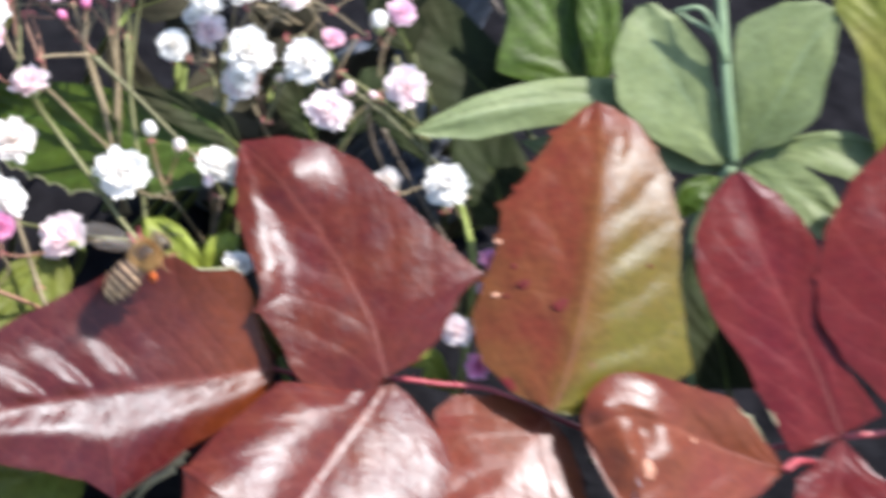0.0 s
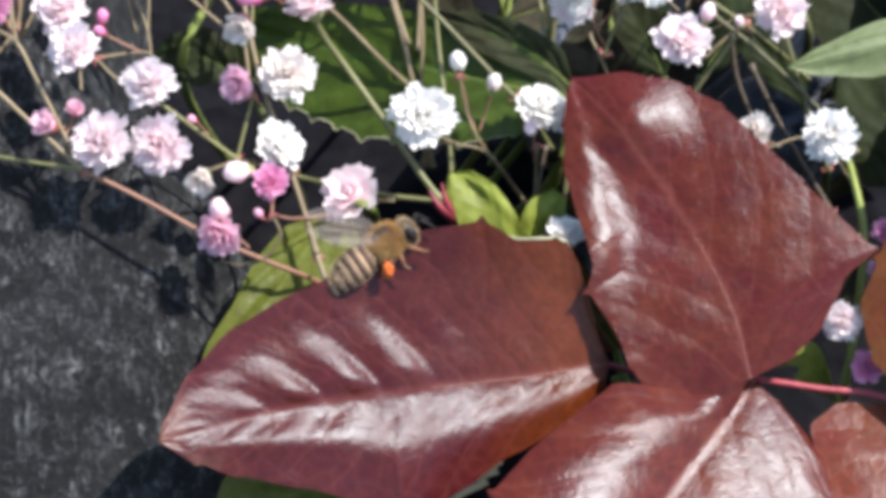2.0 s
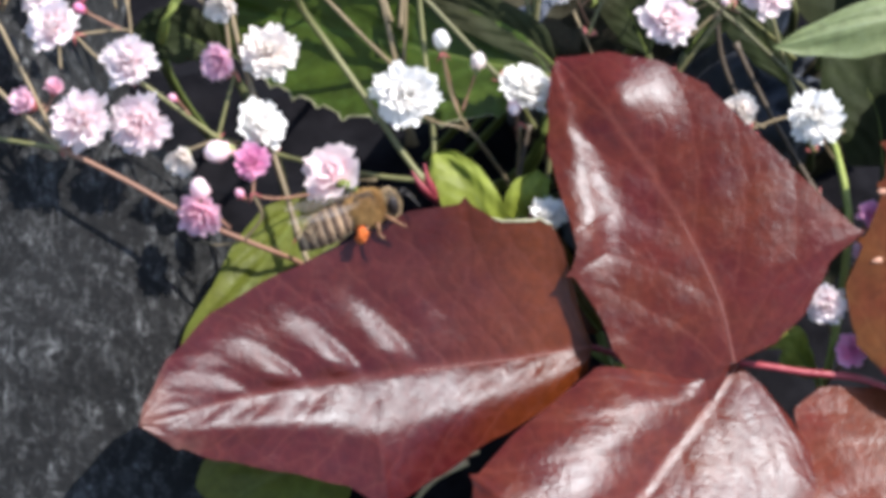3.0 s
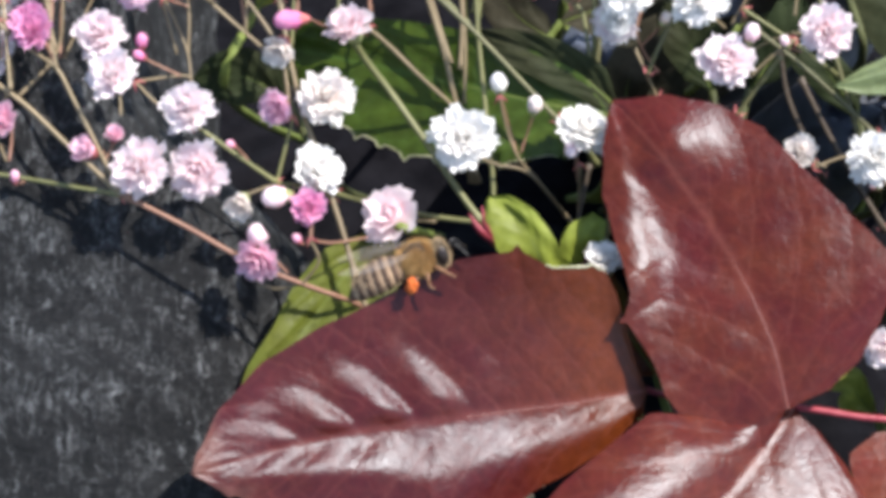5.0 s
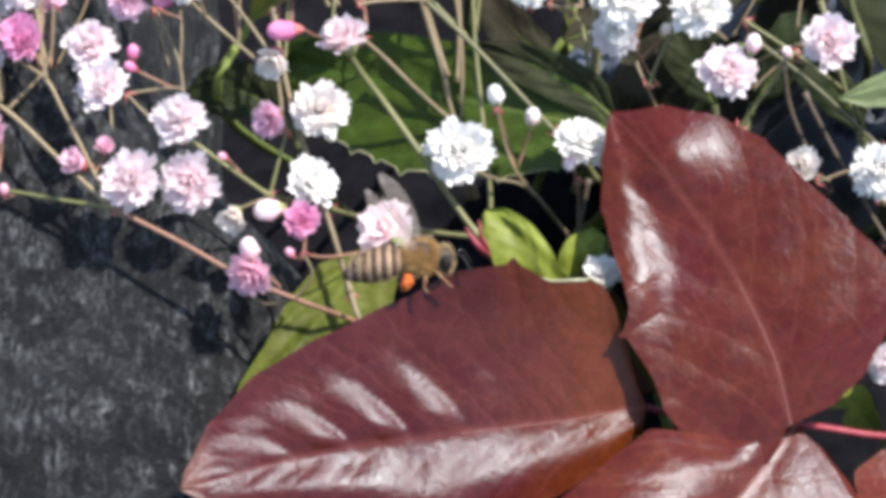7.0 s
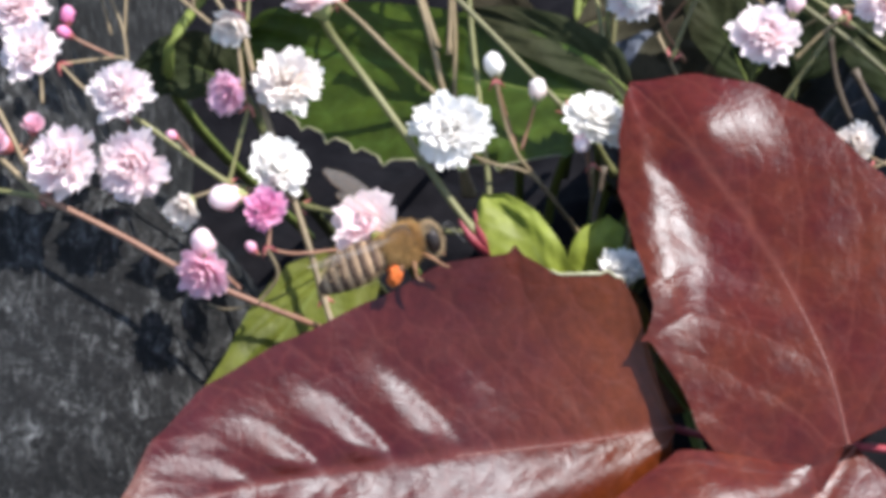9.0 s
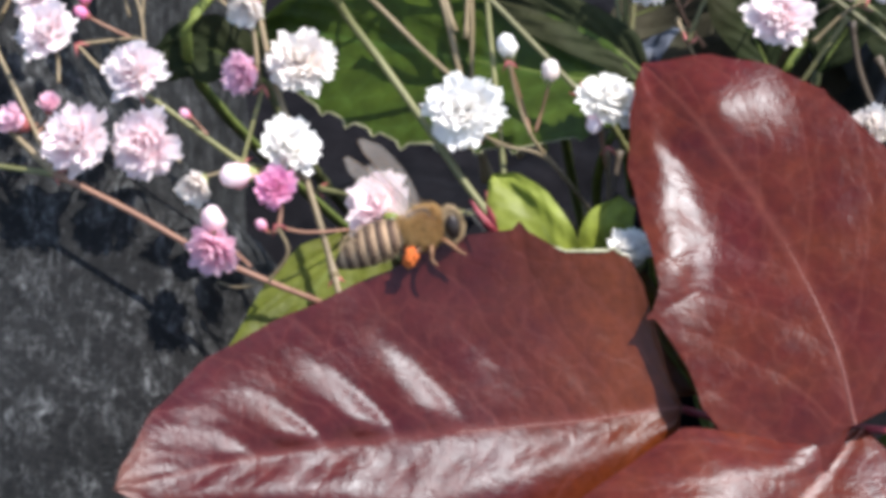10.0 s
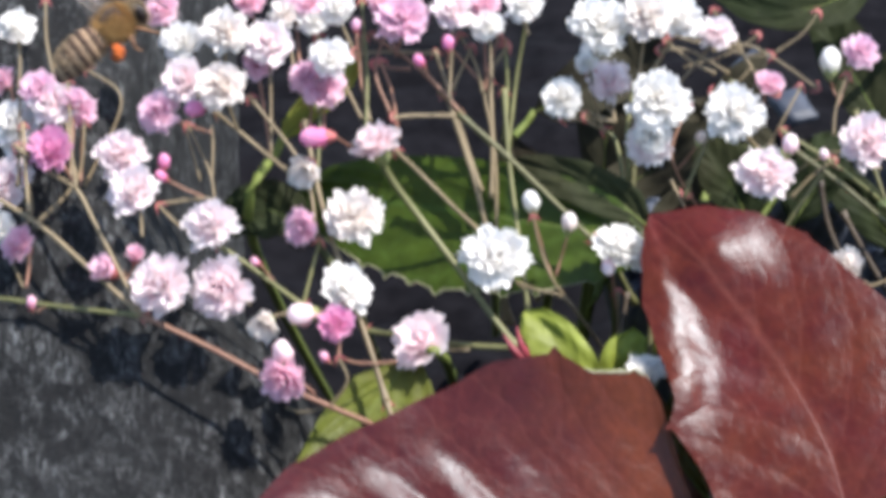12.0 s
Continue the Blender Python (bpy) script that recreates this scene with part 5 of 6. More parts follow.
flower(spray_a, -36.6, 19.6, 2, 6.53, PALE, 120, 15.75, foot=(-35.83, 14.81, 5))
flower(spray_a, -38.26, 24.21, 4, 6.17, PALE, 100, 15.75, foot=(-40, 18.65, 5))
flower(spray_a, -22.37, 4.55, 5, 4.44, CREAM, 250, 37.5, foot=(-18.4, 7.19, 8), openness=0.6)
bud(spray_a, -18.14, 5.49, 4, 3.32, PALE, 190, 60, foot=(-16.45, 6.87, 8))
bud(spray_a, -23.25, 11.43, 4, 1.15, PINK, 150, 70, foot=(-21.48, 9.71, 6))
bud(spray_a, -15.78, 0.7, 4, 1.28, PINK, 130, 70, foot=(-14.44, 0.06, 4))
bud(spray_a, -33.46, 23.27, 5, 1.79, HOT, 90, 70, foot=(-33.46, 21.54, 5))
bud(spray_a, -33.72, 21.6, 5, 1.54, HOT, 150, 70, foot=(-29.2, 19.36, 6))
flower(spray_a, -45.93, 24.66, 4, 5.63, HOT, 140, 18, foot=(-43.37, 21.14, 4), openness=0.85, calyx=CALYX)
flower(spray_a, -49.74, 14.49, 5, 4.71, PINK, 150, 37.5, foot=(-48.82, 9.71, 6), calyx=CALYX)
flower(spray_a, -53.05, 16.91, 8, 5.44, WHITE, 120, 18, foot=(-49.14, 9.71, 6))
bud(spray_a, -48.18, 7.91, 6, 1.54, PINK, 90, 70, foot=(-46.73, 7.68, 7))
stem(spray_a, [(-34.35, 18.72, 6), (-29.3, 19.43, 7), (-28.01, 19.11, 7)], 0.25, 0.2, STEM_TAN, knots=False)
flower(spray_a, -5.8, 3.65, 10, 7.1, SHELL, 150, 28, foot=(-0.26, 2.7, 13), openness=1.15, loose=True)
spray_b = thing("flower_spray", "dense pink and white baby's breath on thin tan stems", "flowers", "baby's breath sprays")
flower(spray_b, -12.48, 16.98, 6, 7.29, CREAM, 60, 18, foot=(-15.8, 16.58, 8))
flower(spray_b, -18.46, 15.69, 6, 5, MAUVE, 200, 37.5, foot=(-16.45, 14.64, 8), openness=0.8, calyx=CALYX)
flower(spray_b, -18.01, 22.33, 7, 5.15, CREAM, 250, 41.25, foot=(-17.1, 22.74, 8), openness=0.6, calyx=CALYX)
bud(spray_b, -16.41, 25.58, 5, 3.08, HOT, 185, 80, foot=(-11.92, 24.68, 8), long=1.15)
flower(spray_b, -10.1, 25.02, 6, 6.08, PALE, 120, 41.25, foot=(-7.71, 24.68, 8), openness=0.8)
stem(spray_b, [(-28.11, 18.2, 8), (-28.76, 22.74, 8), (-31.46, 28.66, 9)], 0.22, 0.2, STEM_TAN)
stem(spray_b, [(-17.75, 20.76, 8), (-21.95, 24.39, 9), (-25.76, 27.79, 9), (-28.12, 30.11, 10), (-33.89, 36.2, 12)], 0.3, 0.25, STEM_TAN)
stem(spray_b, [(-28.63, 21.97, 9), (-28.51, 25.89, 9), (-28.76, 28.47, 10)], 0.22, 0.2, STEM_TAN, knots=False)
stem(spray_b, [(-29.91, 22, 9), (-31.19, 26.63, 9), (-31.97, 28.9, 10)], 0.22, 0.2, STEM_TAN, knots=False)
flower(spray_b, -34.47, 29.52, 6, 5.35, MAUVE, 160, 18, foot=(-28.63, 27.54, 9), calyx=CALYX)
flower(spray_b, -31.91, 37.98, 7, 5.37, WHITE, 130, 13.5, foot=(-28.12, 30.11, 10))
flower(spray_b, -26.74, 38.53, 5, 6.09, CREAM, 90, 11.25, foot=(-28.12, 30.11, 10))
flower(spray_b, -21.9, 37.24, 6, 6.11, PALE, 80, 11.25, foot=(-21.95, 24.39, 9))
flower(spray_b, -26.83, 31.28, 2, 6.15, CREAM, 110, 6.75, foot=(-25.76, 27.79, 9))
flower(spray_b, -31.49, 32.75, 5, 5.71, PALE, 160, 11.25, foot=(-28.12, 29.78, 10))
bud(spray_b, -29.77, 29.02, 4, 2.53, HOT, 200, 70, foot=(-28, 28.84, 9))
flower(spray_b, -23.31, 35.66, 9, 4.25, MAUVE, 60, 18, foot=(-21.95, 24.39, 9), calyx=CALYX)
flower(spray_b, -14.85, 34.88, 5, 5.07, WHITE, 60, 11.25, foot=(-16.81, 29.51, 9))
flower(spray_b, -17.97, 33.88, 8, 4.87, MAUVE, 130, 37.5, foot=(-17.79, 26.9, 9), calyx=CALYX)
bud(spray_b, -12.1, 39.04, 7, 1.46, MAUVE, 90, 70, foot=(-11.68, 32, 9))
flower(spray_b, -14.45, 42.09, 9, 4.51, WHITE, 90, 13.5, foot=(-11.71, 34.95, 10))
flower(spray_b, -17.67, 42.53, 9, 3.86, PINK, 110, 18, foot=(-16.85, 35.1, 10), calyx=CALYX)
flower(spray_b, -24.44, 43.07, 9, 3.86, PINK, 90, 18, foot=(-22, 35.26, 10), calyx=CALYX)
flower(spray_b, -6.98, 40.02, 7, 6.71, MAUVE, 90, 15.75, foot=(-7.84, 36.17, 10), calyx=CALYX)
flower(spray_b, -1.23, 40.71, 7, 5.37, PALE, 90, 15.75, foot=(-1.85, 30.67, 10))
flower(spray_b, 2.66, 39.11, 8, 4.23, WHITE, 120, 18, foot=(3, 33.18, 10))
flower(spray_b, 2.26, 41.91, 9, 4.12, PINK, 90, 18, foot=(2.36, 34.16, 11), calyx=CALYX)
flower(spray_b, 6.74, 41.45, 8, 4.87, WHITE, 90, 18, foot=(7.29, 38.39, 10))
bud(spray_b, -1.76, 36.61, 7, 1.83, HOT, 90, 70, foot=(-2.06, 34.37, 9))
bud(spray_b, -5.08, 34.96, 8, 1.59, HOT, 130, 70, foot=(-4, 33.1, 9))
flower(spray_b, -50.46, 39.89, 6, 4.84, WHITE, 90, 20.25, foot=(-50.48, 32.85, 8))
flower(spray_b, -47.78, 32.53, 6, 4.97, MAUVE, 110, 15.75, foot=(-47.14, 27.86, 7), calyx=CALYX)
flower(spray_b, -43.82, 31.3, 6, 3.82, MAUVE, 80, 41.25, foot=(-44.05, 24.25, 6), openness=0.7, calyx=CALYX)
flower(spray_b, -48.65, 30.48, 8, 3.21, WHITE, 200, 18, foot=(-48.38, 25.94, 7))
flower(spray_b, -46.41, 25.68, 5, 5.33, HOT, 140, 18, foot=(-43.7, 21.65, 6), openness=0.85, calyx=CALYX)
flower(spray_b, -34.31, 42.04, 8, 4.49, PINK, 100, 18, foot=(-33.75, 36.57, 11), calyx=CALYX)
flower(spray_b, -8.97, 42.6, 9, 4.51, PINK, 90, 18, foot=(-7.83, 36.84, 10), calyx=CALYX)
flower(spray_b, -52.56, 34.24, 8, 3.85, PINK, 150, 37.5, foot=(-50.54, 28.89, 8), calyx=CALYX)
flower(spray_b, -19.37, 42.56, 10, 3.88, MAUVE, 90, 18, foot=(-18.77, 35.83, 10), calyx=CALYX)
stem(spray_b, [(-49.88, 21.17, 6), (-50.01, 27.95, 7), (-50.15, 36.53, 7), (-50.52, 39.21, 7)], 0.3, 0.25, STEM_TAN)
stem(spray_b, [(-43.83, 21.4, 5), (-44.27, 26.86, 6), (-47.34, 37.72, 9), (-47.75, 43.79, 9)], 0.25, 0.2, STEM_TAN)
stem(spray_b, [(-42.96, 21.71, 9), (-38.9, 31.47, 9), (-43.12, 35.59, 9)], 0.22, 0.2, STEM_TAN)
stem(spray_b, [(-16.86, 14.92, 8), (-17.57, 20.76, 8), (-19.31, 24.71, 8), (-24.47, 31.71, 9)], 0.35, 0.3, STEM_TAN)
stem(spray_b, [(-16.81, 20.09, 8), (-16.53, 26.21, 9), (-16.21, 35.08, 10)], 0.3, 0.25, STEM_GREEN)
stem(spray_b, [(-11.45, 24.75, 9), (-11.09, 33.6, 10), (-11.67, 43.33, 11)], 0.3, 0.25, STEM_GREEN)
stem(spray_b, [(-11.72, 28.7, 9), (-14.29, 34.36, 10), (-16.81, 39.12, 10)], 0.28, 0.22, STEM_TAN)
stem(spray_b, [(-8.53, 29.26, 9), (-10.11, 34.9, 10), (-7.76, 41.53, 10)], 0.28, 0.22, STEM_PINK)
flower(spray_b, -17.1, 40.56, 9, 3.99, WHITE, 90, 13.5, foot=(-16.85, 35.1, 10))
flower(spray_b, -20.38, 41.47, 9, 3.86, CREAM, 90, 13.5, foot=(-19.42, 35.18, 10))
flower(spray_b, 13.78, 35.39, 12, 2.86, WHITE, 120, 13.5, foot=(17.07, 29.17, 15))
spray_c = thing("flower_spray", "white baby's breath on upright olive and tan stems", "flowers", "baby's breath sprays")
flower(spray_c, 2.98, 12.37, 8, 8.2, WHITE, 100, 9.9, foot=(6.17, 9.26, 12))
stem(spray_c, [(16.37, 1.77, 22), (10.98, 8, 14), (6.96, 9.26, 12), (4.3, 10.17, 10)], 0.3, 0.25, STEM_TAN)
bud(spray_c, 7.08, 18.46, 9, 2.6, WHITE, 100, 60, foot=(9.26, 10.24, 12), calyx=CALYX_GREEN)
bud(spray_c, 11.24, 15.99, 9, 2.34, CREAM, 80, 60, foot=(9.59, 10.57, 12), calyx=CALYX_GREEN)
stem(spray_c, [(16.37, 1.97, 22), (11.68, 7.36, 15), (9.26, 10.24, 12), (7.92, 13.81, 11), (7.21, 16.96, 9)], 0.32, 0.22, STEM_TAN)
flower(spray_c, 17.09, 13.71, 9, 6.82, WHITE, 60, 45, foot=(16.38, 7.39, 16))
bud(spray_c, 15.47, 10.98, 9, 2.21, PALE, 260, 70, foot=(16.38, 7.39, 16))
stem(spray_c, [(17.16, -1.98, 24), (16.6, 2.77, 20), (16.6, 9.32, 14)], 0.3, 0.25, STEM_TAN)
flower(spray_c, 18.9, -1.9, 4.5, 6.0, WHITE, 100, 40, foot=(18.13, -6.5, 12), openness=0.6)
stem(spray_c, [(-10.07, 24.46, 7), (-8.41, 21.59, 10), (-5.52, 17.8, 12), (-0.92, 11.23, 12), (2.36, 6.3, 12), (5.12, 2.56, 12)], 0.62, 0.58, STEM_GREEN)
stem(spray_c, [(12.03, -1.98, 24), (7.7, 0.73, 15), (5.12, 2.56, 12)], 0.6, 0.6, STEM_GREEN)
stem(spray_c, [(5.12, 2.56, 12), (1.05, 3.03, 13), (-2.91, 3.7, 14), (-6.22, 4.36, 14), (-12.33, 6.1, 18)], 0.5, 0.4, STEM_GREEN)
stem(spray_c, [(6.35, 3.04, 14), (6.35, 8, 14), (5.55, 15.94, 14), (4.69, 25.19, 14), (4.36, 33.13, 14)], 0.45, 0.4, STEM_GREEN)
stem(spray_c, [(18.87, 9.64, 24), (15.82, 13.81, 18), (9.72, 20.37, 16), (4.38, 25.28, 15), (0.4, 29.16, 14), (-2.91, 33.13, 14)], 0.55, 0.45, STEM_GREEN)
stem(spray_c, [(4.51, 7.59, 24), (3.24, 12.21, 20), (2.06, 16.71, 16), (0.73, 22.62, 15), (-1.26, 29.16, 14), (-2.25, 33.13, 14)], 0.5, 0.45, STEM_TAN)
stem(spray_c, [(3.83, 7.59, 24), (3.24, 12.89, 20), (3.07, 16.43, 17), (3.18, 22.62, 15), (2.91, 29.16, 14), (2.78, 34.45, 14)], 0.42, 0.36, STEM_TAN)
stem(spray_c, [(7.83, 9.51, 20), (3.74, 14.43, 17), (-1.59, 19.24, 14), (-5.52, 23.05, 12), (-8.09, 25.18, 10)], 0.42, 0.36, STEM_TAN)
for tip in ((3.6, 3.6, 9.0), (5.1, 4.4, 8.8), (6.6, 4.0, 9.4), (8.6, 1.3, 9.6)):
    mid = [(x + y) / 2 + d for x, y, d in zip((7.0, 0.4, 10.8), tip, (-0.4, -0.3, -0.5))]
    stem(spray_c, [(7.0, 0.4, 10.8), mid, tip], 1.35, 0.12, BRACT, knots=False)
stem(spray_c, [(-1.02, 30.09, 14), (-6.11, 29.69, 12), (-8.64, 29.16, 11)], 0.35, 0.25, STEM_TAN)
stem(spray_c, [(-0.37, 30.08, 14), (-5.37, 35.35, 12), (-11.14, 39.57, 12)], 0.4, 0.3, STEM_PINK)
stem(spray_c, [(1.48, 21.28, 15), (-1.63, 31.79, 14), (-3.43, 37.62, 13)], 0.4, 0.32, STEM_TAN)
stem(spray_c, [(4.7, 26.52, 15), (5.9, 34.94, 14), (7.36, 41.07, 10)], 0.4, 0.32, STEM_GREEN)
stem(spray_c, [(2.62, 20.58, 15), (2.81, 27.64, 14), (2.18, 33.41, 13), (5.01, 37.73, 12)], 0.35, 0.25, STEM_TAN)
stem(spray_c, [(1.99, 33.41, 13), (-0.2, 35.87, 12), (-2.35, 38.01, 10)], 0.25, 0.2, STEM_PINK)
spray_d = thing("flower_spray", "white and shell-pink baby's breath with small buds", "flowers", "baby's breath sprays")
flower(spray_d, 15.39, 38.85, 8, 7.57, WHITE, 100, 9, foot=(17.85, 33.91, 14))
flower(spray_d, 20.65, 39.37, 7, 6.39, CREAM, 90, 6.75, foot=(19.79, 33.85, 14))
flower(spray_d, 24.58, 39.69, 9, 5.67, WHITE, 70, 11.25, foot=(20.41, 33.16, 14))
flower(spray_d, 28.8, 38.25, 11, 4.54, PALE, 60, 13.5, foot=(24.35, 33.33, 15))
flower(spray_d, 10.94, 31.11, 11, 5.19, WHITE, 150, 9, foot=(17.07, 29.17, 15))
flower(spray_d, 16.39, 33.66, 13, 5.49, PALE, 110, 13.5, foot=(17.07, 29.17, 15))
flower(spray_d, 21.72, 29.75, 8, 7.7, WHITE, 90, 5.4, foot=(18.26, 25.05, 16))
flower(spray_d, 20.68, 25.6, 12, 5.86, PALE, 270, 15.75, foot=(18.21, 23.72, 16), calyx=CALYX)
flower(spray_d, 20.92, 26.05, 10, 4.52, WHITE, 280, 13.5)
flower(spray_d, 30.13, 28.47, 9, 7.21, WHITE, 120, 6.75, foot=(33.77, 25.28, 16))
flower(spray_d, 34.29, 31.79, 10, 4.01, PINK, 60, 18, foot=(33.15, 27.71, 15), openness=0.8, calyx=CALYX)
flower(spray_d, 33.17, 21.08, 8, 7.18, PALE, 100, 13.5, foot=(35.88, 19.75, 14))
bud(spray_d, 36, 23.98, 8, 2.44, PALE, 80, 60, foot=(36.13, 20.48, 13))
bud(spray_d, 41.52, 34.63, 12, 3.22, WHITE, 90, 70, foot=(42.22, 31.18, 14))
flower(spray_d, 45.26, 36.36, 13, 4.57, MAUVE, 60, 15.75, foot=(42.28, 30.12, 15), calyx=CALYX)
flower(spray_d, 44.72, 24.38, 8, 6.93, PALE, 100, 6.75, foot=(41.23, 24.55, 14), calyx=CALYX)
bud(spray_d, 26.44, 26.1, 12, 1.61, CREAM, 60, 70, foot=(23.95, 23.3, 15), calyx=CALYX_GREEN)
bud(spray_d, 40.06, 23.22, 10, 1.48, PALE, 120, 70, foot=(42.26, 22.28, 13))
stem(spray_d, [(18.18, 18.67, 20), (18.34, 23.71, 16), (18.26, 27.2, 14), (19.12, 33.2, 14)], 0.45, 0.3, STEM_GREEN)
stem(spray_d, [(26.08, 20.46, 20), (23.99, 22.89, 16), (23.35, 25.72, 14), (25.49, 31, 14)], 0.25, 0.2, STEM_PINK)
stem(spray_d, [(17.07, 29.17, 15), (14.46, 29.18, 14), (13.16, 29.41, 13)], 0.25, 0.2, STEM_TAN)
stem(spray_d, [(36.61, 19.64, 15), (39.18, 21.96, 14), (41.83, 23.87, 14)], 0.3, 0.25, STEM_TAN)
stem(spray_d, [(50.58, 18.02, 24), (46.01, 20.77, 18), (40.68, 24.16, 15), (35.61, 27.37, 14)], 0.38, 0.3, STEM_GREEN)
stem(spray_d, [(34.34, 25.67, 15), (36.33, 29.01, 14), (38.43, 32.63, 14)], 0.22, 0.2, STEM_TAN)
stem(spray_d, [(41.65, 26.53, 14), (42.15, 29.84, 14), (43.64, 33.82, 14)], 0.22, 0.2, STEM_TAN)
stem(spray_d, [(47.15, 22.9, 16), (41.86, 24.53, 14), (32.62, 20.95, 20)], 0.25, 0.2, STEM_TAN, knots=False)
stem(spray_d, [(28.48, 37.57, 16), (32.41, 38.13, 16), (36.32, 36.27, 17), (40.83, 33.03, 18)], 0.25, 0.2, STEM_TAN)
stem(spray_d, [(30.31, 34.8, 16), (25.73, 37.05, 14), (21.79, 36.86, 13)], 0.22, 0.2, STEM_TAN)
stem(spray_d, [(27.34, 39.96, 17), (31.81, 37.43, 17), (35.81, 37.27, 18)], 0.2, 0.14, STEM_TAN)
stem(spray_d, [(31.26, 39.84, 17), (33.04, 35.69, 17), (36.24, 32.49, 18)], 0.2, 0.14, STEM_TAN)
stem(spray_d, [(25.21, 35.92, 17), (30.51, 37.47, 17), (34.2, 39.75, 17)], 0.2, 0.14, STEM_TAN)
stem(spray_d, [(35.83, 37.61, 18), (39.22, 39.91, 18), (41.32, 42.6, 18)], 0.2, 0.14, STEM_TAN)
stem(spray_d, [(33.04, 35.69, 17), (30.99, 33.71, 17), (28.02, 32.78, 17)], 0.2, 0.14, STEM_TAN)
stem(spray_c, [(-7.76, 27.08, 12), (-8.28, 31.8, 11), (-9.64, 35.89, 10)], 0.3, 0.22, STEM_PINK)
stem(spray_c, [(-10.95, 29.16, 12), (-11.73, 33.53, 12), (-11.72, 39.27, 11)], 0.3, 0.25, STEM_TAN)
stem(spray_c, [(-3.43, 37.28, 13), (-8.52, 37.02, 11), (-12.97, 36.65, 10)], 0.28, 0.22, STEM_TAN)
stem(spray_c, [(-6.34, 35.24, 12), (-8.55, 35.15, 11), (-10.74, 35.45, 10)], 0.25, 0.2, STEM_PINK)
stem(spray_c, [(1.97, 32.4, 13), (1.1, 35.83, 12), (-0.62, 38.94, 11)], 0.3, 0.2, STEM_TAN)
stem(spray_c, [(2.17, 32.73, 13), (2.9, 35.78, 12), (4.09, 38.8, 11)], 0.3, 0.2, STEM_PINK)
stem(spray_c, [(-1.58, 32.84, 13), (-0.2, 35.53, 12), (1.03, 37.54, 11)], 0.28, 0.2, STEM_TAN)
stem(spray_c, [(4.21, 27.2, 15), (4.75, 32.94, 14), (4.58, 38.42, 12)], 0.4, 0.3, STEM_GREEN)
stem(spray_d, [(15.47, 28.62, 16), (14.69, 31.98, 14), (14.28, 34.77, 12)], 0.3, 0.2, STEM_TAN)
stem(spray_d, [(15.91, 28.33, 16), (13.52, 29.27, 15), (10.6, 29.42, 14)], 0.28, 0.22, STEM_TAN)
stem(spray_d, [(17.82, 21.73, 16), (17.04, 27.09, 16), (15.47, 28.62, 16)], 0.35, 0.25, STEM_GREEN)
stem(spray_d, [(28.69, 34.84, 16), (26.08, 35.98, 15), (22.88, 38.48, 14)], 0.3, 0.2, STEM_TAN)
stem(spray_d, [(31.24, 39.15, 17), (27.23, 38.63, 16), (23.29, 39.46, 15)], 0.26, 0.2, STEM_TAN)
stem(spray_d, [(33.04, 35.69, 17), (30.61, 39.86, 17), (28.7, 42.68, 16)], 0.26, 0.2, STEM_TAN)
stem(spray_d, [(-0.92, 29.52, 11), (4.97, 23.95, 11), (14.14, 14.14, 11)], 0.5, 0.4, STEM_OLIVE)
stem(spray_d, [(36.76, 25.19, 14), (43.52, 19.97, 15), (51.83, 12.43, 17)], 0.5, 0.4, STEM_OLIVE)
stem(spray_d, [(23.35, 23.35, 20), (24.69, 20.31, 20), (26.22, 17.39, 22)], 0.3, 0.25, STEM_TAN)
stem(spray_d, [(40.82, 23.16, 22), (42.12, 17.16, 24), (46.68, 7.67, 27)], 0.5, 0.5, STEM_BROWN)
stem(spray_d, [(43.48, 19.9, 24), (47.9, 11.77, 26), (54.31, 1.46, 28)], 0.5, 0.5, STEM_BROWN)
stem(spray_d, [(39.93, 21.81, 13), (37.09, 17.92, 14), (34.9, 15.0, 15)], 0.4, 0.35, STEM_OLIVE)
stem(spray_d, [(19.17, 25.54, 18), (18.56, 19.57, 19), (17.95, 16.94, 20)], 0.5, 0.4, STEM_OLIVE)
stem(spray_d, [(17.71, 9.39, 16), (16.43, 2.74, 17), (15.15, -1.94, 18)], 0.45, 0.45, STEM_BROWN)
stem(spray_d, [(20.84, 12.8, 18), (20.24, 4.1, 19), (19.63, -0.61, 20)], 0.5, 0.5, STEM_OLIVE)
stem(spray_d, [(44.49, 29.92, 16), (49.47, 13.04, 18), (52.03, 6.25, 19)], 0.45, 0.4, STEM_OLIVE)
stem(spray_d, [(39.38, 10.81, 20), (43.78, 3.2, 22), (46.45, -5.32, 24)], 0.45, 0.45, STEM_BROWN)
stem(spray_d, [(30.42, 32.76, 12), (26.11, 23.69, 13), (24.44, 19.64, 14)], 0.4, 0.35, STEM_OLIVE)
stem(spray_d, [(62.35, 40.86, 30), (70.41, 31.14, 31), (82.07, 28.79, 34)], 0.5, 0.45, STEM_BROWN)
flower(spray_d, 41.67, 10.48, 10, 4.8, CREAM, 150, 20.25, foot=(45.23, 8.88, 14), openness=0.7)
flower(spray_d, 49.78, 9.72, 6, 6.9, WHITE, 100, 8.1, foot=(53.82, 4.53, 14))
stem(spray_d, [(53.9, -26.14, 30), (52.45, -19.43, 14), (53.23, -11.23, 10), (54.01, -2.14, 9), (52.73, 5.38, 9), (51.35, 7.82, 8)], 0.8, 0.65, STEM_LIME)
stem(spray_d, [(54.62, 8.32, 14), (49.04, 10.29, 16), (43.85, 8.84, 16)], 0.3, 0.25, STEM_TAN)
flower(spray_d, 50.12, -11.94, 3, 5.1, PALE, 200, 13.5, foot=(52.6, -16.14, 12))
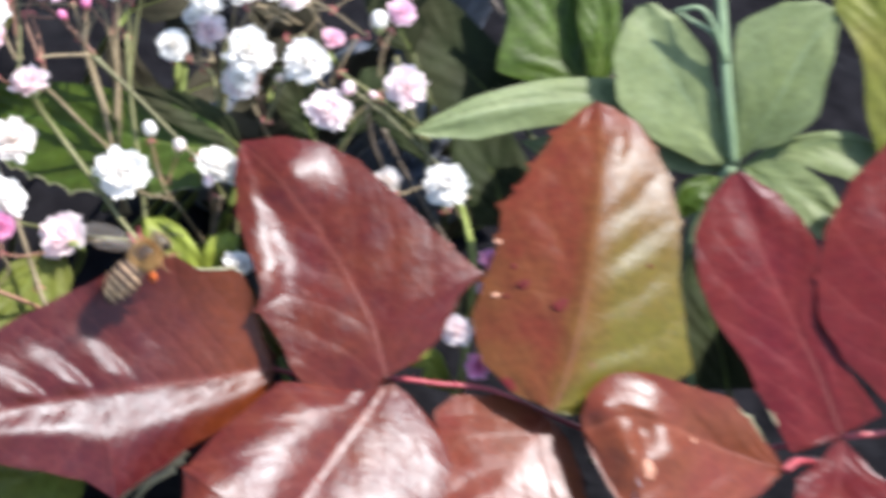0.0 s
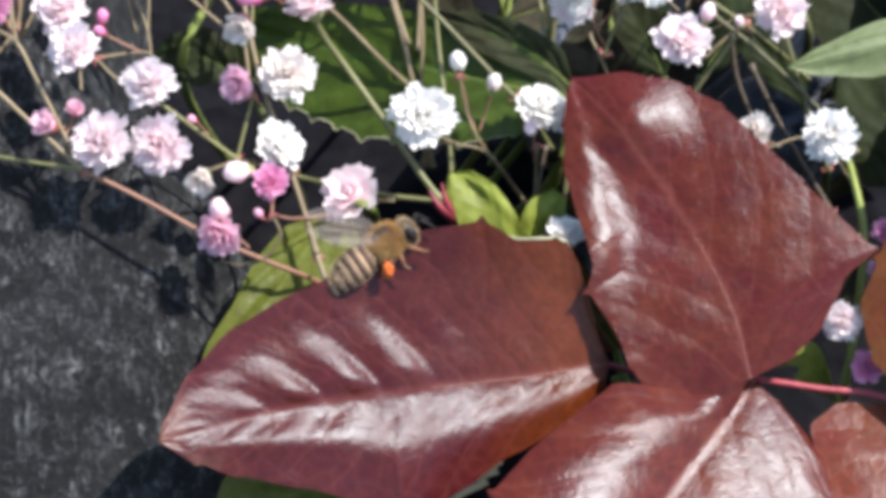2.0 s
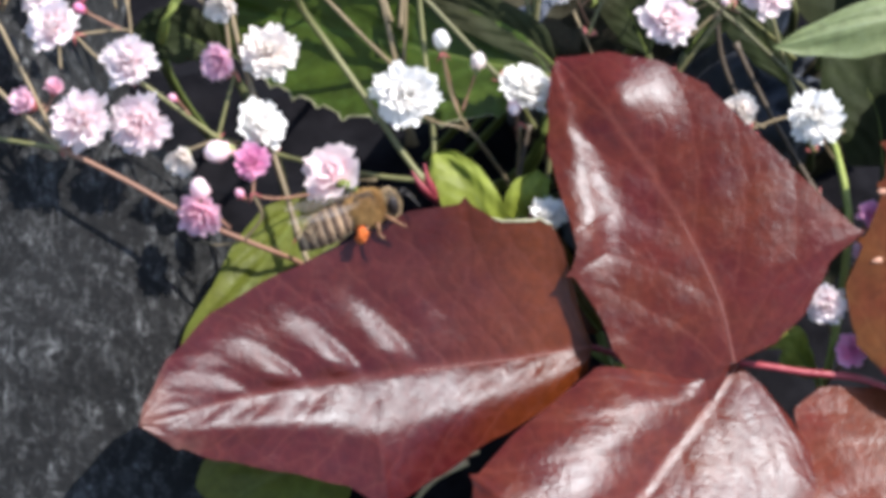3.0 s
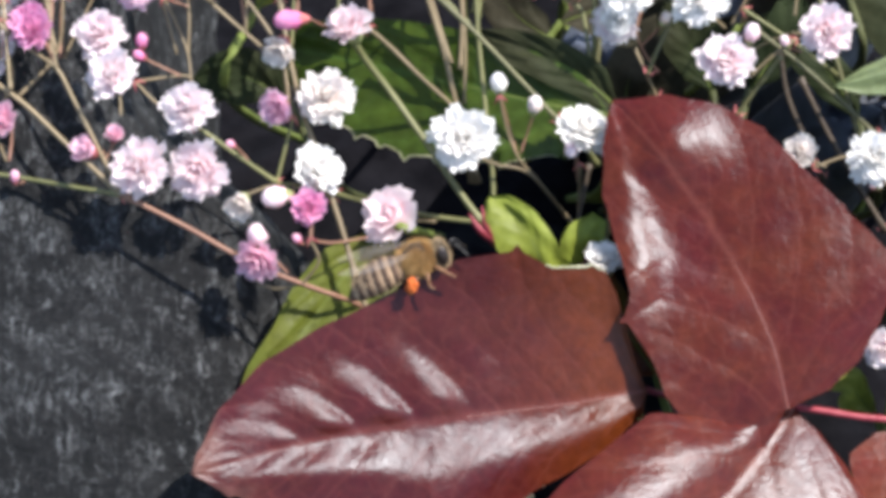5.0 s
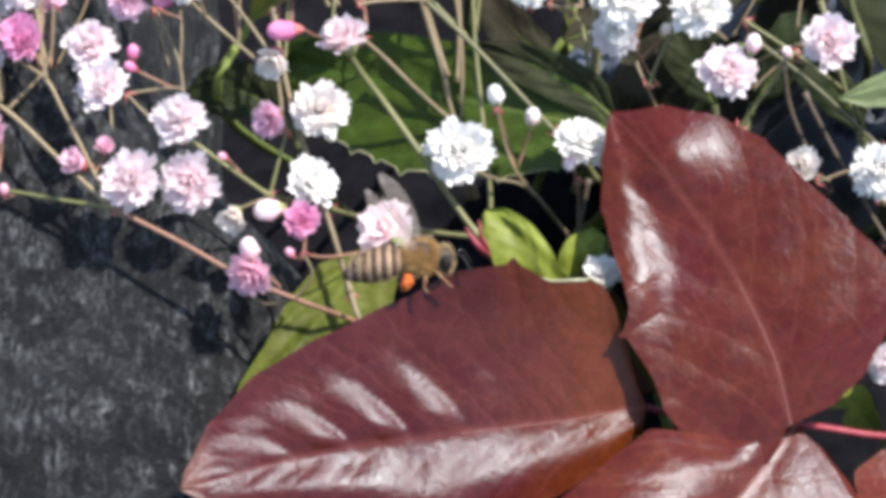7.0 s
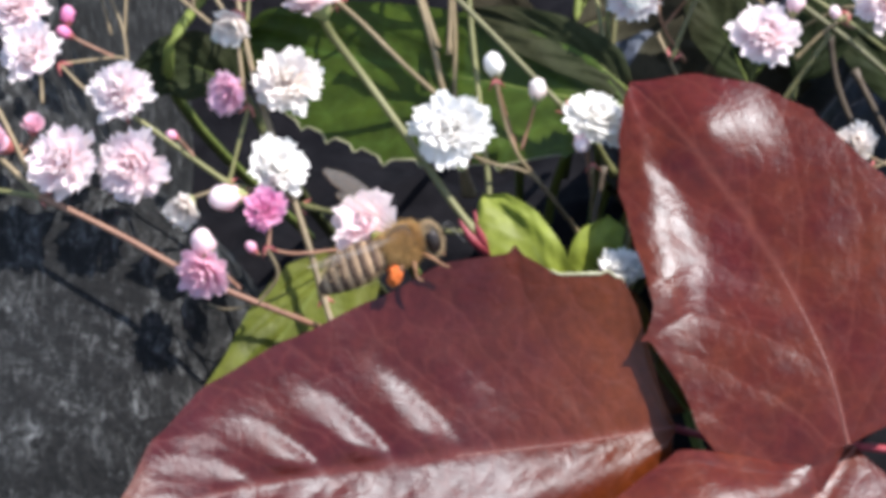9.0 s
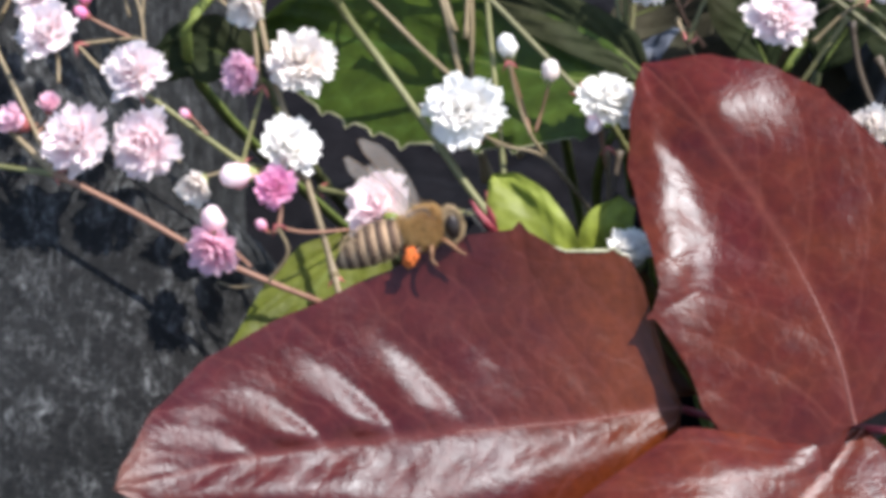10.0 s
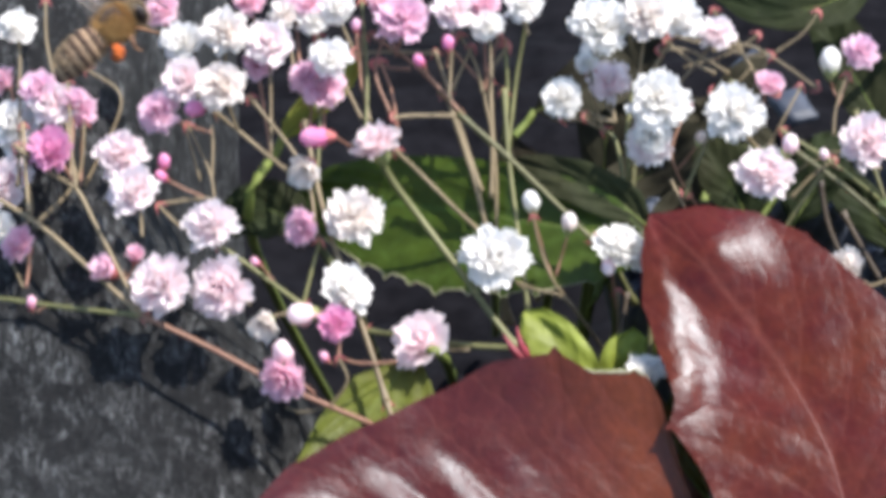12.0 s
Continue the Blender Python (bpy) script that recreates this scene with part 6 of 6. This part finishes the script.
flower(spray_d, 53.08, -16.93, 3, 4.26, HOT, 100, 18, foot=(52.39, -21.1, 14), calyx=CALYX)
flower(spray_d, 55.66, -1.64, 4, 3.57, HOT, 80, 18, foot=(53.7, -7.86, 11), calyx=CALYX)
flower(spray_d, 54.7, -5.96, 4, 2.9, PINK, 80, 18, foot=(53.56, -12.82, 12), calyx=CALYX)
spray_e = thing("flower_spray", "pale pink baby's breath over the boulder", "flowers", "baby's breath sprays")
flower(spray_e, -46.34, 30.93, 6, 5.93, PALE, 120, 13.5, foot=(-43.64, 22.35, 8))
flower(spray_e, -43.47, 30.46, 8, 4.4, MAUVE, 80, 18, foot=(-43.27, 21.6, 8), calyx=CALYX)
flower(spray_e, -16.03, 32.39, 8, 6.12, PINK, 90, 15.75, foot=(-16.11, 25.35, 9), calyx=CALYX)
flower(spray_e, -51.04, 29.13, 8, 7.06, WHITE, 120, 15.75, foot=(-48.96, 20.24, 9))
flower(spray_e, -51.78, 22.39, 8, 7.06, PALE, 140, 15.75, foot=(-49.7, 17.24, 9))
stem(spray_e, [(-47.96, 17.03, 7), (-43.64, 22.35, 8), (-42.88, 29.1, 8)], 0.3, 0.25, STEM_TAN)
stem(spray_e, [(-52.81, 14.35, 10), (-48.96, 18.74, 9), (-50.43, 26.26, 9)], 0.3, 0.25, STEM_TAN)


# ---- ground clutter ----
def slate_chip(a, b, c, size, seed):
    rng = random.Random(seed)
    bm = bmesh.new()
    bmesh.ops.create_cube(bm, size=1)
    bmesh.ops.subdivide_edges(bm, edges=bm.edges[:], cuts=2, use_grid_fill=True)
    for v in bm.verts:
        v.co = Vector((v.co.x * size, v.co.y * size * rng.uniform(0.6, 0.8), v.co.z * size * 0.14)) * 0.001 * (1 + 0.15 * noise.noise(v.co * 2 + Vector((seed, 0, 0))))
    ob = new("stone_chip", mesh_of("stone_chip", bm, CHIP))
    p = spot(a, b, c)
    ob.matrix_world = pose(p.x, p.y, max(0.004, p.z), rng.uniform(-25, 25), rng.uniform(-25, 25), rng.uniform(0, 180))
    tagged(ob, "blue-grey slate chip lying on the soil", "stone", "slate chips on the soil")


for pts in (((12.88, -28.28, 30), (7.81, -31.55, 32), (2.71, -35.26, 34)), ((11.11, -30.78, 30), (6.86, -33.21, 31), (4.34, -36.58, 33)), ((12.65, -29.58, 33), (5.35, -32.35, 34), (1.07, -36.55, 36))):
    rb = bmesh.new()
    tube(rb, [spot(*v) for v in smooth(pts, 6)], (0.0005, 0.0003), 6)
    ob = new("dry_stalk", mesh_of("dry_stalk", rb, STRAW))
    tagged(ob, "pale dry straw stalk among the leaves", "straw", "dry stalks")
slate_chip(69.31, 59.23, 213.72, 10, 0)
slate_chip(76.65, 23.82, 171.52, 14, 1)
slate_chip(86.31, 20.95, 168.1, 12, 2)
slate_chip(41.45, 77.2, 235.13, 14, 3)
slate_chip(65.6, 97.62, 259.46, 10, 4)
slate_chip(30.12, 86.32, 246, 9, 5)
slate_chip(58.88, 113.62, 278.53, 8, 6)


# ---- the bee ----
FUR = plain("golden_fur", (0.34, 0.185, 0.060), (0.58, 0.37, 0.15), 0.8, 600, by_object=0)
HAIR_PALE = plain("pale_fur", (0.34, 0.235, 0.125), (0.52, 0.385, 0.23), 0.8, 600)
BROWN = plain("brown_chitin", (0.06, 0.030, 0.014), (0.14, 0.075, 0.033), 0.4, 500)
THORAX = plain("dark_thorax", (0.022, 0.013, 0.008), (0.05, 0.03, 0.018), 0.3, 700)
BLACK = plain("black_chitin", (0.012, 0.010, 0.010), (0.03, 0.025, 0.02), 0.25, 500)
EYE = plain("dark_eye", (0.012, 0.008, 0.007), (0.028, 0.020, 0.018), 0.3, 900, 0.1, shine=0.3)
LEG_ORANGE = plain("pollen_dusted_leg", (0.10, 0.045, 0.018), (0.22, 0.10, 0.040), 0.6, 900)
POLLEN = plain("orange_pollen", (0.42, 0.06, 0.008), (0.62, 0.15, 0.02), 0.8, 900, 0.8)


def band_material():
    """Abdomen rings: a pale felt band in front, dark brown behind."""
    m, n, l, p = material("banded_ring")
    uv = n.new("ShaderNodeUVMap")
    sep = n.new("ShaderNodeSeparateXYZ")
    l.new(uv.outputs[0], sep.inputs[0])
    f = calc(n, l, "ADD", sep.outputs[0], calc(n, l, "MULTIPLY", calc(n, l, "SUBTRACT", noise_tex(n, l, 1500, 3), 0.5), 0.25))
    c = ramp(n, l, f, [(0.0, (0.37, 0.255, 0.165)), (0.40, (0.31, 0.205, 0.125)), (0.60, (0.085, 0.050, 0.034)), (1.0, (0.055, 0.034, 0.025))])
    l.new(c, p.inputs["Base Color"])
    p.inputs["Roughness"].default_value, p.inputs["Specular IOR Level"].default_value = 0.75, 0.2
    bump(n, l, p, noise_tex(n, l, 2500, 4), 0.6, 0.0002)
    return m


def wing_material():
    m, n, l, p = material("clear_wing")
    c = ramp(n, l, noise_tex(n, l, 300, 3), [(0.3, (0.40, 0.33, 0.28)), (0.7, (0.56, 0.49, 0.43))])
    l.new(c, p.inputs["Base Color"])
    p.inputs["Roughness"].default_value = 0.25
    tr = n.new("ShaderNodeBsdfTransparent")
    ms = n.new("ShaderNodeMixShader")
    ms.inputs[0].default_value = 0.13
    l.new(tr.outputs[0], ms.inputs[1])
    l.new(p.outputs[0], ms.inputs[2])
    l.new(ms.outputs[0], n["Material Output"].inputs["Surface"])
    return m


BAND, WING = band_material(), wing_material()


def mm(x, y, z):
    return Vector((x, y, z)) * 0.001


def hairs(bm, centre, radii, count, length, rng, keep=lambda q: True):
    """Short curved hairs standing on an egg."""
    made = 0
    while made < count:
        q = Vector((rng.gauss(0, 1), rng.gauss(0, 1), rng.gauss(0, 1))).normalized()
        if not keep(q):
            continue
        made += 1
        root = mm(centre[0] + q.x * radii[0] * 0.96, centre[1] + q.y * radii[1] * 0.96, centre[2] + q.z * radii[2] * 0.96)
        side = q.cross(Vector((rng.uniform(-1, 1), rng.uniform(-1, 1), rng.uniform(-1, 1)))).normalized()
        tip = root + (q + side * 0.5 + Vector((-0.3, 0, 0))) * length * 0.001 * rng.uniform(0.6, 1.2)
        w = side.cross(q) * 0.000024
        a, b, c = bm.verts.new(root - w), bm.verts.new(root + w), bm.verts.new(tip)
        bm.faces.new((a, b, c))
        w2 = side * 0.000024
        bm.faces.new((bm.verts.new(root - w2), bm.verts.new(root + w2), bm.verts.new(tip)))


def ring(x0, x1, profile_r, drop, parent):
    """One ring of the abdomen from x0 back to x1."""
    bm = bmesh.new()
    uv = bm.loops.layers.uv.new("UVMap")
    n, seg, rows = 5, 22, []
    for i in range(n + 1):
        t = i / n
        x = x0 + (x1 - x0) * t
        r = profile_r(x) * (0.97 + 0.05 * t)
        rows.append([(bm.verts.new(mm(x, r * 1.04 * math.cos(6.2832 * k / seg), drop(x) + r * 0.92 * math.sin(6.2832 * k / seg))), t) for k in range(seg)])
    for r0, r1 in zip(rows, rows[1:]):
        for k in range(seg):
            q = (r0[k], r0[(k + 1) % seg], r1[(k + 1) % seg], r1[k])
            f = bm.faces.new([v[0] for v in q])
            for lp, v in zip(f.loops, q):
                lp[uv].uv = (v[1], 0.5)
    for row in (rows[0], rows[-1]):
        f = bm.faces.new([v[0] for v in row])
        for lp in f.loops:
            lp[uv].uv = (0.9, 0.5)
    part("abdomen_ring", bm, BAND, parent)


def wing(parent, length, width, name, label):
    """A clear wing along -x from its hinge, with a thickened front edge and a few veins."""
    bm = bmesh.new()
    n, rows = 16, []
    for i in range(n + 1):
        s = i / n
        w = width * (0.18 + 0.82 * math.sin(min(1.0, s * 1.12) * 2.45) ** 0.8) * (1 - max(0, s - 0.86) * 5.5)
        rows.append([bm.verts.new(mm(-length * s, -w * 0.25 + w * k / 4, 0.12 * math.sin(k * 1.9 + s * 5) * s)) for k in range(5)])
    for r0, r1 in zip(rows, rows[1:]):
        for k in range(4):
            bm.faces.new((r0[k], r0[k + 1], r1[k + 1], r1[k]))
    edge = [r[0].co.copy() for r in rows]
    vein = [r[2].co.copy() for r in rows[:13]]
    ob = part(name, bm, WING, parent, label)
    for line, r in ((edge, 0.00005), (vein, 0.000025)):
        vb = bmesh.new()
        tube(vb, line, (r, r * 0.5), 5)
        part("wing_vein", vb, BROWN, ob)
    return ob


def leg(parent, joints, r, pollen):
    bm = bmesh.new()
    tube(bm, [mm(*p) for p in smooth(joints, 4)], (r * 0.001, r * 0.0004), 7)
    ob = part("leg", bm, LEG_ORANGE, parent)
    if pollen:
        pb = bmesh.new()
        j = joints[2]
        ball(pb, mm(j[0], j[1] + (0.15 if j[1] > 0 else -0.15), j[2] + 0.35), 0.00064, 0.00052, 0.00098, 16, Euler((0, radians(35), 0)).to_matrix())
        for v in pb.verts:
            v.co += (v.co - mm(*j)) * 0.6 * noise.noise(v.co * 2600)
        part("pollen_basket", pb, POLLEN, ob, "packed orange pollen lump")
    return ob


def bee_pose(a, b, c, heading, face, nose=0.0):
    """A pose in the slope: heading in degrees from the right, face: how far the back is turned to the viewer's side."""
    h, f, e = radians(heading), radians(face), radians(nose)
    x = (AX * math.cos(h) + BX * math.sin(h)) * math.cos(e) - CX * math.sin(e)
    up = (BX * math.cos(h) - AX * math.sin(h)) * math.cos(f) - CX * math.sin(f)
    y = up.cross(x).normalized()
    z = x.cross(y)
    m = Matrix((x, y, z)).transposed().to_4x4()
    m.translation = spot(a, b, c)
    return m


def build_bee():
    rng = random.Random(3)
    bee = thing("honey_bee", "honey bee with golden fur, banded abdomen and orange pollen", "bee")
    bm = bmesh.new()
    ball(bm, mm(0, 0, 0), 0.0019, 0.00175, 0.0017, 20)
    thorax = part("thorax", bm, THORAX, bee)
    bm = bmesh.new()
    hairs(bm, (0, 0, 0), (1.9, 1.75, 1.7), 9000, 0.75, rng, lambda q: not (q.z > 0.55 and abs(q.x + 0.1) < 0.62 and abs(q.y) < 0.6 and rng.random() < 0.95))
    tagged(part("fur", bm, FUR, thorax, "golden fur"), kind="stuff")
    bm = bmesh.new()
    ball(bm, mm(2.55, 0, -0.45), 0.00092, 0.0016, 0.0015, 18)
    head = part("head", bm, BLACK, bee)
    bm = bmesh.new()
    hairs(bm, (2.55, 0, -0.45), (0.92, 1.6, 1.5), 1500, 0.5, rng, lambda q: abs(q.y) < 0.75)
    tagged(part("face_fur", bm, HAIR_PALE, head, "pale face fur"), kind="stuff")
    for s in (-1, 1):
        bm = bmesh.new()
        ball(bm, mm(2.65, 1.32 * s, -0.35), 0.00060, 0.00042, 0.00105, 14)
        part("eye", bm, EYE, head, "glossy black eye")
        bm = bmesh.new()
        tube(bm, [mm(*p) for p in smooth([(3.5, 0.4 * s, -0.2), (4.3, 0.8 * s, 0.2), (4.9, 1.1 * s, -0.7), (5.3, 1.3 * s, -1.6)], 4)], (0.00012, 0.00009), 6)
        part("antenna", bm, BLACK, head)
    # abdomen: six rings, egg-shaped, drooping to the tip
    bm = bmesh.new()
    tube(bm, [mm(-1.6, 0, -0.2), mm(-2.4, 0, -0.3)], (0.0008, 0.0009), 10)
    abdomen = part("abdomen", bm, BROWN, bee)
    pr = lambda x: 2.05 * max(0.06, math.sin(math.pi * min(1, max(0.0, (-1.4 - x) / 7.4)) ** 0.78)) ** 0.62
    dr = lambda x: -0.25 - 0.030 * (x + 2) ** 2
    xs = [-1.9, -3.0, -4.1, -5.2, -6.3, -7.4, -8.5]
    for x0, x1 in zip(xs, xs[1:]):
        ring(x0, x1 - 0.12, pr, dr, abdomen)
    bm = bmesh.new()
    hairs(bm, (-4.6, 0, -0.5), (3.3, 2.05, 1.9), 1300, 0.32, rng)
    tagged(part("abdomen_fur", bm, HAIR_PALE, abdomen, "short pale hairs"), kind="stuff")
    for s in (-1, 1):
        leg(bee, [(1.2, 1.0 * s, -1.2), (1.9, 1.7 * s, -1.6), (2.6, 1.8 * s, -2.5), (3.2, 2.0 * s, -3.0)], 0.26, False)
        leg(bee, [(0.2, 1.1 * s, -1.4), (0.3, 1.9 * s, -1.7), (0.1, 2.2 * s, -2.7), (0.5, 2.5 * s, -3.2)], 0.28, False)
        leg(bee, [(-0.7, 1.1 * s, -1.4), (-1.0, 1.8 * s, -1.6), (-1.7, 1.9 * s, -2.3), (-2.3, 2.1 * s, -3.0)], 0.34, True)
    wings = []
    for s in (-1, 1):
        wings.append((wing(bee, 8.6, 2.5, "forewing", "clear smoky wing"), s, 0))
        wings.append((wing(bee, 6.0, 1.9, "hindwing", "clear smoky wing"), s, 1))
    return bee, wings


BEE, WINGS = build_bee()


def wing_pose(s, rear, sweep, lift):
    """Hinge at the shoulder; sweep: how far out from the body; lift: how far up; mirrored for the other side."""
    q = Euler((0, radians(lift), 0)).to_matrix().to_4x4()
    turn = Euler((0, 0, radians(-s * sweep))).to_matrix().to_4x4()
    flip = Euler((radians(180), 0, 0)).to_matrix().to_4x4() if s < 0 else Matrix()
    return Matrix.Translation(mm(-0.2 - 0.6 * rear, 1.2 * s, 1.35 - 0.15 * rear)) @ turn @ q @ flip


def motions():
    walk(BEE, [
        (0, bee_pose(5.15, -0.79, -8.6, 44.4, 62, 7)),
        (0.2, bee_pose(4.05, -3.75, -8.4, 50, 62, 7)),
        (0.5, bee_pose(-6.94, -3.74, -6.2, 41.19, 60, 7)),
        (0.7, bee_pose(-15.53, -3.7, -8.0, 32, 55, 12)),
        (1, bee_pose(-7.85, -4.15, -6.2, 28.13, 45, 9.38)),
        (1.2, bee_pose(-4.73, -2.85, -6.2, 34, 34, 11)),
        (1.5, bee_pose(-3.76, -4.56, -6.2, 34.09, 24, 13.6)),
        (1.7, bee_pose(-3.5, -3.3, -5.4, 33, 28, 6)),
        (2, bee_pose(-1.51, -2.87, -4.3, 33.93, 32, 0)),
        (2.5, bee_pose(-1.95, -1.54, -4.3, 15.43, 24, 0)),
        (3, bee_pose(-1.65, -1.18, -4.3, 21.04, 24, 0)),
        (3.2, bee_pose(-1.68, 0.15, -4.3, 19.86, 24, 0)),
        (4.8, bee_pose(-1.38, -1.39, -4.3, 26.18, 24, 0)),
        (5, bee_pose(-1.87, -1.42, -4.3, 21.25, 24, 0)),
        (5.5, bee_pose(-1.49, -1.66, -4.3, 22.18, 24, 0)),
        (6, bee_pose(-1.5, -0.96, -4.3, 22.33, 24, 0)),
        (6.5, bee_pose(-0.18, 0.05, -4.3, 5.627, 24, 0)),
        (6.7, bee_pose(-0.82, -0.04, -4.3, 3.094, 24, 0)),
        (8.3, bee_pose(-0.85, 0.23, -4.3, 9.015, 24, 0)),
        (8.5, bee_pose(-0.91, 0.61, -4.3, 7.344, 24, 0)),
        (9, bee_pose(-1.03, 0.14, -4.3, 19.2, 24, 0)),
        (9.5, bee_pose(0.25, -1.07, -4.3, 35.1, 24, 0)),
        (10, bee_pose(0.42, -0.57, -4.3, 13.56, 24, 0)),
        (10.5, bee_pose(0.25, 0.24, -4.3, 15.78, 24, 0)),
        (11, bee_pose(1.2, 0.47, -4.3, 22.34, 24, 0)),
        (11.1, bee_pose(-0.12, -0.4, -5, 30, 38, 0)),
        (11.2, bee_pose(-4.69, 5.35, -14, 60, 50, 0)),
        (11.3, bee_pose(-22.27, 17.63, -16, 30, 50, 0)),
        (11.4, bee_pose(-25.18, 20.22, -15, 20, 45, 0)),
        (11.5, bee_pose(-22.24, 20.68, -14, 20, 45, 0)),
        (11.6, bee_pose(-21.33, 22.37, -14, 25, 45, 0)),
        (11.7, bee_pose(-20.59, 21.58, -14, 40, 50, 0)),
        (11.8, bee_pose(-26.82, 27.2, -14, 30, 45, 0)),
        (11.9, bee_pose(-31.72, 30.22, -14, 30, 45, 0)),
        (12, bee_pose(-35.99, 33.79, -13, 35, 45, 0)),
    ])
    # sweep and lift of the near and the far pair of wings
    beats = [
        (0, (60, 76), (62, 10)),
        (0.5, (60, 76), (60, 12)),
        (1, (-42, 20), (48, 20)),
        (2, (-38, 24), (44, 25)),
        (2.4, (-14, 8), (20, 8)),
        (3, (-5, 3), (12, 4)),
        (5.5, (-5, 3), (12, 4)),
        (6, (-18, 20), (30, 24)),
        (6.5, (-30, 48), (44, 52)),
        (6.7, (-30, 46), (44, 52)),
        (8.3, (-20, 46), (44, 52)),
        (8.5, (6, 4), (42, 52)),
        (9, (2, 0), (42, 46)),
        (9.5, (-20, 26), (40, 36)),
        (10, (-30, 46), (44, 52)),
        (11, (-30, 46), (44, 52)),
        (11.1, (20, 30), (44, 40)),
        (11.2, (80, 45), (80, 45)),
        (11.3, (80, -20), (80, -20)),
        (11.4, (80, 45), (80, 45)),
        (11.5, (80, -20), (80, -20)),
        (11.6, (80, 45), (80, 45)),
        (11.7, (80, -20), (80, -20)),
        (11.8, (80, 45), (80, 45)),
        (11.9, (80, -20), (80, -20)),
        (12, (80, 45), (80, 45)),
    ]
    for ob, s, rear in WINGS:
        walk(ob, [(t, wing_pose(s, rear, (near if s < 0 else far)[0] - math.copysign(8 * rear, (near if s < 0 else far)[0]), (near if s < 0 else far)[1])) for t, near, far in beats])


motions()
